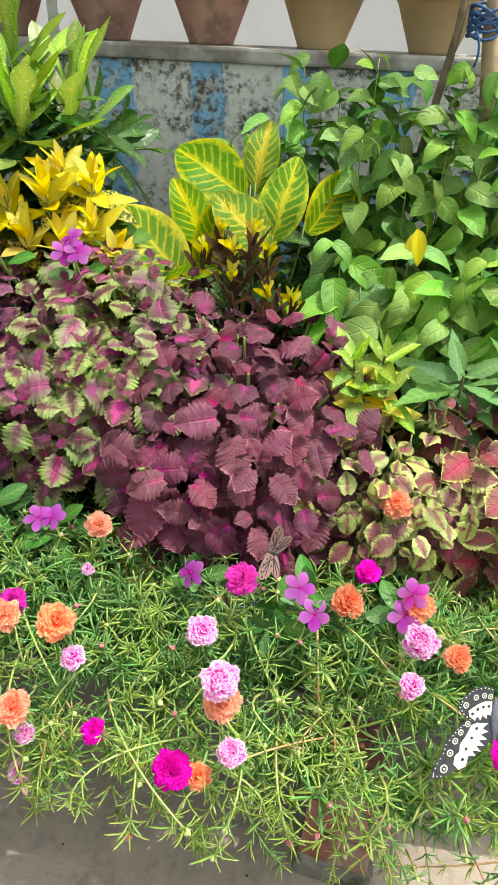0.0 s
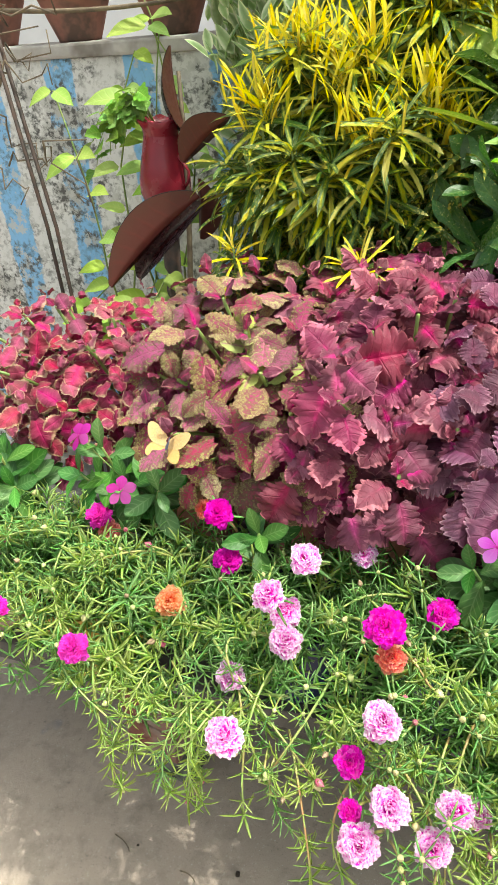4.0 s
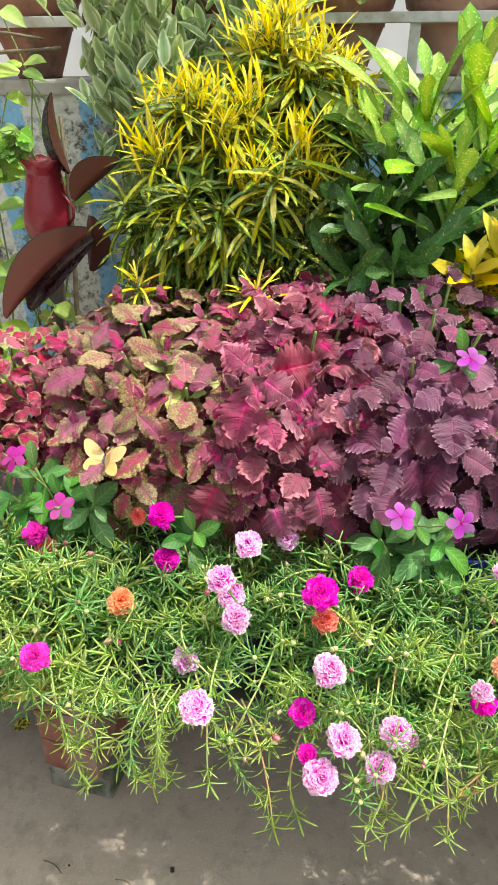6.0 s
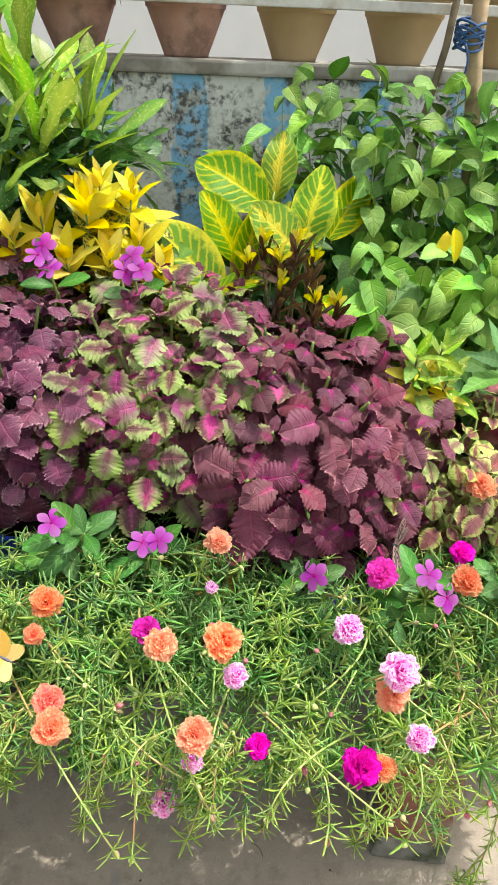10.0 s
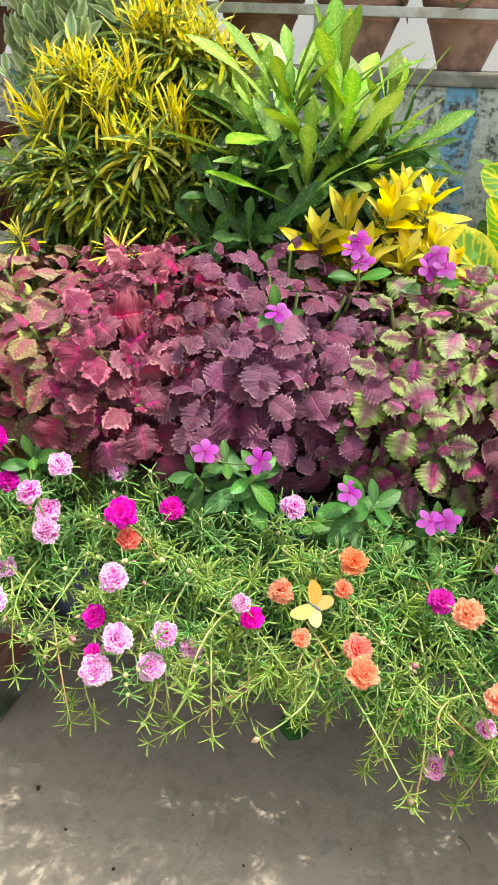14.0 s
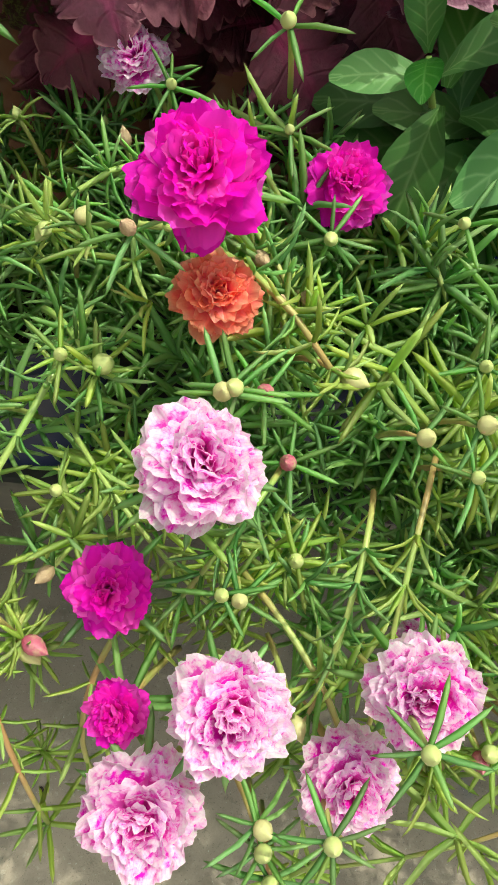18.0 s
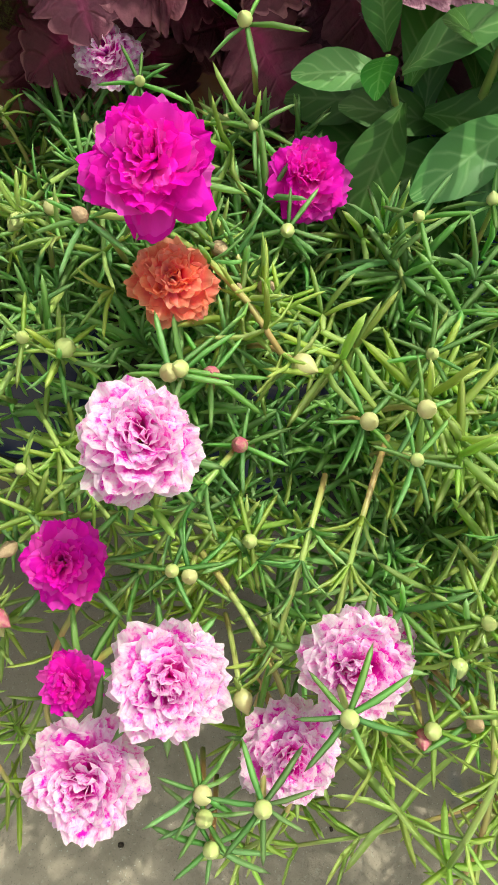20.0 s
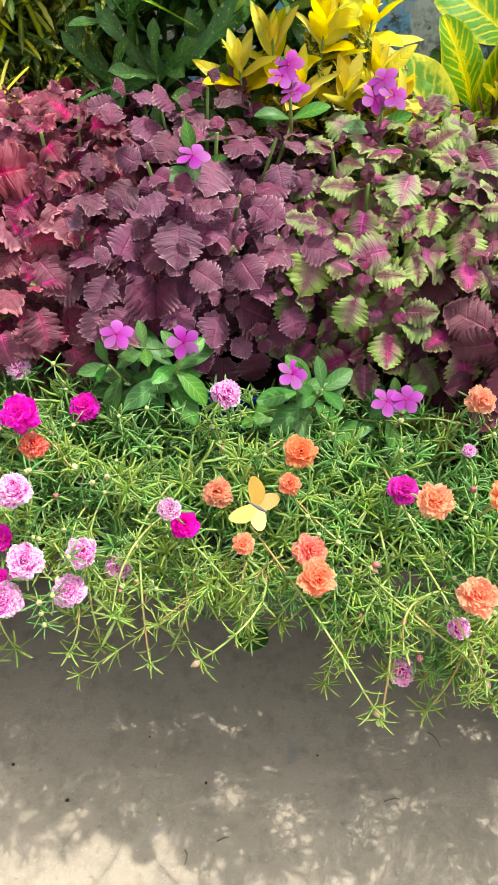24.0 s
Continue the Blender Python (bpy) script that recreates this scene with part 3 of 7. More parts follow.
def many(name, arrays, mats, mat):
    """One mesh of many copies of leaf arrays: mats is (n, 4, 4)."""
    v, f, u = arrays
    mats = np.asarray(mats)
    h = np.concatenate([v, np.ones((len(v), 1))], 1)
    allv = np.einsum("nij,kj->nki", mats, h)[..., :3].reshape(-1, 3)
    allf = (f[None] + (np.arange(len(mats)) * len(v))[:, None, None]).reshape(-1, f.shape[1])
    return mesh(name, allv, allf, mat, np.tile(u, (len(mats), 1)))


def arc(a, b, sag, n=6):
    """Points from a to b, bowed by the vector sag."""
    a, b, sag = Vector(a), Vector(b), Vector(sag)
    return [a.lerp(b, i / n) + sag * (4 * (i / n) * (1 - i / n)) for i in range(n + 1)]


def lathe(name, profile, mat, sides=32, wave=0.0, waves=0, wave_z=1e9):
    """A turned body from (radius, height) pairs; above wave_z its rim is crimped."""
    vs, fs = [], []
    for r, z in profile:
        for k in range(sides):
            a = 2 * math.pi * k / sides
            w = wave * math.sin(waves * a) if z >= wave_z else 0.0
            vs.append(((r + w) * math.cos(a), (r + w) * math.sin(a), z + 0.6 * w))
    for i in range(len(profile) - 1):
        fs += [(i * sides + k, i * sides + (k + 1) % sides, (i + 1) * sides + (k + 1) % sides, (i + 1) * sides + k) for k in range(sides)]
    return mesh(name, vs, fs, mat)


def block(name, size, mat, bevel=0.004, rough=0.0, cuts=0, seed=0):
    """A bevelled, slightly uneven block whose base centre is the origin."""
    bm = bmesh.new()
    bmesh.ops.create_cube(bm, size=1.0)
    bmesh.ops.scale(bm, vec=size, verts=bm.verts)
    bmesh.ops.translate(bm, vec=(0, 0, size[2] / 2), verts=bm.verts)
    if cuts:
        bmesh.ops.subdivide_edges(bm, edges=bm.edges[:], cuts=cuts, use_grid_fill=True)
    if bevel:
        bmesh.ops.bevel(bm, geom=[e for e in bm.edges if len(e.link_faces) == 2 and e.calc_face_angle(0) > 0.5], offset=bevel, segments=2, affect="EDGES", profile=0.6)
    if rough:
        for v in bm.verts:
            v.co += noise.noise_vector(v.co * 25 + Vector((seed * 3.1, 0, 0))) * rough
    me = bpy.data.meshes.new(name)
    bm.to_mesh(me)
    bm.free()
    me.materials.append(mat)
    return me


# ---- the setting ----
LEDGE = 1.357   # top of the parapet
WALL_Y = 1.645  # its front face


def sheet(name, x0, x1, y0, y1, z, mat, label, thick=0.2, hole=None):
    ob = new(name, block(name, (x1 - x0, y1 - y0, thick), mat, 0))
    ob.location = ((x0 + x1) / 2, (y0 + y1) / 2, z - thick)
    return tagged(ob, label, "floor" if "floor" in name else "ground", kind="structure")


sheet("ground", -2000, 2000, -2000, 2000, -0.02, M_DIRT, "bare brown ground round the paved yard")
sheet("floor", -6, 6, -5, 4.5, 0.0, M_FLOOR, "worn grey concrete yard floor with stains", 0.015)


def setting_block(name, size, at, mat, label, category, bevel=0.004, rough=0.0, cuts=0):
    ob = new(name, block(name, size, mat, bevel, rough, cuts))
    ob.location = at
    return tagged(ob, label, category, kind="structure")


setting_block("wall_parapet", (9.0, 0.15, LEDGE - 0.03), (-0.5, WALL_Y + 0.075, 0.0), M_WALL, "flaking whitewashed parapet wall with faded blue bands", "wall")
setting_block("trim_ledge", (9.0, 0.18, 0.03), (-0.5, WALL_Y + 0.08, LEDGE - 0.03), M_CAP, "weathered grey cement ledge on the parapet wall", "ledge", 0.006)
setting_block("wall_north", (12.0, 0.2, 5.0), (-0.5, 3.3, 0.0), M_WHITE, "plain white painted house wall behind the parapet", "wall")


def rail():
    top = thing("rail", (-0.5, 1.637, LEDGE), "thin galvanised steel rail along the row of pots", "rail")
    part("bar", block("bar", (8.0, 0.012, 0.02), M_STEEL, 0.002), top, pose(-0.5, 1.628, LEDGE + 0.098))
    for x in (-3.4, -2.0, -0.65, 0.75, 2.1):
        part("bracket", block("bracket", (0.022, 0.004, 0.115), M_STEEL, 0.001), top, pose(x, 1.637, LEDGE - 0.012))


rail()


def pot_parts(parent, at, rim, base, height, mat, wave=0.0, soil=True, spin=0.0):
    """A flower pot: body, rolled rim, soil."""
    x, y, z = at
    prof = [(0.002, 0.0), (base * 0.97, 0.0), (base, 0.006), (base + (rim - base) * 0.82, height * 0.82), (rim * 0.93, height * 0.84), (rim * 0.84, height * 0.85), (rim * 0.8, height * 0.6)]
    part("pot_body", lathe("pot_body", prof, mat), parent, pose(x, y, z, 0, 0, spin))
    lip = [(rim * 0.86, height * 0.8), (rim * 0.93, height * 0.82), (rim * 0.97, height * 0.92), (rim * 1.02, height * 0.965), (rim * 1.02, height * 0.995), (rim * 0.97, height), (rim * 0.88, height * 0.97), (rim * 0.85, height * 0.85)]
    part("pot_rim", lathe("pot_rim", lip, mat, 64, wave, 18, height * 0.95), parent, pose(x, y, z, 0, 0, spin))
    if soil:
        s = rim * 0.87
        g = 9
        vs = [(0, 0, 0)]
        fs = []
        for i in range(1, 4):
            for k in range(g * 2):
                a = math.pi * k / g
                q = Vector((s * i / 3 * math.cos(a), s * i / 3 * math.sin(a), 0))
                vs.append((q.x, q.y, 0.006 * noise.noise(q * 60)))
        n = g * 2
        fs += [(0, 1 + k, 1 + (k + 1) % n) for k in range(n)]
        fs += [(1 + (i - 1) * n + k, 1 + i * n + k, 1 + i * n + (k + 1) % n, 1 + (i - 1) * n + (k + 1) % n) for i in (1, 2) for k in range(n)]
        part("soil", mesh("soil", vs, fs, M_SOIL), parent, pose(x, y, z + height * 0.88))


# ---- moss roses ----
def petals_of(kind, r, seed):
    """Where the petals of one double flower sit: (variant, matrix) rows, from the rim inwards."""
    g = np.random.default_rng(seed)
    rows = []
    rings = [(9, 1.0, -4, 0.0), (11, 0.97, 10, 0.001), (12, 0.9, 23, 0.002), (13, 0.82, 36, 0.003), (13, 0.73, 47, 0.0042), (12, 0.64, 57, 0.0055), (9, 0.56, 66, 0.0065), (6, 0.5, 72, 0.0075)]
    for n, size, lift, h in rings:
        off = g.uniform(0, 6.28)
        for k in range(n):
            a = off + 2 * math.pi * k / n + g.normal(0, 0.2)
            up = lift + g.normal(0, 8 + 0.2 * lift)
            s = 0.98 * r * size * g.uniform(0.86, 1.06)
            m = Matrix.Rotation(a, 4, "Z") @ Matrix.Translation((0, r * (0.05 + 0.06 * g.random()), h * r / 0.021)) @ Matrix.Rotation(radians(up), 4, "X") @ Matrix.Rotation(g.normal(0, 0.16 + 0.003 * lift), 4, "Y") @ Matrix.Scale(s, 4)
            rows.append((int(g.integers(0, 5)), m))
    return rows


PETAL = [leaf_arrays(1.0, 0.78, 8, 14, "fan", droop=d, fold=f, seed=i) for i, (d, f) in enumerate(((0.3, 0.06), (0.55, 0.0), (-0.35, 0.1), (0.7, -0.08), (-0.45, 0.04)))]
PETAL_MESH = {c: [mesh("petal", v, f, M_PET[c], u) for v, f, u in PETAL] for c in ("magenta", "pink", "orange", "coral")}
FLOWER_MESH = {}


def flower_mesh(kind, variant):
    """One whole double flower of radius 1, all petals in one mesh."""
    if (kind, variant) not in FLOWER_MESH:
        vs, fs, us, at = [], [], [], 0
        for i, m in petals_of(kind, 1.0, 50 + variant * 7 + len(kind)):
            v, f, u = PETAL[i]
            a = np.array(m)
            vs.append(v @ a[:3, :3].T + a[:3, 3]), fs.append(f + at), us.append(u)
            at += len(v)
        FLOWER_MESH[kind, variant] = mesh("flower", np.concatenate(vs), np.concatenate(fs), M_PET[kind], np.concatenate(us))
    return FLOWER_MESH[kind, variant]


def ball(name, mat, rx, rz, sides=10, rings=7, tip=0.25):
    """A pointed bud or boss; base at the origin."""
    prof = [(max(0.00003, rx * math.sin(math.pi * min(1, t ** 0.9)) * (1 - tip * t)), rz * t) for t in np.linspace(0.0, 1.0, rings)]
    return lathe(name, prof, mat, sides)


BUD = [ball("bud", M_BUD, 0.004, 0.0088), ball("bud", M_BUD, 0.0034, 0.0075), ball("bud", M_BUD_B, 0.0043, 0.0105)]
M_BUD_DRY = plain_mat("dry_seed_cap", (0.36, 0.24, 0.14), (0.5, 0.36, 0.24), 90, 0.7, 0.4)
BUD.append(ball("bud", M_BUD_DRY, 0.0036, 0.0115))
BUD_PINK = ball("bud", M_BUDPINK, 0.0042, 0.0125)
CALYX = ball("calyx", M_BUD, 0.006, 0.01)
STAMEN = ball("stamen", M_YOLK, 0.18, 0.22, 8, 5)

# canopy of the moss roses: height above the floor by depth, and the front edge by place along the row


def wob(x, s=1.0, k=0.0):
    return noise.noise(Vector((x * s, k, 0.3)))


EDGE_X = (-1.7, -1.3, -1.15, -0.98, -0.88, -0.8, -0.72, -0.6, -0.5, -0.4, -0.32, -0.2, 0.0, 0.2, 0.5)
EDGE_Y = (0.66, 0.62, 0.57, 0.545, 0.55, 0.55, 0.53, 0.53, 0.52, 0.51, 0.49, 0.475, 0.455, 0.45, 0.45)
EDGE_H = (0.05, 0.06, 0.07, 0.09, 0.04, 0.035, 0.06, 0.05, 0.045, 0.07, 0.11, 0.1, 0.12, 0.14, 0.14)  # depth of the fringe


def front_edge(x):
    return float(np.interp(x, EDGE_X, EDGE_Y)) + 0.025 * wob(x, 6.0, 1.0) + 0.015 * wob(x, 15.0, 4.0)


def canopy(x, s):
    """A point of the canopy: s = 0 at the back, 1 at the front edge, up to 1.6 down the hanging fringe."""
    f = front_edge(x)
    if s <= 1:
        y = 0.83 + (f - 0.83) * s
        z = 0.70 + 0.035 * math.sin(math.pi * min(1, s * 1.15)) - 0.055 * max(0, s - 0.6) / 0.4
    else:
        q = (s - 1) / 0.6
        y = f - 0.01 * math.sin(q * 2.2)
        z = 0.645 - float(np.interp(x, EDGE_X, EDGE_H)) * (1 + 0.5 * wob(x, 8.0, 2.0)) * q
    z -= 0.05 * math.exp(-((x + 0.885) / 0.04) ** 2) * min(1.0, max(0.0, s))  # the gap between two plants
    return Vector((x, y, z + 0.03 * wob(x * 4, 1.0, s * 3) + 0.015 * wob(x * 14, 1.0, s * 9)))


def canopy_normal(x, s):
    a = canopy(x, s + 0.06) - canopy(x, s - 0.06)
    n = Vector((1, 0, 0)).cross(-a)
    return (n if n.z > -0.2 else -n).normalized()


def needle_arrays():
    """One fleshy needle leaf along +y, three-sided and bent."""
    vs, us = [], []
    for t, r in ((0.0, 0.7), (0.45, 1.0), (0.86, 0.74)):
        for k in range(3):
            a = 2 * math.pi * k / 3 + 0.5
            vs.append((0.00148 * r * math.cos(a), 0.022 * t, 0.0011 * r * math.sin(a) + 0.0085 * t * t)), us.append((t, 0.5))
    vs.append((0, 0.0222, 0.0087)), us.append((1.0, 0.5))
    fs = [(i * 3 + k, i * 3 + (k + 1) % 3, i * 3 + 3 + (k + 1) % 3, i * 3 + 3 + k) for i in range(2) for k in range(3)]
    fs += [(6 + k, 6 + (k + 1) % 3, 9, 9) for k in range(3)]
    return np.array(vs), fs, np.array(us)


NV, NF, NU = needle_arrays()


def needles_mesh(name, mats, mat):
    h = np.concatenate([NV, np.ones((len(NV), 1))], 1)
    mats = np.asarray(mats)
    allv = np.einsum("nij,kj->nki", mats, h)[..., :3].reshape(-1, 3)
    quads = np.array([f for f in NF[:6]])
    tris = np.array([f[:3] for f in NF[6:]])
    off = (np.arange(len(mats)) * len(NV))[:, None, None]
    fs = (quads[None] + off).reshape(-1, 4).tolist() + (tris[None] + off).reshape(-1, 3).tolist()
    return mesh(name, allv, fs, mat, np.tile(NU, (len(mats), 1)))


def sprig(p, d, n, out, length=0.034, size=1.0, low=20.0, high=70.0):
    """Needle poses round the last stretch of a shoot that ends at p and points along d."""
    base = np.array(frame_of(d, rng.uniform(0, 6.28)))
    nodes = max(1, round(n / 5))
    for i in range(n):
        t = (i * nodes // n) / max(1, nodes - 1) if nodes > 1 else 1.0
        az = i * 2 * math.pi * nodes / n + 0.7 * (i * nodes // n) + rng.normal(0, 0.2)
        lift = radians(low + (high - low) * t + rng.normal(0, 9))
        s = size * (0.72 + 0.4 * math.sin(math.pi * (0.25 + 0.6 * t))) * rng.uniform(0.8, 1.25)
        ca, sa, cl, sl = math.cos(az), math.sin(az), math.cos(lift), math.sin(lift)
        # needle axis in the shoot's frame, then its two cross axes
        y = np.array((ca * cl, sa * cl, sl))
        x = np.array((-sa, ca, 0.0))
        z = np.cross(x, y)
        m = np.eye(4)
        m[:3, 0], m[:3, 1], m[:3, 2], m[:3, 3] = x * s, y * s, z * s, (0, 0, -length * (1 - t))
        m = base @ m
        m[:3, 3] += p
        out.append(m)


def moss_plant(x0, x1, label, flowers, pale=0.38):
    """One moss rose plant that fills its stretch of the row."""
    cx = (x0 + x1) / 2
    ob = thing("moss_rose", (cx, 0.77, 0.585), label, "flowering plant", "moss roses along the row")
    w = x1 - x0
    green, pal, lines = [], [], []
    for layer, per in ((0, 330), (1, 370), (2, 420), (3, 440), (4, 440)):
        for _ in range(int(per * w)):
            x = rng.uniform(x0 - 0.03, x1 + 0.03)
            s = rng.uniform(-0.2, 1.35) if layer < 2 else rng.uniform(-0.2, 1.0)
            if s > 1 and rng.random() < 0.86 or s > 0.15 and rng.random() < 0.85 * math.exp(-((x + 0.88) / 0.048) ** 2):
                continue
            nrm = canopy_normal(x, s)
            p = canopy(x, s) - nrm * (0.026 * layer + abs(rng.normal(0, 0.008))) + nrm * 0.006
            d = (nrm + Vector(rng.normal(0, 0.5, 3)) + Vector((0, -0.25, 0.15 if s < 1 else -0.5))).normalized()
            tip = layer < 2 and rng.random() < pale * (0.5 + 2.0 * max(0.0, s) ** 1.5)
            sprig(np.array(p), d, int(rng.integers(9, 17)), pal if tip else green, rng.uniform(0.022, 0.045), rng.uniform(0.85, 1.42))
    # trailing shoots that hang past the edge, each with a whorl and often a bud at its tip
    spots = []
    for _ in range(int(30 * w)):
        x = rng.uniform(x0, x1)
        a = canopy(x + rng.normal(0, 0.05), rng.uniform(0.7, 0.98)) + Vector((0, 0.01, -0.015))
        far = rng.random() < 0.15
        e = canopy(x + rng.normal(0, 0.06), 1.0) + Vector((0, -rng.uniform(-0.03, 0.035), -rng.uniform(0.03, 0.06 + (1.5 if far else 0.9) * float(np.interp(x, EDGE_X, EDGE_H)) + (0.05 if far else 0.0))))
        pts = arc(a, e, (rng.normal(0, 0.022), -0.02, rng.uniform(0.02, 0.045)), 9)
        lines.append((pts, 0.0014, 0.001))
        fresh = rng.random() < 0.65
        for q in range(2, 10):
            d = (pts[q] - pts[q - 1]).normalized()
            into = pal if fresh or q > 7 else green
            if q < 9:
                sprig(np.array(pts[q]), d + Vector((0, 0, 0.15)), int(rng.integers(3, 7)), into, 0.012, rng.uniform(0.75, 1.1), 25.0, 60.0)
            else:
                sprig(np.array(pts[q]), d + Vector((0, -0.2, 0.1)), int(rng.integers(7, 11)), into, 0.004, rng.uniform(0.8, 1.05), -8.0, 40.0)
        if rng.random() < 0.55:
            spots.append((pts[9], (pts[9] - pts[8]).normalized(), rng.random() < 0.08, True, rng.uniform(0.9, 1.25)))
    # long shoots that stand out below the fringe
    for x, y, z, cap in HANGING:
        e = LEVEL.inverted() @ Vector((x, y, z))
        if not x0 <= e.x < x1:
            continue
        a = canopy(e.x + rng.normal(0, 0.075), rng.uniform(0.72, 0.95)) + Vector((0, 0.01, -0.015))
        pts = arc(a, e, (rng.normal(0, 0.02), -0.02, rng.uniform(0.02, 0.045)), 12)
        lines.append((pts, 0.0016, 0.0012))
        for q in range(3, 12, 2):
            d = (pts[q + 1] - pts[q - 1]).normalized()
            sprig(np.array(pts[q]), d, int(rng.integers(3, 6)), pal if q > 4 or rng.random() < 0.5 else green, 0.006, rng.uniform(0.8, 1.1), 15.0, 40.0)
        d = (pts[12] - pts[11]).normalized()
        sprig(np.array(e), d, 6, pal, 0.003, 1.2, -6.0, 24.0)
        if cap:
            me = (BUD[0], BUD[3], BUD_PINK)[cap - 1]
            part("bud", me, ob, Matrix.Translation(e) @ frame_of(d) @ Matrix.Scale(1.25, 4))
    # stems over the cushion
    for _ in range(int(26 * w)):
        x = rng.uniform(x0, x1)
        s = rng.uniform(0.05, 0.75)
        a = canopy(x, s) - canopy_normal(x, s) * 0.02
        s2 = min(1.05, s + rng.uniform(0.15, 0.4))
        x2 = x + rng.normal(0, 0.09)
        e = canopy(x2, s2) + canopy_normal(x2, s2) * 0.008
        pts = arc(a, e, (rng.normal(0, 0.012), 0, rng.uniform(0.005, 0.025)), 6)
        lines.append((pts, 0.0019, 0.0013))
        for q in (2, 3, 4, 5):
            sprig(np.array(pts[q]), pts[q + 1] - pts[q - 1], 5, green, 0.004, 0.9, 15.0, 40.0)
        sprig(np.array(pts[6]), pts[6] - pts[5], 9, pal if rng.random() < 0.5 else green, 0.012, 1.0, 0.0, 45.0)
        tip = (pts[6] - pts[5]).normalized()
        for _ in range(int(rng.integers(1, 4))):
            lean = (tip + Vector(rng.normal(0, 0.5, 3))).normalized()
            spots.append((pts[6] + lean * 0.004, lean, rng.random() < 0.14, True, rng.uniform(0.9, 1.3)))
    # buds with their stalks
    for _ in range(int(95 * w)):
        x, s = rng.uniform(x0, x1), rng.uniform(0.1, 1.3)
        nrm = canopy_normal(x, s)
        d = (nrm + Vector(rng.normal(0, 0.4, 3)) + Vector((0, -0.2, 0.1 if s < 1 else -0.4))).normalized()
        spots.append((canopy(x, s) + nrm * rng.uniform(0.0, 0.016), d, rng.random() < (0.08 if x < -0.4 else 0.28), rng.random() < 0.45, rng.uniform(0.75, 1.15)))
    for x, y, z, pink, yellow in PLAIN_BUDS:
        if x0 <= x < x1:
            spots.append((Vector((x, y, z)), Vector((rng.normal(0, 0.25), -0.6, 0.8)).normalized(), pink, yellow, rng.uniform(0.85, 1.0)))
    for p, d, pink, yellow, size in spots:
        if any((p - Vector(f[1:4])).length < 0.027 for f in flowers):
            continue
        part("bud", BUD_PINK if pink else BUD[int(rng.choice(4, p=(0.34, 0.32, 0.22, 0.12)))], ob, Matrix.Translation(p) @ frame_of(d) @ Matrix.Scale(size, 4))
        sprig(np.array(p) + np.array(d) * 0.001, d, int(rng.integers(5, 8)), pal if yellow else green, 0.003, 0.95, -12.0, 14.0)
        back = Vector((0, 0.022, -0.024))
        lines.append((arc(p - d * 0.02 + back, p, (0, 0, 0.003), 3), 0.0014, 0.0012))
    part("foliage", needles_mesh("foliage", green, M_NEEDLE), ob, kind="stuff")
    part("young_foliage", needles_mesh("young_foliage", pal, M_NEEDLE_Y), ob, None, "yellow-green young shoots", "stuff")
    collar = []
    for kind, x, y, z, r, face, close in flowers:
        d = Vector(face).normalized()
        p = Vector((x, y, z))
        base = Matrix.Translation(p) @ frame_of(d, rng.uniform(0, 6.28))
        if close:
            core = part("flower", CALYX, ob, base @ Matrix.Translation((0, 0, -0.009)), f"{kind} double flower with ruffled petals")
            for i, m in petals_of(kind, r, int(abs(x) * 1000)):
                part("petal", PETAL_MESH[kind][i], core, base @ m)
            part("stamen", STAMEN, core, base @ Matrix.Translation((0, 0, r * 0.12)) @ Matrix.Scale(r * 0.9, 4))
        else:
            core = part("flower", flower_mesh(kind, int(rng.integers(0, 3))), ob, base @ Matrix.Scale(r, 4), f"{kind} double flower with ruffled petals")
            part("stamen", STAMEN, core, base @ Matrix.Translation((0, 0, r * 0.12)) @ Matrix.Scale(r * 0.9, 4))
        # stalk and the whorl of leaves below
        foot = p - d * 0.05 + Vector((rng.normal(0, 0.01), 0.02, -0.02))
        lines.append((arc(foot, p - d * 0.006, (0, 0, 0.004), 4), 0.0019, 0.0017))
        sprig(np.array(p - d * 0.008), d, 8, collar, 0.004, 1.25, -10.0, 15.0)
    if collar:
        part("collar_foliage", needles_mesh("collar_foliage", collar, M_NEEDLE), ob, kind="stuff")
    part("stem_tangle", join_tubes("stem_tangle", lines, M_STEM), ob, None, "yellow-green and reddish trailing stems", "stuff")
    return ob


# tips of the long hanging shoots: x, y, z, and what sits at the tip (0 nothing, 1 bud, 2 dry cap, 3 pink bud)
HANGING = [
    (-1.209, 0.591, 0.6, 0), (-1.169, 0.553, 0.607, 2), (-1.101, 0.554, 0.567, 0), (-1.052, 0.535, 0.559, 3), (-0.972, 0.525, 0.58, 0), (-0.944, 0.558, 0.59, 2), (-0.885, 0.503, 0.525, 0),
    (-0.853, 0.519, 0.528, 0), (-0.764, 0.483, 0.578, 1), (-0.699, 0.47, 0.671, 0), (-0.667, 0.478, 0.572, 1), (-0.595, 0.421, 0.665, 2), (-0.562, 0.518, 0.656, 1), (-0.503, 0.654, 0.43, 0),
    (-0.408, 0.416, 0.601, 2), (-0.391, 0.439, 0.54, 1), (-0.38, 0.446, 0.668, 1), (-0.325, 0.479, 0.498, 2), (-0.314, 0.46, 0.648, 1), (-0.297, 0.424, 0.652, 2), (-0.233, 0.407, 0.668, 1),
    (-0.164, 0.4, 0.636, 3), (-0.118, 0.415, 0.63, 1), (-0.101, 0.399, 0.662, 1), (-0.068, 0.404, 0.608, 1), (-0.017, 0.453, 0.613, 1), (0.013, 0.433, 0.614, 3), (0.1, 0.44, 0.62, 1),
]
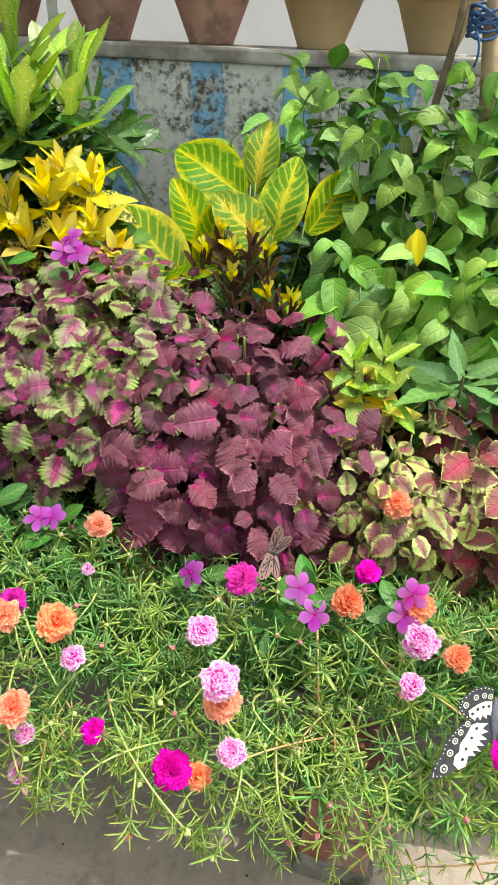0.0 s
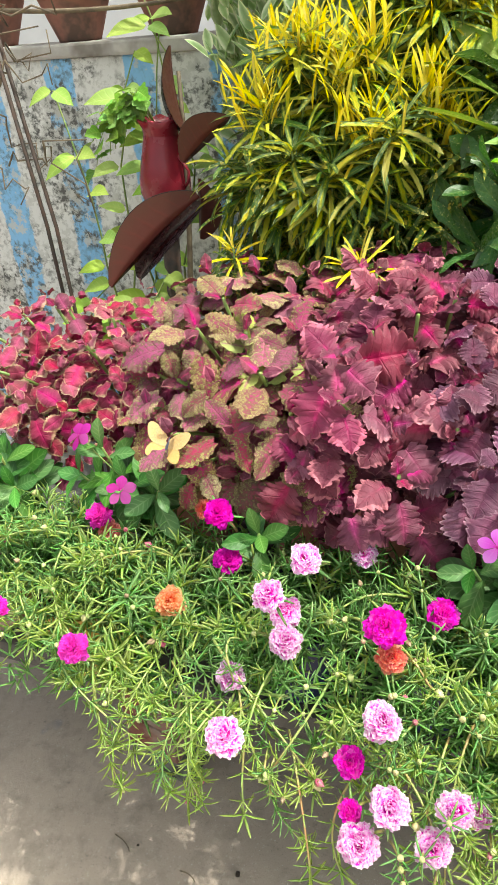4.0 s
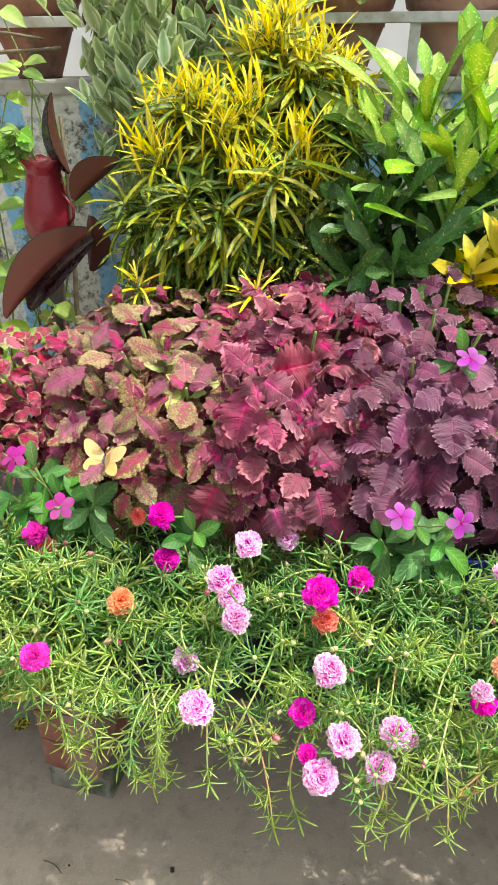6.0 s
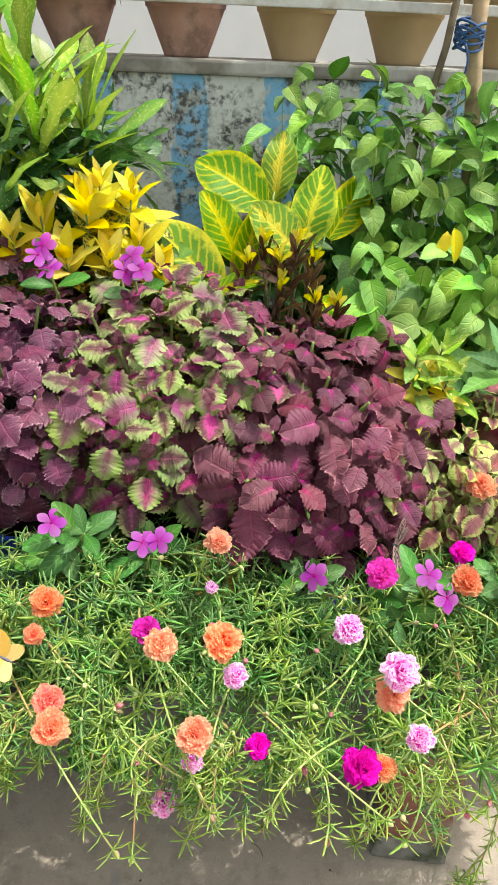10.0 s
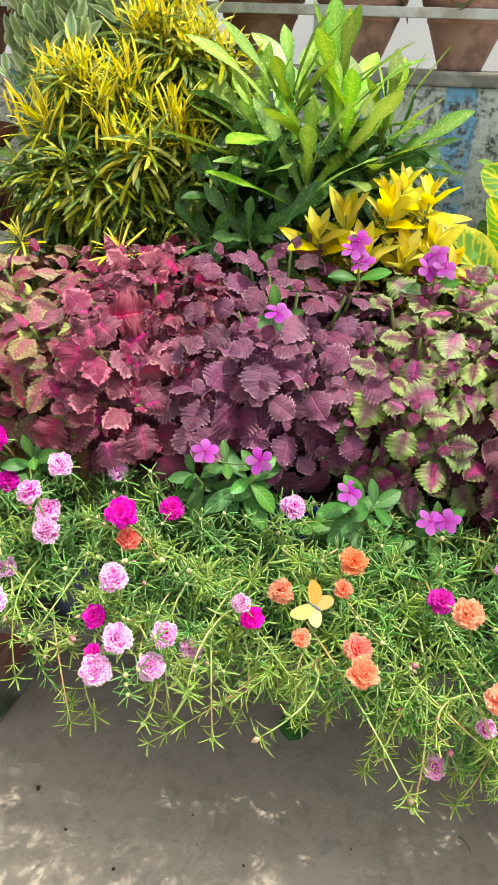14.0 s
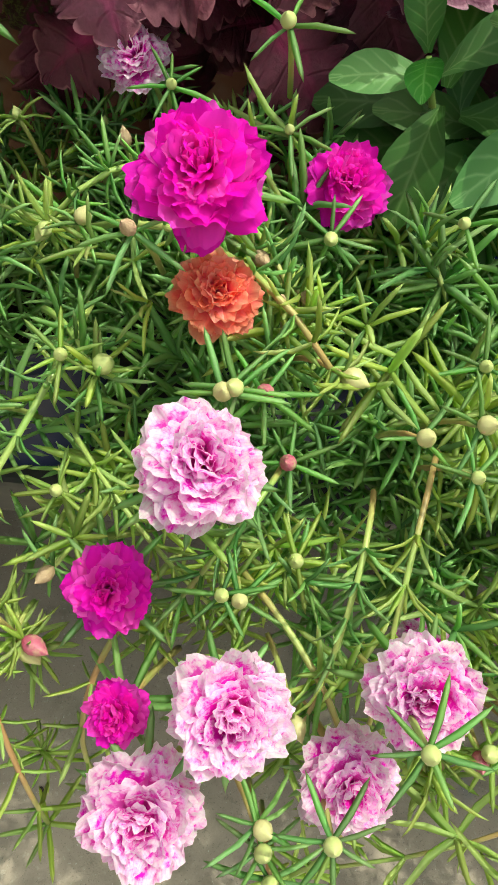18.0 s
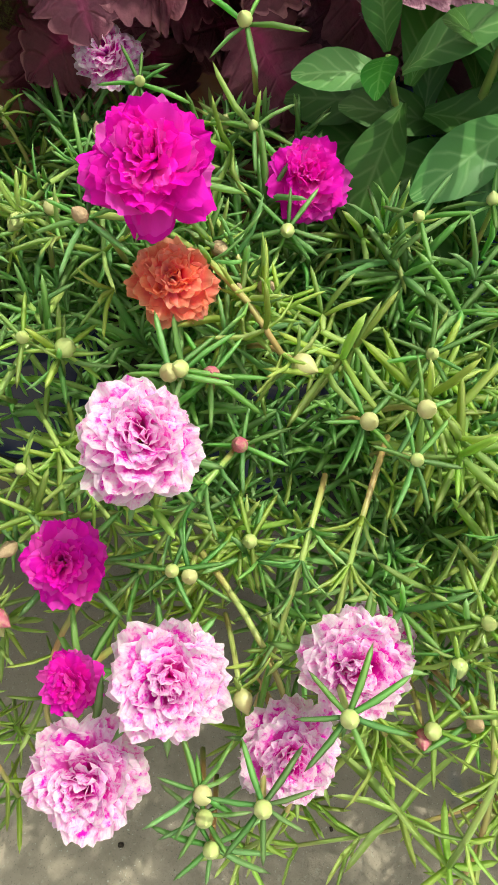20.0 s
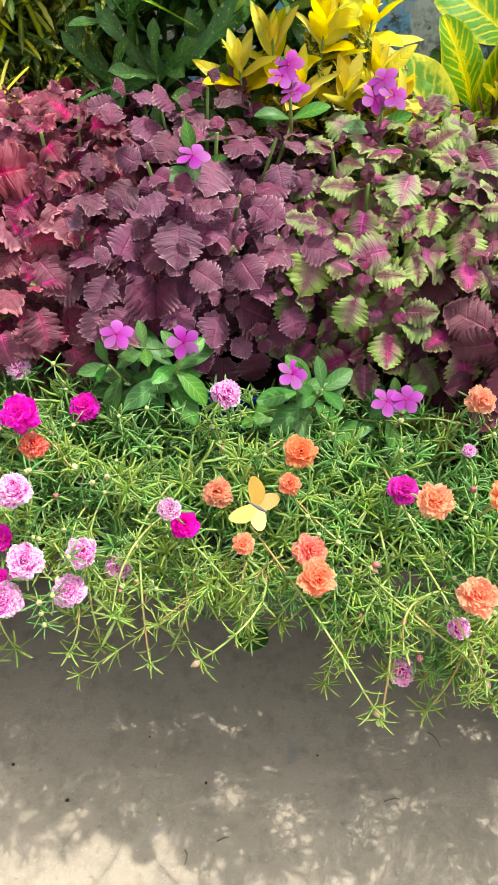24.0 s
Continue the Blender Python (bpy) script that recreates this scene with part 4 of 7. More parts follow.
# single buds that stand out: x, y, z, pink or green, with yellowish whorl or not
PLAIN_BUDS = [
    (-0.781, 0.72, 0.803, 0, 0), (-0.727, 0.7, 0.76, 0, 0), (-0.824, 0.63, 0.764, 0, 0), (-0.817, 0.63, 0.765, 0, 0), (-0.787, 0.595, 0.73, 0, 0), (-0.782, 0.595, 0.733, 0, 0),
    (-0.773, 0.6, 0.727, 1, 0), (-0.747, 0.58, 0.653, 0, 1), (-0.757, 0.6, 0.691, 1, 0), (-0.77, 0.555, 0.661, 0, 0), (-0.777, 0.555, 0.663, 0, 0), (-0.755, 0.485, 0.632, 0, 0),
    (-0.751, 0.48, 0.62, 0, 0), (-0.746, 0.472, 0.61, 0, 0), (-0.85, 0.62, 0.712, 0, 1), (-0.713, 0.6, 0.716, 0, 0), (-0.695, 0.6, 0.727, 0, 0), (-0.695, 0.585, 0.716, 0, 0),
    (-0.715, 0.495, 0.7, 0, 0), (-0.733, 0.478, 0.655, 0, 0), (-0.689, 0.63, 0.728, 0, 0), (-0.828, 0.74, 0.765, 0, 0),
]
# kind, x, y, z, radius
BLOOMS = [
    ("magenta", -1.224, 0.759, 0.748, 0.019), ("coral", -1.209, 0.757, 0.724, 0.017), ("magenta", -1.026, 0.723, 0.825, 0.019),
    ("magenta", -1.024, 0.739, 0.734, 0.019), ("orange", -1.072, 0.659, 0.722, 0.019), ("pink", -0.903, 0.672, 0.827, 0.019),
    ("pink", -0.848, 0.772, 0.76, 0.017), ("pink", -0.933, 0.629, 0.805, 0.018), ("pink", -0.922, 0.658, 0.751, 0.02),
    ("pink", -0.913, 0.626, 0.74, 0.02), ("magenta", -0.804, 0.645, 0.779, 0.0235), ("magenta", -0.747, 0.711, 0.748, 0.019),
    ("coral", -0.794, 0.645, 0.731, 0.018), ("pink", -0.791, 0.561, 0.731, 0.021), ("pink", -0.977, 0.611, 0.672, 0.018),
    ("pink", -0.95, 0.516, 0.7, 0.021), ("magenta", -1.167, 0.577, 0.694, 0.02), ("magenta", -0.819, 0.553, 0.66, 0.017),
    ("pink", -0.771, 0.508, 0.675, 0.021), ("pink", -0.708, 0.519, 0.682, 0.019), ("pink", -0.723, 0.502, 0.637, 0.02),
    ("pink", -0.795, 0.486, 0.632, 0.0225), ("magenta", -0.81, 0.52, 0.625, 0.013), ("pink", -0.681, 0.565, 0.612, 0.017),
    ("pink", -0.562, 0.684, 0.8, 0.019), ("orange", -0.47, 0.62, 0.77, 0.02), ("orange", -0.562, 0.605, 0.711, 0.018),
    ("orange", -0.48, 0.585, 0.75, 0.013), ("pink", -0.612, 0.542, 0.738, 0.013), ("magenta", -0.598, 0.564, 0.695, 0.017),
    ("orange", -0.527, 0.537, 0.698, 0.013), ("orange", -0.447, 0.49, 0.703, 0.021), ("coral", -0.455, 0.52, 0.712, 0.019),
    ("magenta", -0.345, 0.605, 0.737, 0.018), ("orange", -0.325, 0.546, 0.775, 0.02), ("pink", -0.317, 0.511, 0.516, 0.018),
    ("orange", -0.255, 0.692, 0.813, 0.0185), ("orange", -0.254, 0.531, 0.797, 0.022), ("magenta", -0.049, 0.621, 0.822, 0.021),
    ("pink", -0.09, 0.586, 0.76, 0.021), ("pink", -0.053, 0.493, 0.79, 0.022), ("orange", -0.05, 0.505, 0.74, 0.022),
    ("orange", -0.284, 0.463, 0.722, 0.021), ("magenta", -0.094, 0.443, 0.69, 0.023), ("magenta", -0.204, 0.498, 0.652, 0.016),
    ("pink", -0.284, 0.477, 0.654, 0.013), ("pink", -0.029, 0.45, 0.73, 0.016), ("magenta", 0.118, 0.747, 0.754, 0.018),
    ("orange", 0.087, 0.658, 0.776, 0.022), ("orange", -0.063, 0.448, 0.68, 0.015), ("pink", -0.236, 0.53, 0.742, 0.015),
    ("orange", 0.174, 0.655, 0.792, 0.021), ("pink", 0.175, 0.6, 0.787, 0.0215), ("orange", 0.22, 0.59, 0.78, 0.017),
    ("pink", 0.165, 0.55, 0.765, 0.016), ("magenta", 0.31, 0.64, 0.76, 0.02), ("magenta", 0.275, 0.5, 0.738, 0.02),
    ("orange", 0.145, 0.8, 0.84, 0.022), ("coral", -1.076, 0.79, 0.769, 0.014), ("magenta", -1.3, 0.6, 0.7, 0.019), ("pink", -0.262, 0.66, 0.76, 0.009),
]


def moss_row():
    cuts = [-1.62, -1.13, -0.87, -0.66, -0.4, -0.15, 0.08, 0.46]
    tone = ["magenta", "mixed", "pink and magenta", "orange and pink", "orange", "pink and magenta", "orange and pink"]
    for i, (a, b) in enumerate(zip(cuts, cuts[1:])):
        mine = []
        for k, x, y, z, r in BLOOMS:
            if a <= x < b:
                lean = (rng.normal(0, 0.16), -0.5 + rng.normal(0, 0.08) - 0.3 * max(0, 0.7 - z) / 0.1, 0.85)
                mine.append((k, x, y, z, r, lean, -0.88 < x < -0.67))
        moss_plant(a, b, f"trailing moss rose with {tone[i]} double flowers over its pot", mine)


moss_row()


# ---- coleus hedge ----
def shoot(parent, meshes, p, axis, pairs, size, tilt0=25.0, tilt1=80.0, spread=0.012, spin=None, name="leaf"):
    """Opposite leaf pairs round a shoot tip, small and upright inside, large and flat outside."""
    base = Matrix.Translation(p) @ frame_of(axis, rng.uniform(0, 6.28) if spin is None else spin)
    for k in range(pairs):
        t = k / max(1, pairs - 1)
        sc = size * (0.35 + 0.65 * t) * rng.uniform(0.85, 1.12)
        tilt = tilt0 + (tilt1 - tilt0) * t ** 0.8
        for side in (0, 1):
            az = k * 90 + side * 180 + rng.normal(0, 10)
            m = base @ Matrix.Rotation(radians(az), 4, "Z") @ Matrix.Translation((0, 0.003 + 0.002 * k, -spread * k)) @ Matrix.Rotation(radians(90 - tilt + rng.normal(0, 15)), 4, "X") @ Matrix.Rotation(rng.normal(0, 0.34), 4, "Y") @ Matrix.Scale(sc, 4)
            part(name, meshes[int(rng.integers(0, len(meshes)))], parent, m)


def tub(at, rim, base, height, mat, label):
    ob = thing("plant_pot", at, label, "plant pot", "pots of the second row")
    pot_parts(ob, at, rim, base, height, mat)
    return ob


def stems(parent, name, lines, mat):
    """Each stem as a part of its own."""
    for pts, r0, r1 in lines:
        part(name, join_tubes(name, [(pts, r0, r1)], mat), parent)


COLUMNS = (-1.0, -0.93, -0.66, -0.33, 0.0, 0.33, 0.66, 0.93, 1.0)


def coleus_arrays(length, width, teeth=9, depth=0.2, sharp=0.0, droop=0.5, fold=0.15, roll=0.5, ruffle=0.05, rows=56, seed=0):
    """A coleus blade with a blunt base, toothed margin and drawn-out tip: base at the origin, tip along +y, upper face +z."""
    vs, us = [], []
    cols = COLUMNS
    for i in range(rows + 1):
        t = i / rows
        w = max(0.02, math.sin(math.pi * min(1.0, 0.05 + 0.95 * t) ** 0.86) ** 0.74) * (1 - 0.12 * max(0.0, t - 0.75) / 0.25)
        f = (t * teeth + 0.35) % 1.0
        tooth = (1 - sharp) * math.sin(math.pi * f) ** 0.5 + sharp * (f if f < 0.75 else 3 * (1 - f)) * 1.25
        tooth = (tooth - 0.6) * depth * (1.0 if 0.04 < t < 0.95 else 0.3) * (1 + 0.3 * math.sin(seed * 2.1 + 2.4 * int(t * teeth + 0.35)))
        ang = droop * t ** 1.3
        for v in cols:
            edge = max(0.0, (abs(v) - 0.4) / 0.6) ** 1.5
            x = v * width / 2 * (w + tooth * edge * (0.4 + 0.6 * w))
            y = length * t * (1 - ang * ang / 6) + length * (0.05 * abs(v) * t - 0.07 * abs(v) * math.exp(-t / 0.08)) + 0.011
            z = -length * t * ang / 2
            q = abs(v) * w
            z += width * (fold * q - roll * 0.5 * q ** 3) + ruffle * width * q * math.sin(t * 11 + (4 if v > 0 else 0) + seed * 1.7)
            z += 0.018 * width * math.sin(2 * math.pi * (5 * t - 0.9 * abs(v))) * (1 - abs(v)) ** 0.5 * min(1.0, abs(v) * 4)
            vs.append((x, y, z)), us.append((t, 0.5 + 0.5 * v))
    n = len(cols)
    fs = [(i * n + j, i * n + j + 1, (i + 1) * n + j + 1, (i + 1) * n + j) for i in range(rows) for j in range(n - 1)]
    return np.array(vs), np.array(fs), np.array(us)


def hedge_points(c, r, n, low, gap, back=125.0):
    """Shoot tips spread evenly over the top and the yard side of one plant of the clipped hedge."""
    out, tries, gap_now = [], 0, gap
    a0 = math.degrees(math.asin(low))
    while len(out) < n and tries < 5000:
        tries += 1
        if tries % 900 == 0:
            gap_now *= 0.86
        u, a = rng.uniform(-1, 1), rng.uniform(a0, back)
        s = max(0.55, 1 - abs(u) ** 4) ** 0.5 * (1 + 0.07 * noise.noise(Vector((u * 3 + c[0] * 9, a / 30, 0.7))))
        ca, sa = math.cos(radians(a)), math.sin(radians(a))
        p = Vector((c[0] + u * r[0], c[1] - r[1] * s * ca + 0.045 * max(0.0, 24 - a) / 24, c[2] + r[2] * s * sa))
        if all((p - q).length > gap_now for q, _ in out):
            out.append((p, Vector((0.35 * u ** 3, -ca / r[1] * 0.25, sa / r[2] * 0.25)).normalized()))
    return out


def rosette(p, axis, size, out, pairs=3):
    """Crossed leaf pairs round a shoot tip that looks along axis: (size class, pose) rows, small and upright inside, broad and hanging outside."""
    base = frame_of(axis, rng.uniform(0, 6.28)).to_3x3()
    ax = base.col[2]
    for k in range(pairs):
        big = (0.42, 0.78, 1.0, 1.05)[k + 4 - pairs if pairs > 3 else k]
        for side in (0, 1):
            az = radians(k * 90 + side * 180 + rng.normal(0, 14))
            flat = base.col[0] * math.cos(az) + base.col[1] * math.sin(az)
            lift = radians((50, 22, 0, -14)[k] + rng.normal(0, 13))
            d = flat * math.cos(lift) + ax * math.sin(lift)
            d.z -= 0.16 * k
            d.normalize()
            up = ax + Vector(rng.normal(0, 0.26, 3)) - flat * math.sin(lift) * 0.6 + Vector((0, 0, 0.15))
            z_ax = (up - d * up.dot(d)).normalized()
            m = Matrix((d.cross(z_ax), d, z_ax)).transposed().to_4x4() @ Matrix.Scale(size * big * rng.uniform(0.86, 1.14), 4)
            out.append((k, Matrix.Translation(p + flat * (0.002 + 0.009 * k) - ax * 0.011 * k) @ m))


def coleus(label, mats, c, r, shoots, size, aspect=0.85, teeth=9, depth=0.2, sharp=0.0, droop=0.55, low=-0.2, ruffle=0.05, fold=0.15, under=75, pot=(M_BLUE, "blue plastic plant pot half hidden under coleus leaves", -0.58, 0.955, 0.13, 0.312)):
    """mats: the leaf colours of young, middle and grown leaves."""
    ob = thing("coleus", (c[0], c[1], 0.66), label, "foliage plant", "coleus plants in the hedge")
    ms = []
    for m in mats:
        ms.append([mesh("leaf", *(lambda q: (q[0], q[1], m, q[2]))(coleus_arrays(0.075, 0.075 * aspect * rng.uniform(0.9, 1.1), teeth, depth, sharp, droop * rng.uniform(0.4, 1.5), fold * rng.uniform(0.3, 1.6), 0.5, ruffle, seed=i))) for i in range(5)])
    lines, rows = [], []
    for p, n in hedge_points(c, r, shoots, low, 0.078 * size / 0.78):
        p = p + n * rng.uniform(-0.02, 0.014)
        ax = (n * 0.7 + Vector((0.1, -0.2, 0.62)) + Vector(rng.normal(0, 0.2, 3))).normalized()
        rosette(p, ax, size * rng.uniform(0.85, 1.15), rows)
        foot = Vector((c[0] + 0.3 * (p.x - c[0]), c[1] + 0.05, 0.66))
        lines.append((arc(foot, p, (0, 0, 0.02), 5), 0.004, 0.0025))
    for k, m in rows:
        part("leaf", ms[k][int(rng.integers(0, 5))], ob, m)
    stems(ob, "stem", lines[::2], M_STEM_G)
    deep = []
    for p, n in hedge_points(c, Vector(r) - Vector((0.0, 0.085, 0.08)), under, low - 0.1, 0.05 * size / 0.78):
        rosette(p, (n * 0.75 + Vector((0, -0.4, 0.3)) + Vector(rng.normal(0, 0.25, 3))).normalized(), size * rng.uniform(0.85, 1.15), deep)
    arr = coleus_arrays(0.075, 0.075 * aspect, teeth, depth, sharp, droop * 1.3, fold, 0.5, ruffle, 28)
    part("inner_foliage", many("inner_foliage", arr, [np.array(m) for k, m in deep if k], mats[2]), ob, kind="stuff")
    mat, text, *spot = pot
    x, y, rim, high = spot or (c[0] + 0.02, 1.14, 0.115, 0.3)
    tub((x, y, 0.416), rim, rim * 0.74, high, mat, text)
    return ob


coleus("crimson coleus with cream leaf edges", (M_COL_RED,) * 3, (-1.32, 1.03, 0.775), (0.22, 0.2, 0.17), 50, 0.52, ruffle=0.1, teeth=8, pot=(M_TERRA, "terracotta plant pot under crimson coleus"))
mottled = coleus("mottled brown and green coleus with pink hearts", (M_COL_MAG, M_COL_MOT, M_COL_MOT), (-1.045, 1.03, 0.80), (0.165, 0.25, 0.215), 46, 0.78, aspect=0.66, teeth=8, depth=0.26, ruffle=0.08, low=-0.15, pot=(M_TERRA, "terracotta plant pot under mottled coleus"))
M_COL_PALE = leaf_mat("coleus_pale_lime", [(0.0, (0.44, 0.2, 0.2)), (0.2, (0.46, 0.5, 0.14)), (1.0, (0.5, 0.6, 0.14))], 0.9, 0.0, 0.25, 90, (0.5, 0.4, 0.2), 0.25, **CO)
spray = leaf_set("leaf", M_COL_PALE, 3, 0.075, 0.05, nl=15, nw=4, shape="ovate", scallop=1, depth=0.08, stalk=0.005)
for off in ((-1.042, 0.9, 0.975), (-1.03, 0.885, 0.95)):
    shoot(mottled, spray, Vector(off), Vector((0.1, -0.5, 0.8)), 3, 0.72, 20, 80)
coleus("magenta-hearted wine-red coleus with ragged pink edges", (M_COL_MAG, M_COL_MAG, M_COL_WINE), (-0.855, 1.03, 0.80), (0.14, 0.26, 0.25), 45, 0.7, aspect=0.96, teeth=7, depth=0.4, sharp=0.3, ruffle=0.1, low=-0.2, pot=(M_TERRA, "terracotta plant pot under magenta coleus"))
coleus("dark purple coleus with scalloped leaves", (M_COL_DARK,) * 3, (-0.63, 1.04, 0.81), (0.175, 0.27, 0.258), 47, 0.65, aspect=0.98, teeth=8, depth=0.4, ruffle=0.05, low=-0.15)
coleus("green-edged coleus with magenta hearts", (M_COL_MAR, M_COL_GRN, M_COL_GRW), (-0.34, 1.04, 0.80), (0.175, 0.26, 0.255), 48, 0.64, aspect=0.94, teeth=8, depth=0.36, ruffle=0.07, low=-0.15, pot=(M_YELLOW, "yellow plastic plant pot under green-edged coleus", -0.335, 0.955, 0.125, 0.286))
coleus("maroon coleus with magenta midribs", (M_COL_MAR,) * 3, (-0.095, 0.985, 0.755), (0.175, 0.27, 0.25), 46, 0.77, aspect=0.84, teeth=9, depth=0.3, ruffle=0.05, low=-0.38, pot=(M_BLUE, "blue plastic plant pot half hidden under maroon coleus", -0.09, 0.93, 0.125, 0.26))
coleus("lime coleus flushed with brown", (M_COL_LIME,) * 3, (0.135, 0.93, 0.755), (0.13, 0.17, 0.14), 34, 0.6, pot=(M_TERRA, "terracotta plant pot under lime coleus"), under=50)
coleus("brown-red coleus with yellow leaf edges", (M_COL_BRN,) * 3, (0.38, 0.97, 0.76), (0.16, 0.2, 0.17), 30, 0.85, pot=(M_TERRA_D, "dark terracotta plant pot under brown-red coleus"), under=50)

# ---- vincas ----
VINCA_LEAF = leaf_set("leaf", M_VINCA, 4, 0.065, 0.029, nl=9, nw=4, shape="obovate", droop=0.5, fold=0.25, stalk=0.004)
VPET = {c: mesh("petal", *(lambda a: (a[0], a[1]))(leaf_arrays(0.0205, 0.0155, 7, 4, "obovate", droop=0.4, fold=-0.1, seed=3)), M_PET[c], leaf_arrays(0.0205, 0.0155, 7, 4, "obovate", seed=3)[2]) for c in ("vinca", "rose")}
VEYE = ball("flower", M_PET["rose"], 0.0022, 0.004, 8, 5)


def vinca(foot, tip, blooms, label, pairs=5, kind="vinca", side=()):
    """A periwinkle shoot: glossy leaf pairs up a stem, flat five-petalled flowers on top."""
    ob = thing("vinca", foot, label, "flowering plant", "vincas among the moss roses")
    foot, tip = Vector(foot), Vector(tip)
    lines = [(arc(foot, tip, (0, -0.01, 0.0), 6), 0.003, 0.002)]
    tips = [(foot, tip)]
    for s in side:
        lines.append((arc(foot.lerp(tip, 0.3), s, (0, 0, -0.01), 5), 0.0025, 0.0018))
        tips.append((foot.lerp(tip, 0.4), Vector(s)))
    for a, b in tips:
        ax = (b - a).normalized()
        for k in range(pairs):
            t = 1 - k / pairs * 0.85
            p = a.lerp(b, t)
            base = Matrix.Translation(p) @ frame_of((ax + Vector((0, -0.35, 0.3))).normalized(), k * 1.57 + rng.normal(0, 0.15) + 0.4)
            for q in (0, 1):
                tilt = 35 + 40 * min(1, k / 2) + rng.normal(0, 8)
                part("leaf", VINCA_LEAF[int(rng.integers(0, 4))], ob, base @ Matrix.Rotation(math.pi * q, 4, "Z") @ Matrix.Rotation(radians(90 - tilt), 4, "X") @ Matrix.Scale((0.6 + 0.15 * min(k, 3)) * rng.uniform(0.9, 1.15), 4))
    for b in blooms:
        p = Vector(b[:3])
        d = Vector(b[3:6] if len(b) > 3 else (rng.normal(0, 0.35), -0.6 + rng.normal(0, 0.2), 0.75)).normalized()
        base = Matrix.Translation(p) @ frame_of(d, rng.uniform(0, 6))
        f = part("flower", VEYE, ob, base, "pink-violet five-petalled flower")
        for k in range(5):
            part("petal", VPET[kind], f, base @ Matrix.Rotation(k * 2 * math.pi / 5, 4, "Z") @ Matrix.Translation((0, 0.0015, 0.002)) @ Matrix.Rotation(radians(6), 4, "X") @ Matrix.Rotation(0.2, 4, "Y"))
        lines.append((arc(p - d * 0.003, tip if (tip - p).length < 0.09 else p - Vector((0, -0.02, 0.05)), (0, 0, -0.004), 3), 0.0011, 0.0011))
    part("stem", join_tubes("stem", lines, M_STEM_G), ob)
    return ob


vinca((-0.665, 0.82, 0.66), (-0.672, 0.755, 0.815), [(-0.702, 0.73, 0.846), (-0.62, 0.734, 0.84)], "glossy green vinca with two pink-violet flowers", 6, side=((-0.625, 0.745, 0.81), (-0.72, 0.75, 0.79)))
vinca((-0.47, 0.83, 0.66), (-0.47, 0.75, 0.78), [(-0.482, 0.737, 0.803)], "small glossy vinca with one pink-violet flower", 5, side=((-0.44, 0.75, 0.775),))
vinca((-0.35, 0.82, 0.65), (-0.345, 0.745, 0.765), [(-0.358, 0.728, 0.778), (-0.335, 0.725, 0.785)], "small glossy vinca with two violet-pink flowers", 5)
vinca((-0.115, 0.77, 0.64), (-0.12, 0.69, 0.755), [(-0.122, 0.672, 0.772)], "small glossy vinca with one pink flower beside the maroon coleus", 4)
vinca((0.045, 0.74, 0.66), (0.04, 0.665, 0.775), [(0.022, 0.642, 0.803), (0.045, 0.622, 0.782)], "glossy vinca with two violet flowers among moss roses", 4, side=((-0.01, 0.63, 0.735),))
vinca((0.17, 0.74, 0.66), (0.16, 0.67, 0.77), [(0.158, 0.64, 0.785), (0.165, 0.655, 0.81)], "glossy vinca with violet flowers among moss roses", 4)
vinca((-1.01, 0.84, 0.66), (-0.985, 0.755, 0.775), [], "glossy green vinca without flowers under mottled coleus", 5)
vinca((-1.2, 0.88, 0.64), (-1.19, 0.785, 0.8), [(-1.177, 0.75, 0.808), (-1.247, 0.78, 0.865)], "bushy glossy vinca with rose-pink flowers", 6, "rose", side=((-1.225, 0.795, 0.84), (-1.14, 0.785, 0.79), (-1.265, 0.79, 0.79)))
vinca((-1.42, 0.88, 0.62), (-1.4, 0.79, 0.8), [(-1.4, 0.77, 0.83)], "glossy vinca with a rose-pink flower", 7, "rose", side=((-1.45, 0.78, 0.77), (-1.37, 0.77, 0.76)))
vinca((-0.62, 0.98, 0.95), (-0.625, 0.875, 1.02), [(-0.622, 0.848, 1.03)], "vinca flower poking out of purple coleus", 2)
vinca((-0.5, 1.05, 0.99), (-0.51, 0.99, 1.08), [(-0.522, 0.975, 1.1), (-0.505, 0.965, 1.085), (-0.515, 0.985, 1.112)], "cluster of pink-violet vinca flowers above the coleus", 2)
vinca((-0.38, 1.06, 0.99), (-0.385, 1.0, 1.065), [(-0.4, 0.99, 1.08), (-0.375, 0.985, 1.085), (-0.39, 1.0, 1.1)], "pink-violet vinca flower cluster above green-edged coleus", 2)

# ---- crotons ----


def whorl(parent, meshes, p, axis, n, size, t0, t1, step=0.004, name="leaf", jit=8.0, grow=0.5, bend=1.0):
    """Leaves spiralling down a shoot: upright at the tip, spreading below."""
    base = Matrix.Translation(p) @ frame_of(axis, rng.uniform(0, 6.28))
    for k in range(n):
        t = k / max(1, n - 1)
        tilt = t0 + (t1 - t0) * t ** bend + rng.normal(0, jit)
        m = base @ Matrix.Translation((0, 0, -step * k)) @ Matrix.Rotation(k * 2.4 + rng.normal(0, 0.2), 4, "Z") @ Matrix.Rotation(radians(90 - tilt), 4, "X") @ Matrix.Rotation(rng.normal(0, 0.3), 4, "Y") @ Matrix.Scale(size * (grow + (1 - grow) * min(1, t * 1.6)) * rng.uniform(0.85, 1.15), 4)
        part(name, meshes[int(rng.integers(0, len(meshes)))], parent, m)


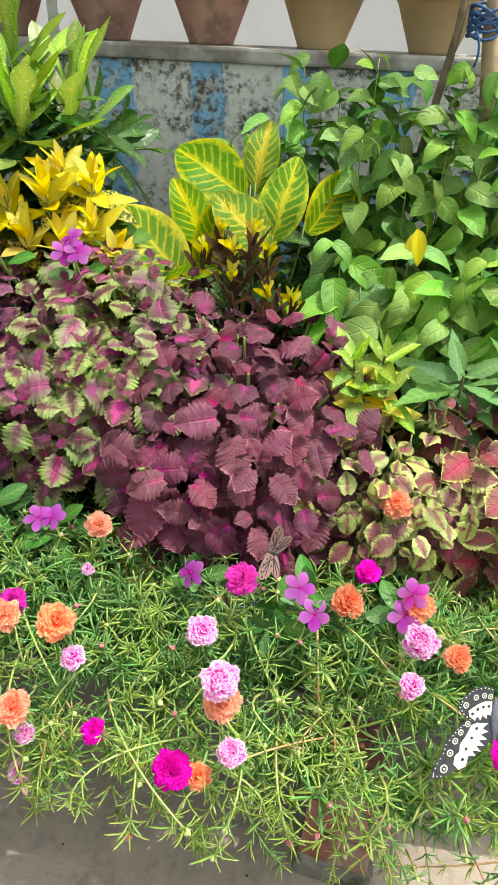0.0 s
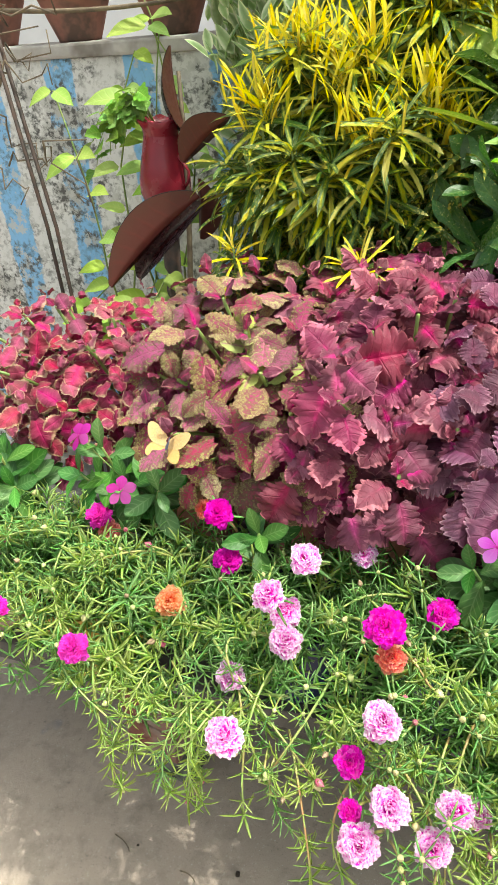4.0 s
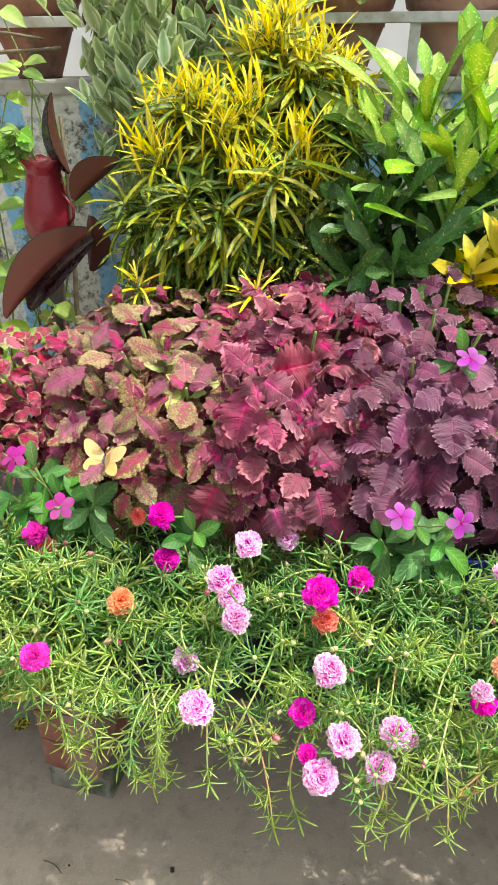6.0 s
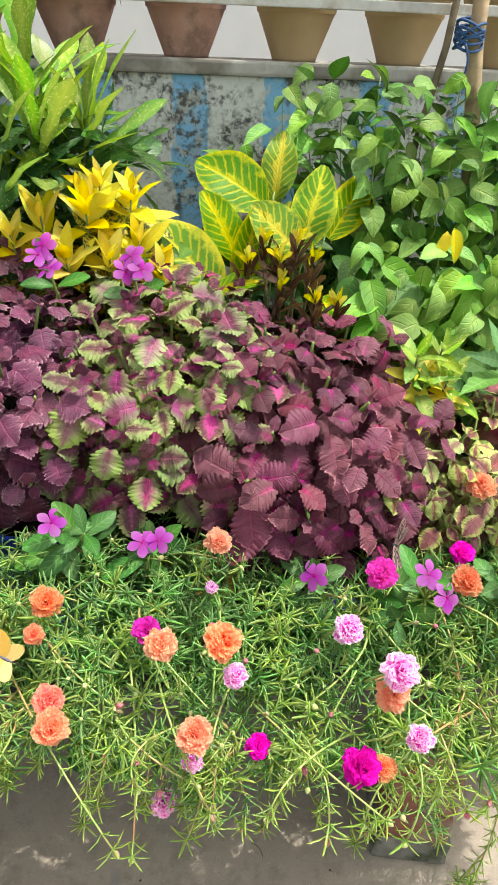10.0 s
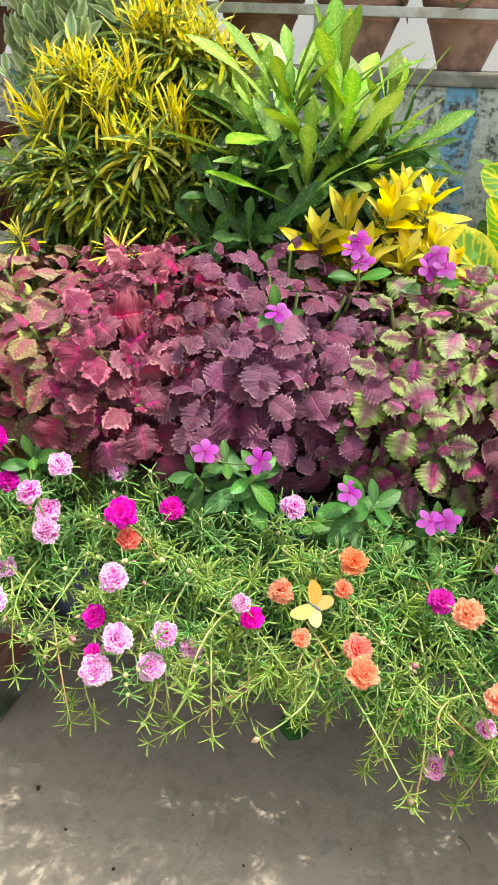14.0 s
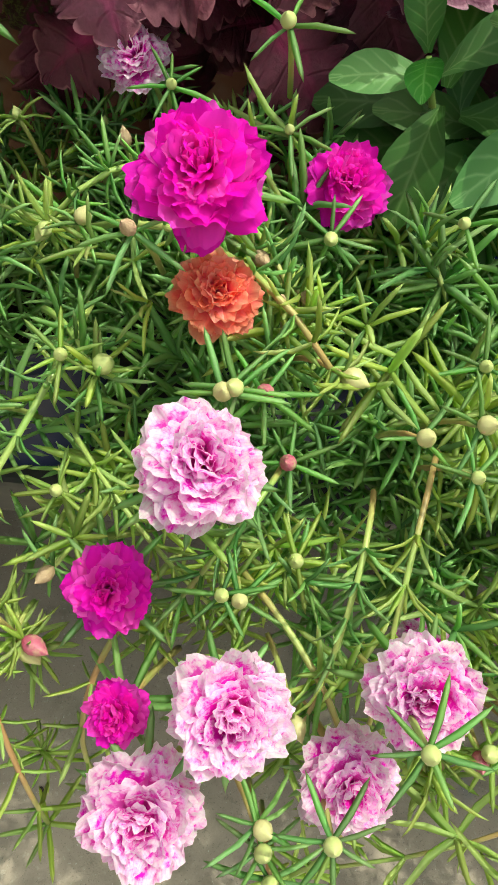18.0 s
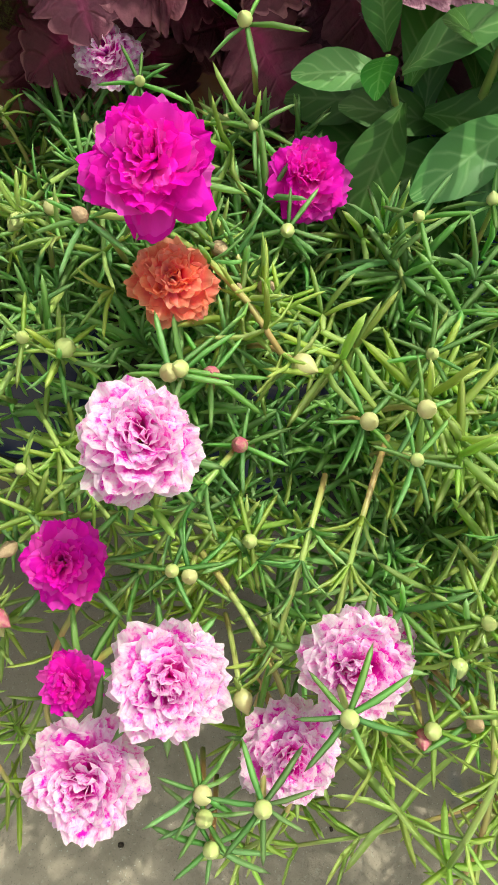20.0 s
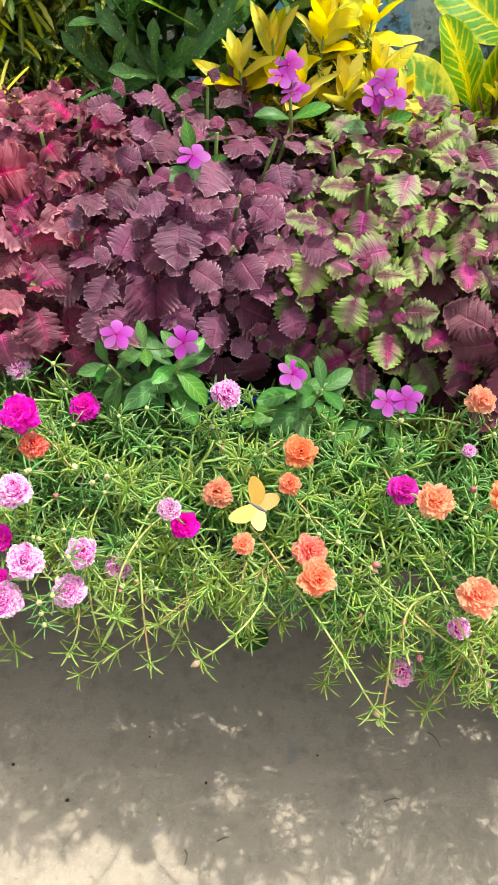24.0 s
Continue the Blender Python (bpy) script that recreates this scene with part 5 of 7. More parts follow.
def woody(parent, foot, tips, r=0.008, mat=M_WOODY):
    foot = Vector(foot)
    lines = []
    for t in tips:
        t = Vector(t)
        lines.append((arc(foot + Vector(((t.x - foot.x) * 0.2, 0, 0)), t, ((t.x - foot.x) * 0.12, 0, -0.01), 6), r, r * 0.4))
    stems(parent, "branch", lines, mat)


def back_pot(at, rim, height, mat, label):
    ob = thing("plant_pot", at, label, "plant pot", "pots of the back row")
    pot_parts(ob, at, rim, rim * 0.68, height, mat)


def narrow_croton():
    yel = leaf_set("leaf", M_NAR_Y, 5, 0.085, 0.006, nl=10, nw=2, shape="strap", droop=0.8, fold=0.3)
    mix = leaf_set("leaf", leaf_mat("croton_half_green", [(0.0, (0.5, 0.47, 0.04)), (0.18, (0.26, 0.32, 0.03)), (0.34, (0.08, 0.15, 0.025)), (1.0, (0.045, 0.1, 0.02))], 0.5, 0.0, 0.6, 90, (0.6, 0.54, 0.06), 0.3, rough=0.35, vk=3, slide=0.7, val=0.3), 5, 0.1, 0.0095, nl=9, nw=2, shape="strap", droop=0.9, fold=0.3)
    grn = leaf_set("leaf", M_NAR_G, 4, 0.105, 0.0095, nl=7, nw=2, shape="strap", droop=1.0, fold=0.3)
    low_mat = leaf_mat("croton_low_green", [(0.0, (0.07, 0.14, 0.02)), (1.0, (0.045, 0.1, 0.02))], 0.6, 0.1, 0.3, 60, (0.4, 0.36, 0.05), 0.3, rough=0.3, spots=((0.5, 0.44, 0.08), 160, 0.58), vk=3, island=True)
    mid_mat = leaf_mat("croton_mixed", [(0.0, (0.46, 0.44, 0.04)), (0.14, (0.24, 0.3, 0.03)), (0.3, (0.07, 0.135, 0.024)), (1.0, (0.04, 0.09, 0.02))], 0.5, 0.0, 0.6, 90, (0.6, 0.54, 0.06), 0.3, rough=0.35, vk=3, island=True, slide=0.8, val=0.3)
    young_mat = leaf_mat("croton_young", [(0.0, (0.86, 0.7, 0.045)), (0.6, (0.76, 0.63, 0.04)), (1.0, (0.42, 0.46, 0.03))], 0.5, 0.0, 0.5, 70, (0.88, 0.72, 0.08), 0.3, rough=0.38, vk=3, slide=0.5, val=0.24, island=True, through=0.35)
    arr = leaf_arrays(0.1, 0.0085, 6, 2, "strap", droop=1.2, fold=0.3)
    sets = [
        ((-1.07, 1.26, 0.72), [(-1.05, 1.14, 1.175), (-1.11, 1.18, 1.23), (-1.05, 1.24, 1.31), (-1.1, 1.25, 1.29), (-1.09, 1.16, 1.13), (-1.0, 1.2, 1.26)], (-1.14, -0.96)),
        ((-0.92, 1.26, 0.72), [(-0.94, 1.16, 1.2), (-0.87, 1.22, 1.24), (-0.99, 1.13, 1.15), (-0.96, 1.24, 1.3), (-0.84, 1.24, 1.2)], (-1.05, -0.8)),
        ((-0.88, 1.4, 0.72), [(-0.93, 1.32, 1.39), (-0.876, 1.32, 1.35), (-0.843, 1.34, 1.37), (-0.97, 1.34, 1.38), (-0.91, 1.36, 1.43), (-0.8, 1.36, 1.33)], (-1.02, -0.76)),
    ]
    for foot, tips, (xa, xb) in sets:
        ob = thing("narrow_leaf_croton", foot, "bushy croton with narrow yellow and spotted dark green leaves", "shrub", "narrow-leaved crotons")
        more = [tuple(Vector(p) + Vector((rng.uniform(-0.05, 0.05), rng.uniform(-0.03, 0.03), rng.uniform(-0.09, 0.015)))) for p in tips + tips]
        count = 290 // len(tips + more)
        upper = []
        for p in tips + more:
            ax = Vector((1.2 * (p[0] - foot[0]) + rng.normal(0, 0.12), -0.35 + rng.normal(0, 0.1), 1.0)).normalized()
            top = p in tips and p[2] > 1.19
            whorl(ob, yel if top else mix, Vector(p), ax, count, 0.95, 4 if top else 40, 58 if top else 105, 0.003, jit=12, grow=0.7)
            base = Matrix.Translation(p) @ frame_of(ax, rng.uniform(0, 6.28))
            for k in range(24):
                tilt = 50 + 3.0 * k + rng.normal(0, 12)
                upper.append(np.array(base @ Matrix.Translation((0, 0, -0.01 - 0.003 * k)) @ Matrix.Rotation(k * 2.4, 4, "Z") @ Matrix.Rotation(radians(90 - tilt), 4, "X") @ Matrix.Rotation(rng.normal(0, 0.4), 4, "Y") @ Matrix.Scale(rng.uniform(0.75, 1.1), 4)))
        young = []
        for p in (q for q in tips if q[2] > 1.19):
            for _ in range(29):
                d = Vector((rng.normal(0, 0.3) + 0.8 * (p[0] - foot[0]), rng.normal(-0.2, 0.34), 1.0)).normalized()
                q = Vector(p) + Vector((rng.normal(0, 0.022), rng.normal(0, 0.02), rng.uniform(-0.05, 0.01)))
                young.append(np.array(Matrix.Translation(q) @ d.to_track_quat("Y", "Z").to_matrix().to_4x4() @ Matrix.Rotation(rng.normal(0, 0.8), 4, "Y") @ Matrix.Scale(rng.uniform(0.65, 1.0), 4)))
        part("young_foliage", many("young_foliage", leaf_arrays(0.08, 0.0054, 6, 2, "strap", droop=0.5, fold=0.3), young, young_mat), ob, None, "upright bright yellow young leaves", "stuff")
        part("middle_foliage", many("middle_foliage", leaf_arrays(0.1, 0.009, 6, 2, "strap", droop=0.9, fold=0.3), upper, mid_mat), ob, None, "narrow yellow-green leaves", "stuff")
        mats = []
        for _ in range(620):
            p = Vector((rng.uniform(xa, xb), rng.uniform(foot[1] - 0.1, foot[1] + 0.05), rng.uniform(0.9, 1.27 if foot[1] > 1.3 else 1.17)))
            d = Vector((rng.normal(0, 0.8), -abs(rng.normal(0.6, 0.4)), rng.normal(-0.05, 0.45))).normalized()
            mats.append(np.array(Matrix.Translation(p) @ d.to_track_quat("Y", "Z").to_matrix().to_4x4() @ Matrix.Rotation(rng.normal(0, 0.5), 4, "Y") @ Matrix.Scale(rng.uniform(0.7, 1.1), 4)))
        part("lower_foliage", many("lower_foliage", arr, mats, low_mat), ob, None, "dark green leaves with yellow spots", "stuff")
        woody(ob, foot, tips, 0.0045, M_STEM_G)
        back_pot((foot[0], foot[1] + 0.02, 0.42), 0.1, 0.32, M_TERRA_D, "dark terracotta pot holding a narrow croton")
    for foot, p in (((-1.14, 1.16, 0.72), (-1.125, 1.08, 1.04)), ((-0.95, 1.14, 0.8), (-0.925, 1.04, 1.05))):
        ob2 = thing("narrow_leaf_croton", foot, "small croton shoot with narrow yellow and spotted leaves", "shrub", "narrow-leaved crotons")
        whorl(ob2, yel, Vector(p), Vector((0, -0.4, 1)), 16, 0.75, 10, 75, 0.002)
        whorl(ob2, grn, Vector(p) - Vector((0, 0, 0.02)), Vector((0, -0.4, 1)), 20, 0.85, 45, 115, 0.003)
        woody(ob2, foot, [p], 0.004, M_STEM_G)


def green_croton():
    ob = thing("oak_leaf_croton", (-0.6, 1.33, 0.74), "tall croton with lobed glossy leaves flecked with yellow", "shrub")
    lit = leaf_set("leaf", M_GRN_L, 6, 0.22, 0.044, nl=18, nw=4, shape="lobed", droop=0.4, fold=0.15, ruffle=0.04)
    drk = leaf_set("leaf", M_GRN_D, 5, 0.2, 0.046, nl=14, nw=4, shape="lobed", droop=0.6, fold=0.25)
    tips = [(-0.582, 1.28, 1.3), (-0.617, 1.17, 1.18), (-0.71, 1.25, 1.22), (-0.49, 1.29, 1.24), (-0.66, 1.24, 1.28), (-0.56, 1.22, 1.22)]
    for p in tips:
        ax = Vector((1.0 * (p[0] + 0.6), -0.22, 1.0)).normalized()
        whorl(ob, lit, Vector(p), ax, 13, 1.0, 4, 58, 0.008, jit=8, grow=0.6)
        whorl(ob, drk, Vector(p) - ax * 0.07, ax, 7, 1.0, 60, 95, 0.012)
    side = [((-0.746, 1.15, 1.13), (-0.7, -0.5, 0.5)), ((-0.775, 1.12, 1.05), (-0.5, -0.6, 0.3)), ((-0.704, 1.1, 1.07), (-0.1, -0.7, 0.5)), ((-0.47, 1.3, 1.18), (0.9, -0.1, 0.4)), ((-0.62, 1.12, 1.04), (0.1, -0.7, 0.4)), ((-0.42, 1.34, 1.2), (0.9, -0.2, 0.5))]
    for p, ax in side:
        whorl(ob, drk, Vector(p), Vector(ax), 9, 0.85, 15, 85, 0.008)
    fill_leaves(ob, M_FILL_SHADE, (-0.8, -0.42, 1.24, 1.4, 0.85, 1.24), 170, 0.16, 0.04, "lobed")
    woody(ob, (-0.6, 1.33, 0.74), tips + [s[0] for s in side], 0.005, M_STEM_G)
    back_pot((-0.62, 1.34, 0.42), 0.17, 0.34, M_TERRA, "terracotta pot holding the tall lobed croton")


# croton_dark_green lowered again: shade between the inner leaves, painted into their colour
M_FILL_SHADE = leaf_mat("croton_shade_green", [(0.0, (0.05, 0.12, 0.03)), (1.0, (0.03, 0.085, 0.022))], 0.7, 0.0, 0.3, 30, (0.15, 0.24, 0.05), 0.4, rough=0.3, spots=((0.36, 0.38, 0.13), 170, 0.68), island=True, val=0.3)
# filler leaf whose dark green holds the shade inside the golden croton
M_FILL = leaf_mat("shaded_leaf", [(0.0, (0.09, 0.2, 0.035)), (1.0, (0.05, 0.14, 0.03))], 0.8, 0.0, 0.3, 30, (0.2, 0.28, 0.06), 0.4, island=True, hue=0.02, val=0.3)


def fill_leaves(parent, mat, box, n, length, width, shape="oval"):
    """The crowded leaves inside a shrub, in one part; mat is a shade-darkened green."""
    mats = []
    for _ in range(n):
        p = Vector((rng.uniform(box[0], box[1]), rng.uniform(box[2], box[3]), rng.uniform(box[4], box[5])))
        d = Vector((rng.normal(0, 0.7), -abs(rng.normal(0.5, 0.4)), rng.normal(0.1, 0.5))).normalized()
        mats.append(np.array(Matrix.Translation(p) @ d.to_track_quat("Y", "Z").to_matrix().to_4x4() @ Matrix.Rotation(rng.normal(0, 0.4), 4, "Y") @ Matrix.Scale(rng.uniform(0.7, 1.15), 4)))
    part("inner_foliage", many("inner_foliage", leaf_arrays(length, width, 9, 4, shape, droop=0.7, fold=0.2), mats, mat), parent, kind="stuff")


def gold_croton():
    ob = thing("golden_croton", (-0.45, 1.2, 0.78), "golden yellow croton with speckled lower leaves", "shrub")
    gold = leaf_set("leaf", M_GOLD, 5, 0.086, 0.031, nl=10, nw=4, shape="oval", droop=0.5, fold=0.18, ruffle=0.035)
    spot = leaf_set("leaf", M_GOLD_S, 4, 0.085, 0.036, nl=8, nw=4, shape="oval", droop=0.7, fold=0.3)
    tips = [(-0.585, 1.08, 1.1), (-0.54, 1.1, 1.13), (-0.469, 1.1, 1.15), (-0.45, 1.13, 1.18), (-0.4, 1.13, 1.17), (-0.385, 1.09, 1.1), (-0.35, 1.08, 1.06), (-0.5, 1.07, 1.08), (-0.43, 1.07, 1.08)]
    for p in tips:
        ax = Vector((0.9 * (p[0] + 0.45), -0.4, 1.0)).normalized()
        whorl(ob, gold, Vector(p), ax, 12, 0.92, 6, 66, 0.005, jit=14)
        whorl(ob, spot, Vector(p) - ax * 0.045, ax, 12, 1.0, 45, 110, 0.006)
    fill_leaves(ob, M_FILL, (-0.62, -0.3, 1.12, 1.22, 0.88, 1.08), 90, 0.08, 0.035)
    woody(ob, (-0.45, 1.2, 0.78), tips, 0.004, M_STEM_G)
    back_pot((-0.45, 1.24, 0.46), 0.12, 0.34, M_TERRA, "terracotta pot holding the golden croton")


def blade(parent, meshes, a, b, face, length, name="leaf", wide=1.0):
    """A single leaf from base a to tip b, its upper side turned to face."""
    a, b, face = Vector(a), Vector(b), Vector(face)
    d = (b - a).normalized()
    z_ax = (face - d * face.dot(d)).normalized()
    s = (b - a).length / length
    part(name, meshes[int(rng.integers(0, len(meshes)))], parent, Matrix.Translation(a) @ Matrix((d.cross(z_ax), d, z_ax)).transposed().to_4x4() @ Matrix.Diagonal((s * wide, s, s, 1)))


def veined_croton():
    ob = thing("veined_croton", (-0.15, 1.24, 0.78), "croton with broad green leaves and yellow veins", "shrub")
    ms = leaf_set("leaf", M_VAR, 5, 0.14, 0.09, nl=14, nw=8, shape="ellipse", droop=0.6, fold=0.22, stalk=0.012, ruffle=0.035)
    rows = [((-0.155, 1.27, 1.15), (-0.285, 1.25, 1.25), (0.2, -1, 0.6), 1.0), ((-0.105, 1.21, 1.09), (-0.075, 1.2, 1.245), (0.0, -1, 0.4), 0.9), ((-0.1, 1.18, 1.09), (-0.19, 1.15, 1.185), (0.1, -1, 0.6), 1.0),
            ((-0.235, 1.17, 1.01), (-0.355, 1.15, 1.155), (0.3, -1, 0.5), 0.85), ((-0.22, 1.17, 1.03), (-0.185, 1.14, 1.18), (0.2, -1, 0.3), 0.7), ((-0.28, 1.11, 1.03), (-0.19, 1.09, 1.1), (0.0, -0.5, 1.0), 0.6),
            ((-0.08, 1.2, 1.0), (0.01, 1.11, 1.05), (0.1, -0.6, 1.0), 0.9), ((-0.15, 1.3, 1.15), (-0.14, 1.3, 1.29), (-0.1, -1, 0.2), 0.75), ((-0.05, 1.26, 1.1), (0.03, 1.3, 1.22), (0.3, -1, 0.3), 0.8),
            ((-0.21, 1.22, 1.06), (-0.27, 1.2, 1.19), (0.5, -1, 0.4), 0.8), ((-0.15, 1.22, 1.05), (-0.14, 1.2, 1.18), (-0.4, -1, 0.3), 0.7), ((-0.3, 1.2, 1.0), (-0.36, 1.17, 1.1), (0.3, -1, 0.5), 0.7), ((-0.02, 1.32, 1.12), (0.06, 1.33, 1.21), (0.2, -1, 0.6), 0.8)]
    for a, b, f, w in rows:
        blade(ob, ms, Vector(a) - Vector((0, 0, 0.03)), Vector(b) - Vector((0, 0, 0.03)), f, 0.15, wide=w)
    fill_leaves(ob, M_FILL_SHADE, (-0.36, 0.02, 1.24, 1.36, 0.8, 1.08), 130, 0.11, 0.05)
    woody(ob, (-0.15, 1.26, 0.78), [r[0] for r in rows], 0.004, M_STEM_G)
    back_pot((-0.17, 1.32, 0.44), 0.14, 0.36, M_TERRA_D, "dark terracotta pot holding the veined croton")
    # twisted little croton in front of it
    tw = thing("twisted_croton", (-0.08, 1.14, 0.86), "small croton with twisted narrow brown and yellow leaves", "shrub")
    yl = leaf_set("leaf", M_NAR_Y, 3, 0.045, 0.011, nl=8, nw=2, shape="strap", droop=0.3, twist=2.5)
    br = leaf_set("leaf", M_BROWN, 3, 0.065, 0.011, nl=8, nw=2, shape="strap", droop=0.4, twist=2.0)
    tips = [(-0.205, 1.11, 1.05), (-0.18, 1.12, 1.08), (-0.155, 1.1, 1.06), (-0.125, 1.11, 1.09), (-0.1, 1.1, 1.06), (-0.15, 1.08, 1.02), (-0.09, 1.08, 1.0), (-0.05, 1.09, 0.99)]
    for p in tips:
        whorl(tw, yl, Vector(p) + Vector((0, 0, 0.025)), Vector((rng.normal(0, 0.15), -0.3, 1)), 8, 0.8, 5, 30, 0.002)
        whorl(tw, br, Vector(p), Vector((rng.normal(0, 0.2), -0.3, 1)), 11, 1.0, 5, 48, 0.005)
    woody(tw, (-0.1, 1.16, 0.86), tips, 0.004)


def leaf_on(parent, meshes, p, side, size, down=0.0):
    out = Vector((side * 0.7 + rng.normal(0, 0.35), -0.5 + rng.normal(0, 0.25), rng.normal(-0.1 - down, 0.3))).normalized()
    up = Vector((rng.normal(0, 0.5), -0.5 + rng.normal(0, 0.35), 0.8))
    z_ax = (up - out * up.dot(out)).normalized()
    part("leaf", meshes[int(rng.integers(0, len(meshes)))], parent, Matrix.Translation(p) @ Matrix((out.cross(z_ax), out, z_ax)).transposed().to_4x4() @ Matrix.Scale(size, 4))


def vine():
    climber = [leaf_set("leaf", M_VINE, 3, 0.072, 0.04, nl=12, nw=6, shape="pointed", droop=d, fold=f, stalk=0.006, ruffle=0.04) for d, f in ((0.5, 0.3), (1.0, 0.2), (1.5, 0.12))]
    broad = [leaf_set("leaf", M_VINE, 3, 0.088, 0.04, nl=12, nw=6, shape="pointed", droop=d, fold=f, stalk=0.004, ruffle=0.05) for d, f in ((0.7, 0.35), (1.2, 0.25), (1.7, 0.15))]
    # inner leaves: vine green at about a third, shade put into the colour
    inner = leaf_mat("vine_shade_leaf", [(0.0, (0.09, 0.2, 0.04)), (1.0, (0.06, 0.15, 0.03))], 0.8, 0.0, 0.25, 30, (0.18, 0.32, 0.08), 0.3, island=True, hue=0.025, val=0.4)
    arr = leaf_arrays(0.065, 0.036, 6, 2, "lance", droop=0.7, fold=0.2)
    plants = [
        ("climbing_vine", (0.2, 1.44, 0.6), "leafy green vine climbing round a wooden pole", [(-0.2, 1.52, 1.2), (-0.13, 1.48, 1.3), (-0.093, 1.44, 1.36), (-0.02, 1.42, 1.3), (0.04, 1.4, 1.36), (0.09, 1.4, 1.33), (0.14, 1.4, 1.28), (0.19, 1.38, 1.36), (0.03, 1.3, 1.24), (0.12, 1.3, 1.2),
            (0.25, 1.36, 1.42), (0.3, 1.36, 1.34), (0.38, 1.36, 1.38), (0.24, 1.3, 1.22), (0.32, 1.3, 1.26), (0.42, 1.32, 1.28), (0.0, 1.38, 1.22), (0.08, 1.34, 1.26), (0.18, 1.32, 1.24), (0.45, 1.4, 1.4), (0.28, 1.4, 1.48), (-0.05, 1.45, 1.25), (0.5, 1.36, 1.3)], 1.0, (-0.1, 0.55, 1.34, 1.5, 0.75, 1.34)),
        ("leafy_shrub", (0.2, 1.24, 0.62), "soft green shrub with broad drooping leaves", [(0.08, 1.16, 1.06), (0.13, 1.14, 1.1), (0.19, 1.14, 1.06), (0.25, 1.12, 1.1), (0.31, 1.12, 1.1), (0.1, 1.12, 1.07), (0.2, 1.12, 1.08), (0.28, 1.14, 1.1), (0.36, 1.18, 1.1), (0.05, 1.12, 1.0),
            (0.12, 1.1, 1.0), (0.2, 1.1, 1.02), (0.3, 1.08, 1.04), (0.4, 1.12, 1.05), (0.45, 1.16, 1.14), (0.02, 1.16, 1.08), (0.06, 1.12, 1.04), (0.16, 1.14, 1.07), (0.52, 1.15, 1.08)], 1.12, (-0.02, 0.5, 1.16, 1.34, 0.74, 1.05)),
    ]
    for name, foot, label, tips, size, box in plants:
        ob = thing(name, foot, label, "vine" if "vine" in name else "shrub")
        ms = [me for group in (climber if "vine" in name else broad) for me in group]
        lines, n = [], 0
        most = 290 if "vine" in name else 190
        for t in tips:
            pts = arc(foot, t, ((t[0] - foot[0]) * 0.25, -0.03, 0.05), 10)
            lines.append((pts, 0.0022, 0.0009))
            for q in range(4 if "vine" in name else 6, 11):
                for side in (-1, 1):
                    if n < most:
                        n += 1
                        leaf_on(ob, ms, pts[q] + Vector(rng.normal(0, 0.012, 3)), side, size * rng.uniform(0.75, 1.2) * (0.75 if q == 10 else 1), 0.15)
        stems(ob, "stem", lines, M_STEM_G)
        mats = []
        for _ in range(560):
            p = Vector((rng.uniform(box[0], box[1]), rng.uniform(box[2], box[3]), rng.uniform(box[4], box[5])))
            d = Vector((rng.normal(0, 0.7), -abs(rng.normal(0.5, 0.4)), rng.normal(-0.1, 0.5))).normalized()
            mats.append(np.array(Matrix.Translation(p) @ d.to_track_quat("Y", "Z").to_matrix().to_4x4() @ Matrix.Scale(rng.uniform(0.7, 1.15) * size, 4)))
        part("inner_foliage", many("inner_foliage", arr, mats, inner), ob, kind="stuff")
        if "shrub" in name:
            yl = leaf_set("dead_leaf", M_GOLD, 2, 0.06, 0.028, nl=8, nw=4, shape="oval", droop=0.9, fold=0.4)
            for a, b in (((0.13, 1.1, 1.15), (0.142, 1.08, 1.1)), ((0.135, 1.14, 1.135), (0.13, 1.12, 1.08))):
                blade(ob, yl, a, b, (0.2, -1, 0.2), 0.06, "dead_leaf")


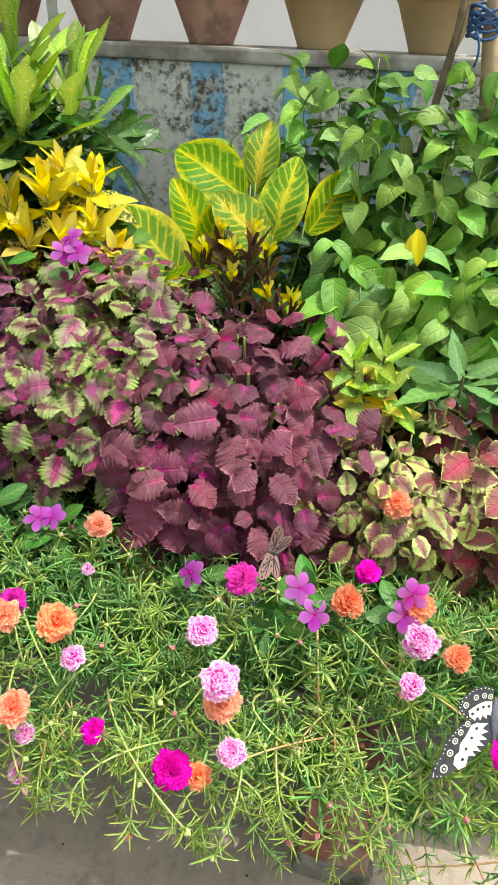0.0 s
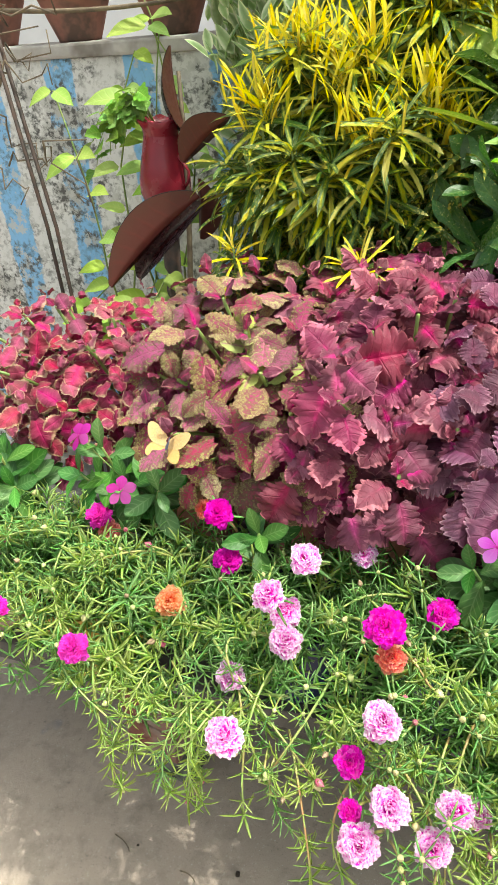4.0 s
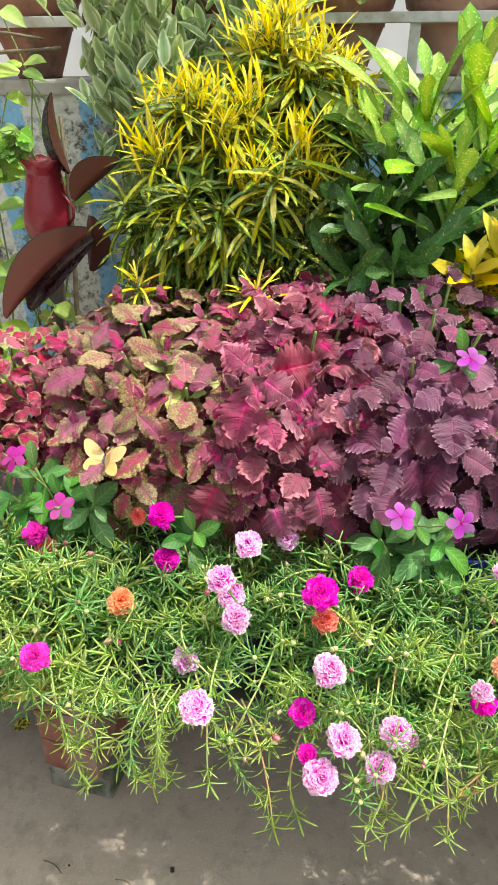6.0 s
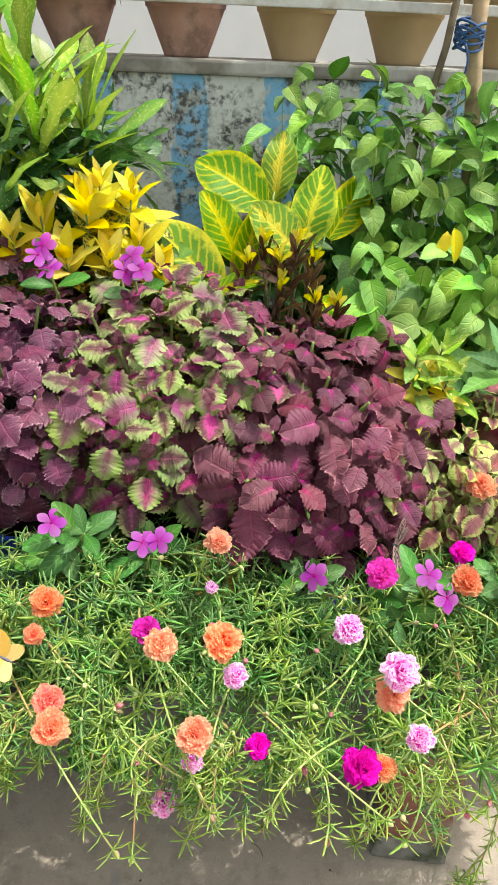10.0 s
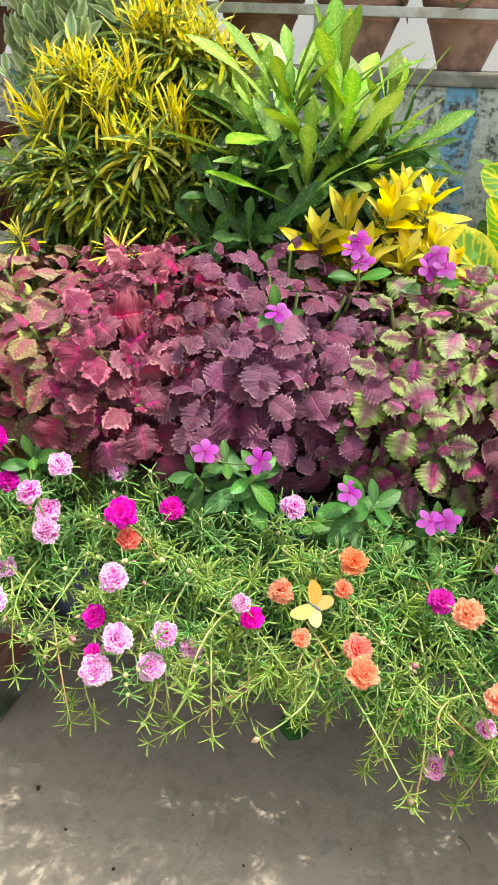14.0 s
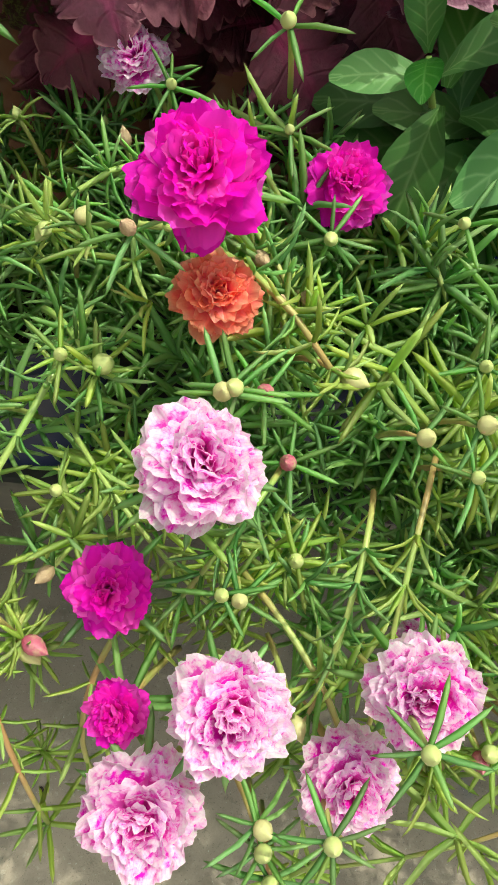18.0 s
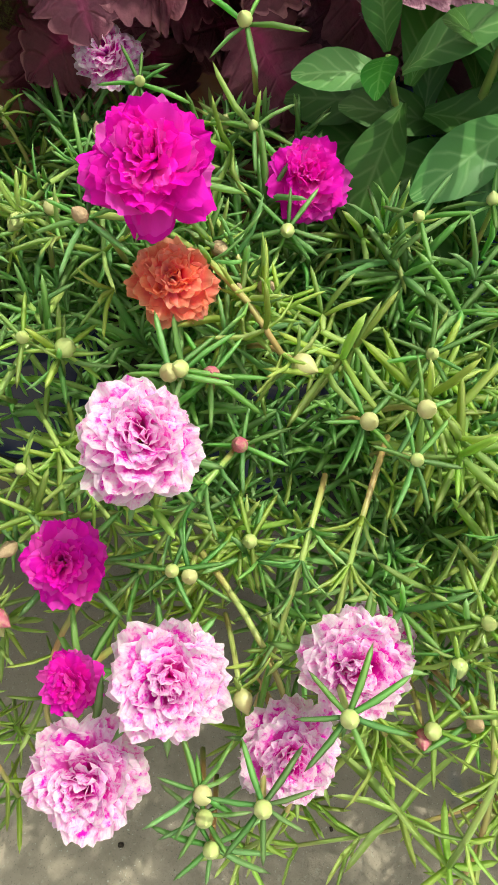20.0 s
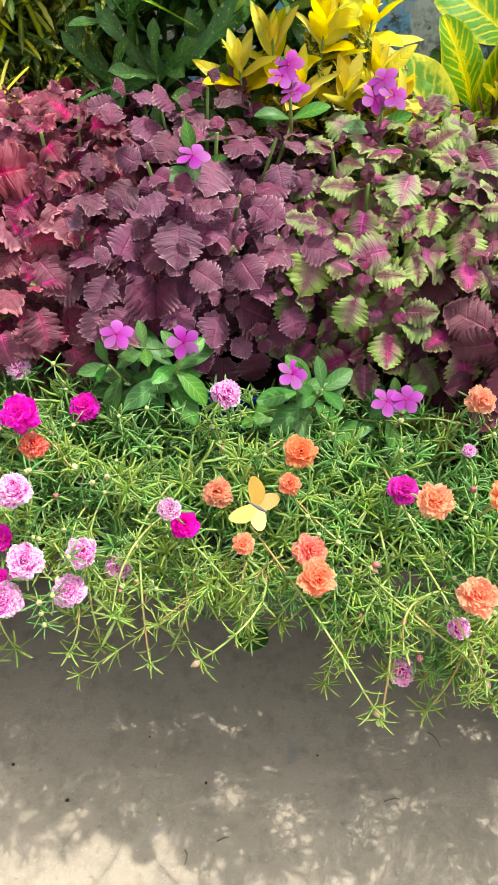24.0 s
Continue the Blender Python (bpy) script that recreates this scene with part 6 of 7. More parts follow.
def serrated_shrub():
    ob = thing("toothed_shrub", (0.3, 1.1, 0.7), "shrub with toothed lance-shaped blue-green leaves", "shrub")
    ms = leaf_set("leaf", M_SHRUB, 5, 0.115, 0.034, nl=22, nw=4, shape="lance", scallop=1, depth=0.12, droop=0.5, fold=0.2, stalk=0.008)
    tips = [(0.225, 0.96, 0.98), (0.33, 0.98, 0.98), (0.27, 1.0, 0.9), (0.42, 1.0, 0.98), (0.2, 1.02, 0.9)]
    for p in tips:
        whorl(ob, ms, Vector(p), Vector((0.0, -0.5, 0.9)), 9, 1.0, 40, 95, 0.006)
    woody(ob, (0.33, 1.12, 0.7), tips, 0.005)
    for x, y, z in ((0.19, 0.92, 0.93), (0.205, 0.93, 0.945), (0.16, 0.9, 0.9), (0.23, 0.92, 0.9)):
        part("flower_spike", join_tubes("flower_spike", [([(x, y, z - 0.06), (x + 0.002, y, z - 0.03), (x, y, z)], 0.0035, 0.0012)], M_STEM_G), ob, None, "thin green flower spike")
    sp = thing("spotted_croton", (0.13, 1.06, 0.74), "small croton with yellow leaves and green spotted ones", "shrub")
    g, s = leaf_set("leaf", M_GOLD, 3, 0.06, 0.024, nl=8, nw=4, shape="oval", droop=0.5, fold=0.3), leaf_set("leaf", M_GRN_L, 4, 0.065, 0.024, nl=8, nw=4, shape="oval", droop=0.4, fold=0.3)
    for p in ((0.06, 0.95, 0.985), (0.105, 0.97, 0.99), (0.07, 0.93, 0.945), (0.115, 0.94, 0.95)):
        whorl(sp, s, Vector(p), Vector((0, -0.4, 1)), 7, 1.1, 15, 70, 0.005)
        whorl(sp, g, Vector(p) - Vector((0, 0, 0.03)), Vector((0, -0.5, 0.9)), 5, 1.1, 50, 95, 0.008)
    woody(sp, (0.13, 1.06, 0.74), [(0.06, 0.95, 0.985), (0.105, 0.97, 0.99), (0.07, 0.93, 0.945), (0.115, 0.94, 0.95)], 0.004)


def variegated_bush():
    ob = thing("variegated_bush", (-1.2, 1.52, 0.9), "pale green and cream variegated bush against the wall", "shrub")
    arr = leaf_set("leaf", M_WHITE_V, 4, 0.075, 0.028, nl=7, nw=4, shape="oval", droop=0.3, fold=0.3)
    lines = []
    n = 0
    for i in range(22):
        x = rng.uniform(-1.34, -0.86)
        top = Vector((x, rng.uniform(1.45, 1.56), rng.uniform(1.32, 1.6) - 0.25 * max(0, -1.25 - x)))
        pts = arc((-1.15 + 0.4 * (x + 1.15), 1.52, 0.92), top, (0, 0, 0.0), 8)
        lines.append((pts, 0.005, 0.002))
        for q in range(4, 9):
            for s in range(3):
                if n > 290:
                    break
                n += 1
                d = Vector((rng.normal(0, 0.5), rng.normal(-0.25, 0.4), 0.8)).normalized()
                z_ax = Vector((rng.normal(0, 0.4), -1, 0.3))
                z_ax = (z_ax - d * z_ax.dot(d)).normalized()
                m = Matrix((d.cross(z_ax), d, z_ax)).transposed().to_4x4()
                part("leaf", arr[int(rng.integers(0, 4))], ob, Matrix.Translation(pts[q] + Vector(rng.normal(0, 0.008, 3))) @ m @ Matrix.Scale(rng.uniform(0.7, 1.0), 4))
    mats = []
    for _ in range(1500):
        pts = lines[int(rng.integers(0, len(lines)))][0]
        p = pts[int(rng.integers(3, 9))] + Vector(rng.normal(0, 0.03, 3))
        d = Vector((rng.normal(0, 0.5), rng.normal(-0.25, 0.4), 0.8)).normalized()
        mats.append(np.array(Matrix.Translation(p) @ d.to_track_quat("Y", "Z").to_matrix().to_4x4() @ Matrix.Rotation(rng.normal(0, 0.8), 4, "Y") @ Matrix.Scale(rng.uniform(0.65, 0.95), 4)))
    inner = leaf_mat("variegated_inner_leaf", [(0.0, (0.28, 0.4, 0.18)), (0.45, (0.38, 0.5, 0.27)), (0.72, (0.68, 0.72, 0.54))], 0.9, 0.0, 0.35, 60, (0.32, 0.42, 0.22), 0.3, rough=0.5, island=True, val=0.35)
    part("inner_foliage", many("inner_foliage", leaf_arrays(0.072, 0.027, 6, 2, "oval", droop=0.3, fold=0.3), mats, inner), ob, kind="stuff")
    stems(ob, "branch", lines, M_STEM_G)
    back_pot((-1.2, 1.5, 0.42), 0.12, 0.5, M_TERRA, "terracotta pot holding the variegated bush")


narrow_croton()
green_croton()
gold_croton()
veined_croton()
vine()
serrated_shrub()
variegated_bush()


# ---- pots on the ledge ----
def ledge_pots():
    jade = leaf_set("leaf", M_JADE, 5, 0.036, 0.027, nl=7, nw=4, shape="obovate", droop=0.4, fold=0.15)
    rows = [(-1.95, M_TERRA_D, "s"), (-1.72, M_TERRA_D, "s"), (-1.48, M_TERRA_D, "s"), (-1.215, M_TERRA_D, "s"), (-1.05, M_TERRA_D, "t"), (-0.79, M_TERRA, "s"), (-0.56, M_TERRA_P, "s"), (-0.325, M_TERRA_P, "s"), (-0.085, M_TAN, "g"), (0.155, M_TAN, "g"), (0.39, M_TAN, "g"), (0.63, M_TAN, "g")]
    for i, (x, mat, what) in enumerate(rows):
        tan = mat is M_TAN
        ob = thing("flower_pot", (x, 1.725, LEDGE), "tan clay pot with a crimped rim on the ledge" if tan else ("pinkish terracotta pot on the ledge" if mat is M_TERRA_P else "dark weathered terracotta pot on the ledge"), "flower pot", "pots on the ledge")
        pot_parts(ob, (x, 1.725, LEDGE), 0.108, 0.05, 0.152, mat, 0.004 if tan else 0.002)
        top = LEDGE + 0.134
        if what == "s" and x > -1.3:
            pl = thing("succulent", (x, 1.725, top), "round-leaved succulent with green and bronze leaves in a pot", "succulent", "succulents on the ledge")
            lines, tips = [], []
            for _ in range(26):
                t = Vector((x + rng.normal(0, 0.065), 1.725 + rng.normal(-0.03, 0.05), top + rng.uniform(0.015, 0.2)))
                lines.append((arc((x + rng.normal(0, 0.02), 1.725, top), t, (0, 0, 0.0), 4), 0.005, 0.003))
                for _ in range(6):
                    d = Vector(rng.normal(0, 1, 3) + np.array((0, -0.4, 0.4))).normalized()
                    m = d.to_track_quat("Y", "Z").to_matrix().to_4x4()
                    part("leaf", jade[int(rng.integers(0, 5))], pl, Matrix.Translation(t + Vector(rng.normal(0, 0.018, 3))) @ m @ Matrix.Scale(rng.uniform(1.2, 1.85), 4))
            stems(pl, "stem", lines[:8], M_WOODY)
        elif what == "t":
            pl = thing("small_tree", (x, 1.725, top), "little trained tree with a dark trunk and tiny leaves", "bonsai")
            lines, mats = [(arc((x, 1.725, top), (x + 0.012, 1.72, top + 0.3), (0.012, 0, 0), 6), 0.011, 0.005)], []
            for k in range(9):
                a = Vector((x + 0.01, 1.722, top + 0.07 + 0.026 * k))
                e = a + Vector(((-1) ** k * rng.uniform(0.05, 0.09), rng.normal(-0.02, 0.03), rng.uniform(-0.01, 0.03)))
                lines.append((arc(a, e, (0, 0, 0.01), 4), 0.004, 0.0015))
                for _ in range(55):
                    q = a.lerp(e, rng.uniform(0.4, 1.1)) + Vector(rng.normal(0, 0.016, 3))
                    d = Vector(rng.normal(0, 1, 3) + np.array((0, -0.3, 0.4))).normalized()
                    mats.append(np.array(Matrix.Translation(q) @ d.to_track_quat("Y", "Z").to_matrix().to_4x4() @ Matrix.Scale(rng.uniform(0.7, 1.2), 4)))
            part("trunk", join_tubes("trunk", lines[:1], M_WOODY), pl)
            stems(pl, "branch", lines[1:], M_WOODY)
            # the crown borrows the shade-darkened filler green
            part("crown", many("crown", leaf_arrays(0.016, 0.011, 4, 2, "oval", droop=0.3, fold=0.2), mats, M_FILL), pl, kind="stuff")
        elif what == "g":
            pl = thing("grassy_plant", (x, 1.725, top), "tuft of narrow grassy leaves in a clay pot", "potted plant", "tufts on the ledge")
            gl = leaf_set("leaf", M_SHRUB, 3, 0.1, 0.008, nl=7, nw=2, shape="strap", droop=0.9, fold=0.3)
            for _ in range(14):
                d = Vector((rng.normal(0, 0.4), rng.normal(0, 0.3), 1)).normalized()
                part("leaf", gl[int(rng.integers(0, 3))], pl, Matrix.Translation((x + rng.normal(0, 0.03), 1.725 + rng.normal(0, 0.02), top)) @ d.to_track_quat("Y", "Z").to_matrix().to_4x4() @ Matrix.Scale(rng.uniform(0.6, 1.2), 4))


ledge_pots()


# ---- stand under the plants ----
def pillar(x, y, label):
    ob = thing("pillar", (x, y, 0.0), label, "pillar", "pillars under the bench")
    part("concrete_block", block("concrete_block", (0.15, 0.2, 0.075), M_CONC, 0.012, 0.006, 3), ob, pose(x, y, 0.0, 0, 0, -10))
    z = 0.074
    for k in range(3):
        part("brick", block("brick", (0.13, 0.2, 0.09), M_BRICK, 0.006, 0.003, 2, k), ob, pose(x + rng.normal(0, 0.004), y, z, 0, 0, -10 + rng.normal(0, 2)))
        z += 0.096
    return z


for px, py in ((0.125, 0.785), (-1.3, 0.95), (-0.5, 1.35), (0.6, 1.3), (-1.75, 1.35)):
    pillar(px, py, "short pillar of red bricks on a mossy concrete block")
slab = new("bench_slab", block("bench_slab", (2.7, 0.72, 0.05), M_CONC_SHADE, 0.006, 0.002, 2))
slab.location = (-0.55, 1.15, 0.365)
tagged(slab, "rough concrete slab coloured shade-dark, carrying the rows of pots", "bench")
for x, mat in ((-1.6, M_TERRA), (-1.37, M_YELLOW), (-1.0, M_NAVY), (-0.78, M_NAVY), (0.2, M_TERRA), (0.4, M_TERRA)):
    at = (x, 0.85 if mat is M_YELLOW else 0.865, 0.416)
    ob = thing("flower_pot", at, {M_TERRA: "terracotta pot hidden under trailing moss roses", M_NAVY: "navy plastic pot hidden under trailing moss roses"}.get(mat, "yellow plastic pot showing below trailing moss roses"), "flower pot", "pots of the front row")
    pot_parts(ob, at, 0.115 if mat is M_YELLOW else 0.085, 0.095 if mat is M_YELLOW else 0.06, 0.17, mat)


# ---- pole and rope, rods, rubber plant, vase ----
def pole():
    ob = thing("wooden_pole", (0.3, 1.47, 0.0), "peeled wooden pole tied with blue rope", "pole")
    part("shaft", join_tubes("shaft", [([(0.3, 1.47, 0.0), (0.29, 1.47, 0.6), (0.272, 1.47, 1.15), (0.23, 1.46, 1.4), (0.2, 1.46, 1.9)], 0.019, 0.015)], M_BAMBOO), ob)
    part("stake", join_tubes("stake", [([(0.1, 1.5, 0.95), (0.14, 1.47, 1.2), (0.17, 1.45, 1.4), (0.19, 1.44, 1.7)], 0.008, 0.007)], M_WOODY), ob, None, "thin leaning stake")
    loops = []
    for k in range(7):
        z = 1.408 + 0.004 * k
        loops.append(([(0.214 + 0.027 * math.cos(a), 1.457 + 0.024 * math.sin(a), z + 0.016 * math.sin(a + 2.1 * k)) for a in np.linspace(0, 2 * math.pi, 16)], 0.0028, 0.0028))
    loops.append((arc((0.2, 1.432, 1.405), (0.205, 1.428, 1.35), (0.006, -0.004, 0), 5), 0.0025, 0.002))
    part("rope", join_tubes("rope", loops, M_ROPE), ob, None, "blue rope wound round the pole")


pole()


def rubber_plant():
    ob = thing("rubber_plant", (-1.36, 1.36, 0.7), "rubber plant with large dark burgundy leaves", "potted plant")
    v, f, u = leaf_arrays(0.17, 0.105, 14, 8, "ellipse", droop=0.35, fold=0.55)
    top = mesh("leaf", v, f, M_FICUS, u)
    low = mesh("underside", v - np.array((0, 0, 0.0016)), f, M_FICUS_R, u)
    # base, tip, way the upper side looks, width
    rows = [((-1.315, 1.372, 1.15), (-1.365, 1.38, 1.285), (-0.85, -0.35, 0.3), 1.15), ((-1.28, 1.27, 1.12), (-1.19, 1.25, 1.215), (-0.3, 0.7, 0.9), 0.8), ((-1.254, 1.266, 1.066), (-1.435, 1.215, 0.93), (-0.5, 0.75, 0.6), 0.62),
            ((-1.25, 1.272, 1.05), (-1.405, 1.24, 0.915), (0.3, -0.7, 0.9), 0.6), ((-1.27, 1.3, 0.98), (-1.24, 1.28, 1.1), (0.5, 1, 0.2), 0.8)]
    for a, b, face, w in rows:
        blade(ob, [top], a, b, face, 0.17, wide=w)
        blade(ob, [low], a, b, face, 0.17, "underside", wide=w)
    part("stem", join_tubes("stem", [(arc((-1.34, 1.36, 0.7), (-1.33, 1.39, 1.25), (0.01, 0, 0), 7), 0.007, 0.004)], M_WOODY), ob)
    back_pot((-1.35, 1.36, 0.42), 0.12, 0.3, M_TERRA_D, "dark terracotta pot holding the rubber plant")
    v = thing("vase", (-1.375, 1.39, 0.42), "glossy dark red vase with a flared lip on a rod stand", "vase")
    prof = [(0.002, 1.01), (0.028, 1.01), (0.043, 1.02), (0.05, 1.042), (0.05, 1.066), (0.045, 1.094), (0.038, 1.122), (0.034, 1.145)]
    part("body", lathe("body", prof, M_REDVASE), v, pose(-1.375, 1.39, 0))
    part("lip", lathe("lip", [(0.033, 1.143), (0.036, 1.158), (0.041, 1.17), (0.039, 1.172), (0.033, 1.158), (0.03, 1.143)], M_REDVASE, 32, 0.004, 7, 1.165), v, pose(-1.375, 1.39, 0))
    part("stand", join_tubes("stand", [([(-1.375, 1.39, 0.42), (-1.375, 1.39, 0.7), (-1.375, 1.39, 1.011)], 0.012, 0.02)], M_ROD), v)
    part("handle", join_tubes("handle", [([(-1.375 + 0.044, 1.375, 1.05), (-1.375 + 0.058, 1.37, 1.065), (-1.375 + 0.06, 1.37, 1.085), (-1.375 + 0.044, 1.373, 1.105), (-1.375 + 0.027, 1.382, 1.115)], 0.003, 0.003)], M_REDVASE), v)


rubber_plant()


def ivy():
    """Small ivy that grows from the vase and hangs over its lip."""
    ob = thing("ivy", (-1.375, 1.39, 1.15), "small green ivy trailing out of the red vase", "vine")
    ms = leaf_set("leaf", M_VINE, 4, 0.032, 0.03, nl=8, nw=4, shape="pointed", scallop=1, depth=0.2, droop=0.5, fold=0.2, stalk=0.006)
    lines = []
    for k in range(9):
        e = (-1.4 - 0.012 * k + rng.normal(0, 0.012), 1.375 - 0.02 * rng.random(), 1.19 - 0.012 * k + rng.normal(0, 0.02))
        pts = arc((-1.378, 1.39, 1.15), e, (-0.02, -0.01, 0.05), 6)
        lines.append((pts, 0.0012, 0.0008))
        for q in (2, 3, 4, 5, 6):
            leaf_on(ob, ms, pts[q], 1 if q % 2 else -1, rng.uniform(0.8, 1.2), 0.2)
    stems(ob, "stem", lines, M_STEM_G)


ivy()


def rods():
    ob = thing("wire_support", (-1.62, 1.25, 0.0), "thin rusty rods wound with dry tendrils", "plant support")
    rows = [[(-1.52, 1.22, 0.6), (-1.56, 1.24, 1.0), (-1.64, 1.26, 1.5)], [(-1.49, 1.2, 0.6), (-1.54, 1.24, 1.0), (-1.66, 1.3, 1.5)]]
    for r in rows:
        part("rod", join_tubes("rod", [([(r[0][0], r[0][1], 0.0)] + r, 0.004, 0.004)], M_ROD), ob)
    lines = []
    for i in range(12):
        a = Vector((-1.62 + rng.normal(0, 0.06), 1.26, rng.uniform(1.05, 1.36)))
        pts = [a]
        for k in range(9):
            pts.append(pts[-1] + Vector((rng.normal(0.01, 0.025), rng.normal(0, 0.008), rng.normal(0.0, 0.022))))
        lines.append((pts, 0.002, 0.0012))
    lines.append((arc((-1.85, 1.45, 1.36), (-1.35, 1.5, 1.36), (0, 0, -0.015), 8), 0.005, 0.004))
    lines.append((arc((-1.85, 1.45, 1.39), (-1.38, 1.48, 1.375), (0, 0, 0.01), 8), 0.004, 0.003))
    for line in lines:
        part("tendril", join_tubes("tendril", [line], M_WOODY), ob)
    cl = thing("creeper", (-1.5, 1.45, 0.5), "lime green creeper with oval leaves by the wall", "vine")
    ms = leaf_set("leaf", M_CREEPER, 4, 0.078, 0.042, nl=10, nw=4, shape="pointed", droop=0.5, fold=0.2, stalk=0.006)
    lines = []
    for foot, tip in (((-1.48, 1.48, 0.6), (-1.451, 1.45, 1.22)), ((-1.5, 1.5, 0.7), (-1.409, 1.5, 1.35)), ((-1.5, 1.4, 0.5), (-1.47, 1.3, 0.86)), ((-1.42, 1.4, 0.5), (-1.43, 1.3, 0.84)), ((-1.52, 1.5, 0.6), (-1.48, 1.5, 1.3)), ((-1.45, 1.45, 0.5), (-1.42, 1.42, 0.95)), ((-1.5, 1.5, 0.5), (-1.43, 1.52, 1.32)), ((-1.55, 1.45, 0.5), (-1.56, 1.3, 1.2)), ((-1.4, 1.4, 0.5), (-1.38, 1.33, 0.9)), ((-1.5, 1.5, 0.6), (-1.5, 1.52, 1.4))):
        pts = [q + Vector(rng.normal(0, 0.014, 3)) for q in arc(foot, tip, (rng.normal(0, 0.05), -0.02, 0), 9)]
        lines.append((pts, 0.003, 0.0015))
        for q in range(4, 10):
            for s in (-1, 1):
                if rng.random() < 0.3:
                    continue
                d = Vector((s * 0.8, -0.5 + rng.normal(0, 0.2), rng.normal(0.05, 0.25))).normalized()
                z_ax = Vector((0, -0.6, 0.8))
                z_ax = (z_ax - d * z_ax.dot(d)).normalized()
                part("leaf", ms[int(rng.integers(0, 4))], cl, Matrix.Translation(pts[q]) @ Matrix((d.cross(z_ax), d, z_ax)).transposed().to_4x4() @ Matrix.Scale(rng.uniform(0.65, 1.05), 4))
    stems(cl, "stem", lines, M_STEM_G)


rods()


# ---- paper butterflies on wires ----
def wing(name, pts, mat, thick=0.0006):
    """A flat paper wing from an outline, with a little thickness."""
    bm = bmesh.new()
    lo = [bm.verts.new((x, y, 0)) for x, y in pts]
    hi = [bm.verts.new((x, y, thick)) for x, y in pts]
    bm.faces.new(list(reversed(lo))), bm.faces.new(hi)
    for i in range(len(pts)):
        j = (i + 1) % len(pts)
        bm.faces.new((lo[i], lo[j], hi[j], hi[i]))
    me = bpy.data.meshes.new(name)
    bm.to_mesh(me)
    bm.free()
    me.materials.append(mat)
    return me


def oval_pts(cx, cy, rx, ry, a, n=18, egg=0.0):
    out = []
    for k in range(n):
        t = 2 * math.pi * k / n
        x, y = rx * math.cos(t) * (1 + egg * math.sin(t)), ry * math.sin(t)
        out.append((cx + x * math.cos(a) - y * math.sin(a), cy + x * math.sin(a) + y * math.cos(a)))
    return out


def ornament(at, m, size, fore, hind, body, label, marks=None):
    ob = thing("butterfly_ornament", at, label, "garden ornament", "paper butterflies")
    b = Matrix.Translation(at) @ m @ Matrix.Scale(size, 4)
    part("body", ball("body", body, 0.05, 0.55, 8, 8), ob, b @ Matrix.Rotation(radians(-90), 4, "X") @ Matrix.Translation((0, 0, -0.25)))
    for s in (-1, 1):
        tilt = Matrix.Rotation(radians(-18 * s), 4, "Y")
        part("fore_wing", wing("fore_wing", [(s * x, y) for x, y in oval_pts(0.33, 0.2, 0.36, 0.2, 0.6, egg=0.3)], fore, 0.012), ob, b @ tilt)
        part("hind_wing", wing("hind_wing", [(s * x, y) for x, y in oval_pts(0.26, -0.15, 0.27, 0.19, -0.5, egg=-0.2)], hind, 0.012), ob, b @ Matrix.Translation((0, 0, -0.014)) @ tilt)
        if marks:
            for k in range(7):
                q = oval_pts(0.33, 0.2, 0.27, 0.13, 0.6)[k * 2]
                part("spot", wing("spot", [(s * x, y) for x, y in oval_pts(q[0], q[1], 0.03, 0.022, 0.6, 10)], marks, 0.008), ob, b @ Matrix.Translation((0, 0, 0.012)) @ tilt)
            for cx, cy, a, h in ((0.3, 0.15, 0.35, 0.012), (0.3, 0.2, 0.65, 0.012), (0.26, 0.25, 0.95, 0.012), (0.27, -0.08, -0.2, -0.002), (0.25, -0.15, -0.5, -0.002), (0.2, -0.19, -0.8, -0.002)):
                part("stripe", wing("stripe", [(s * x, y) for x, y in oval_pts(cx, cy, 0.24, 0.011, a, 10)], marks, 0.008), ob, b @ Matrix.Translation((0, 0, h)) @ tilt)
    part("wire", join_tubes("wire", [([Vector(at) + (m @ Vector((0, 0, -0.002))), Vector(at) + Vector((0.01, 0.04, -0.06)), Vector(at) + Vector((0.01, 0.1, -0.14))], 0.0008, 0.0008)], M_ROD), ob)


def mm(*pts):
    return [(x / 1000, y / 1000) for x, y in pts]


# wing outlines of the large butterfly, in millimetres from its body
FORE = mm((3, 14), (4, 28), (16, 41), (33, 58), (55, 74), (75, 86), (87, 88), (87, 83), (82, 69), (74, 54), (71, 41), (61, 27), (54, 17), (45, 10), (35, 3), (7, -3))
HIND = mm((4, -41), (16, -42), (30, -38), (41, -30), (52, -17), (55, -8), (48, 1), (37, 7), (24, 7), (4, -3))
FORE_PATCH = mm((10, 6), (27, 8), (35, 12), (38, 20), (42, 28), (49, 38), (49, 48), (55, 54), (56, 65), (48, 71), (38, 65), (36, 52), (25, 50), (31, 44), (18, 44), (26, 37), (13, 36), (22, 30), (10, 27), (20, 22), (9, 17), (18, 14))
HIND_PATCH = mm((6, -23), (16, -22), (24, -18), (34, -11), (40, -6), (38, 1), (30, 5), (26, -1), (22, 4), (19, -3), (13, 1), (13, -5), (6, -4))


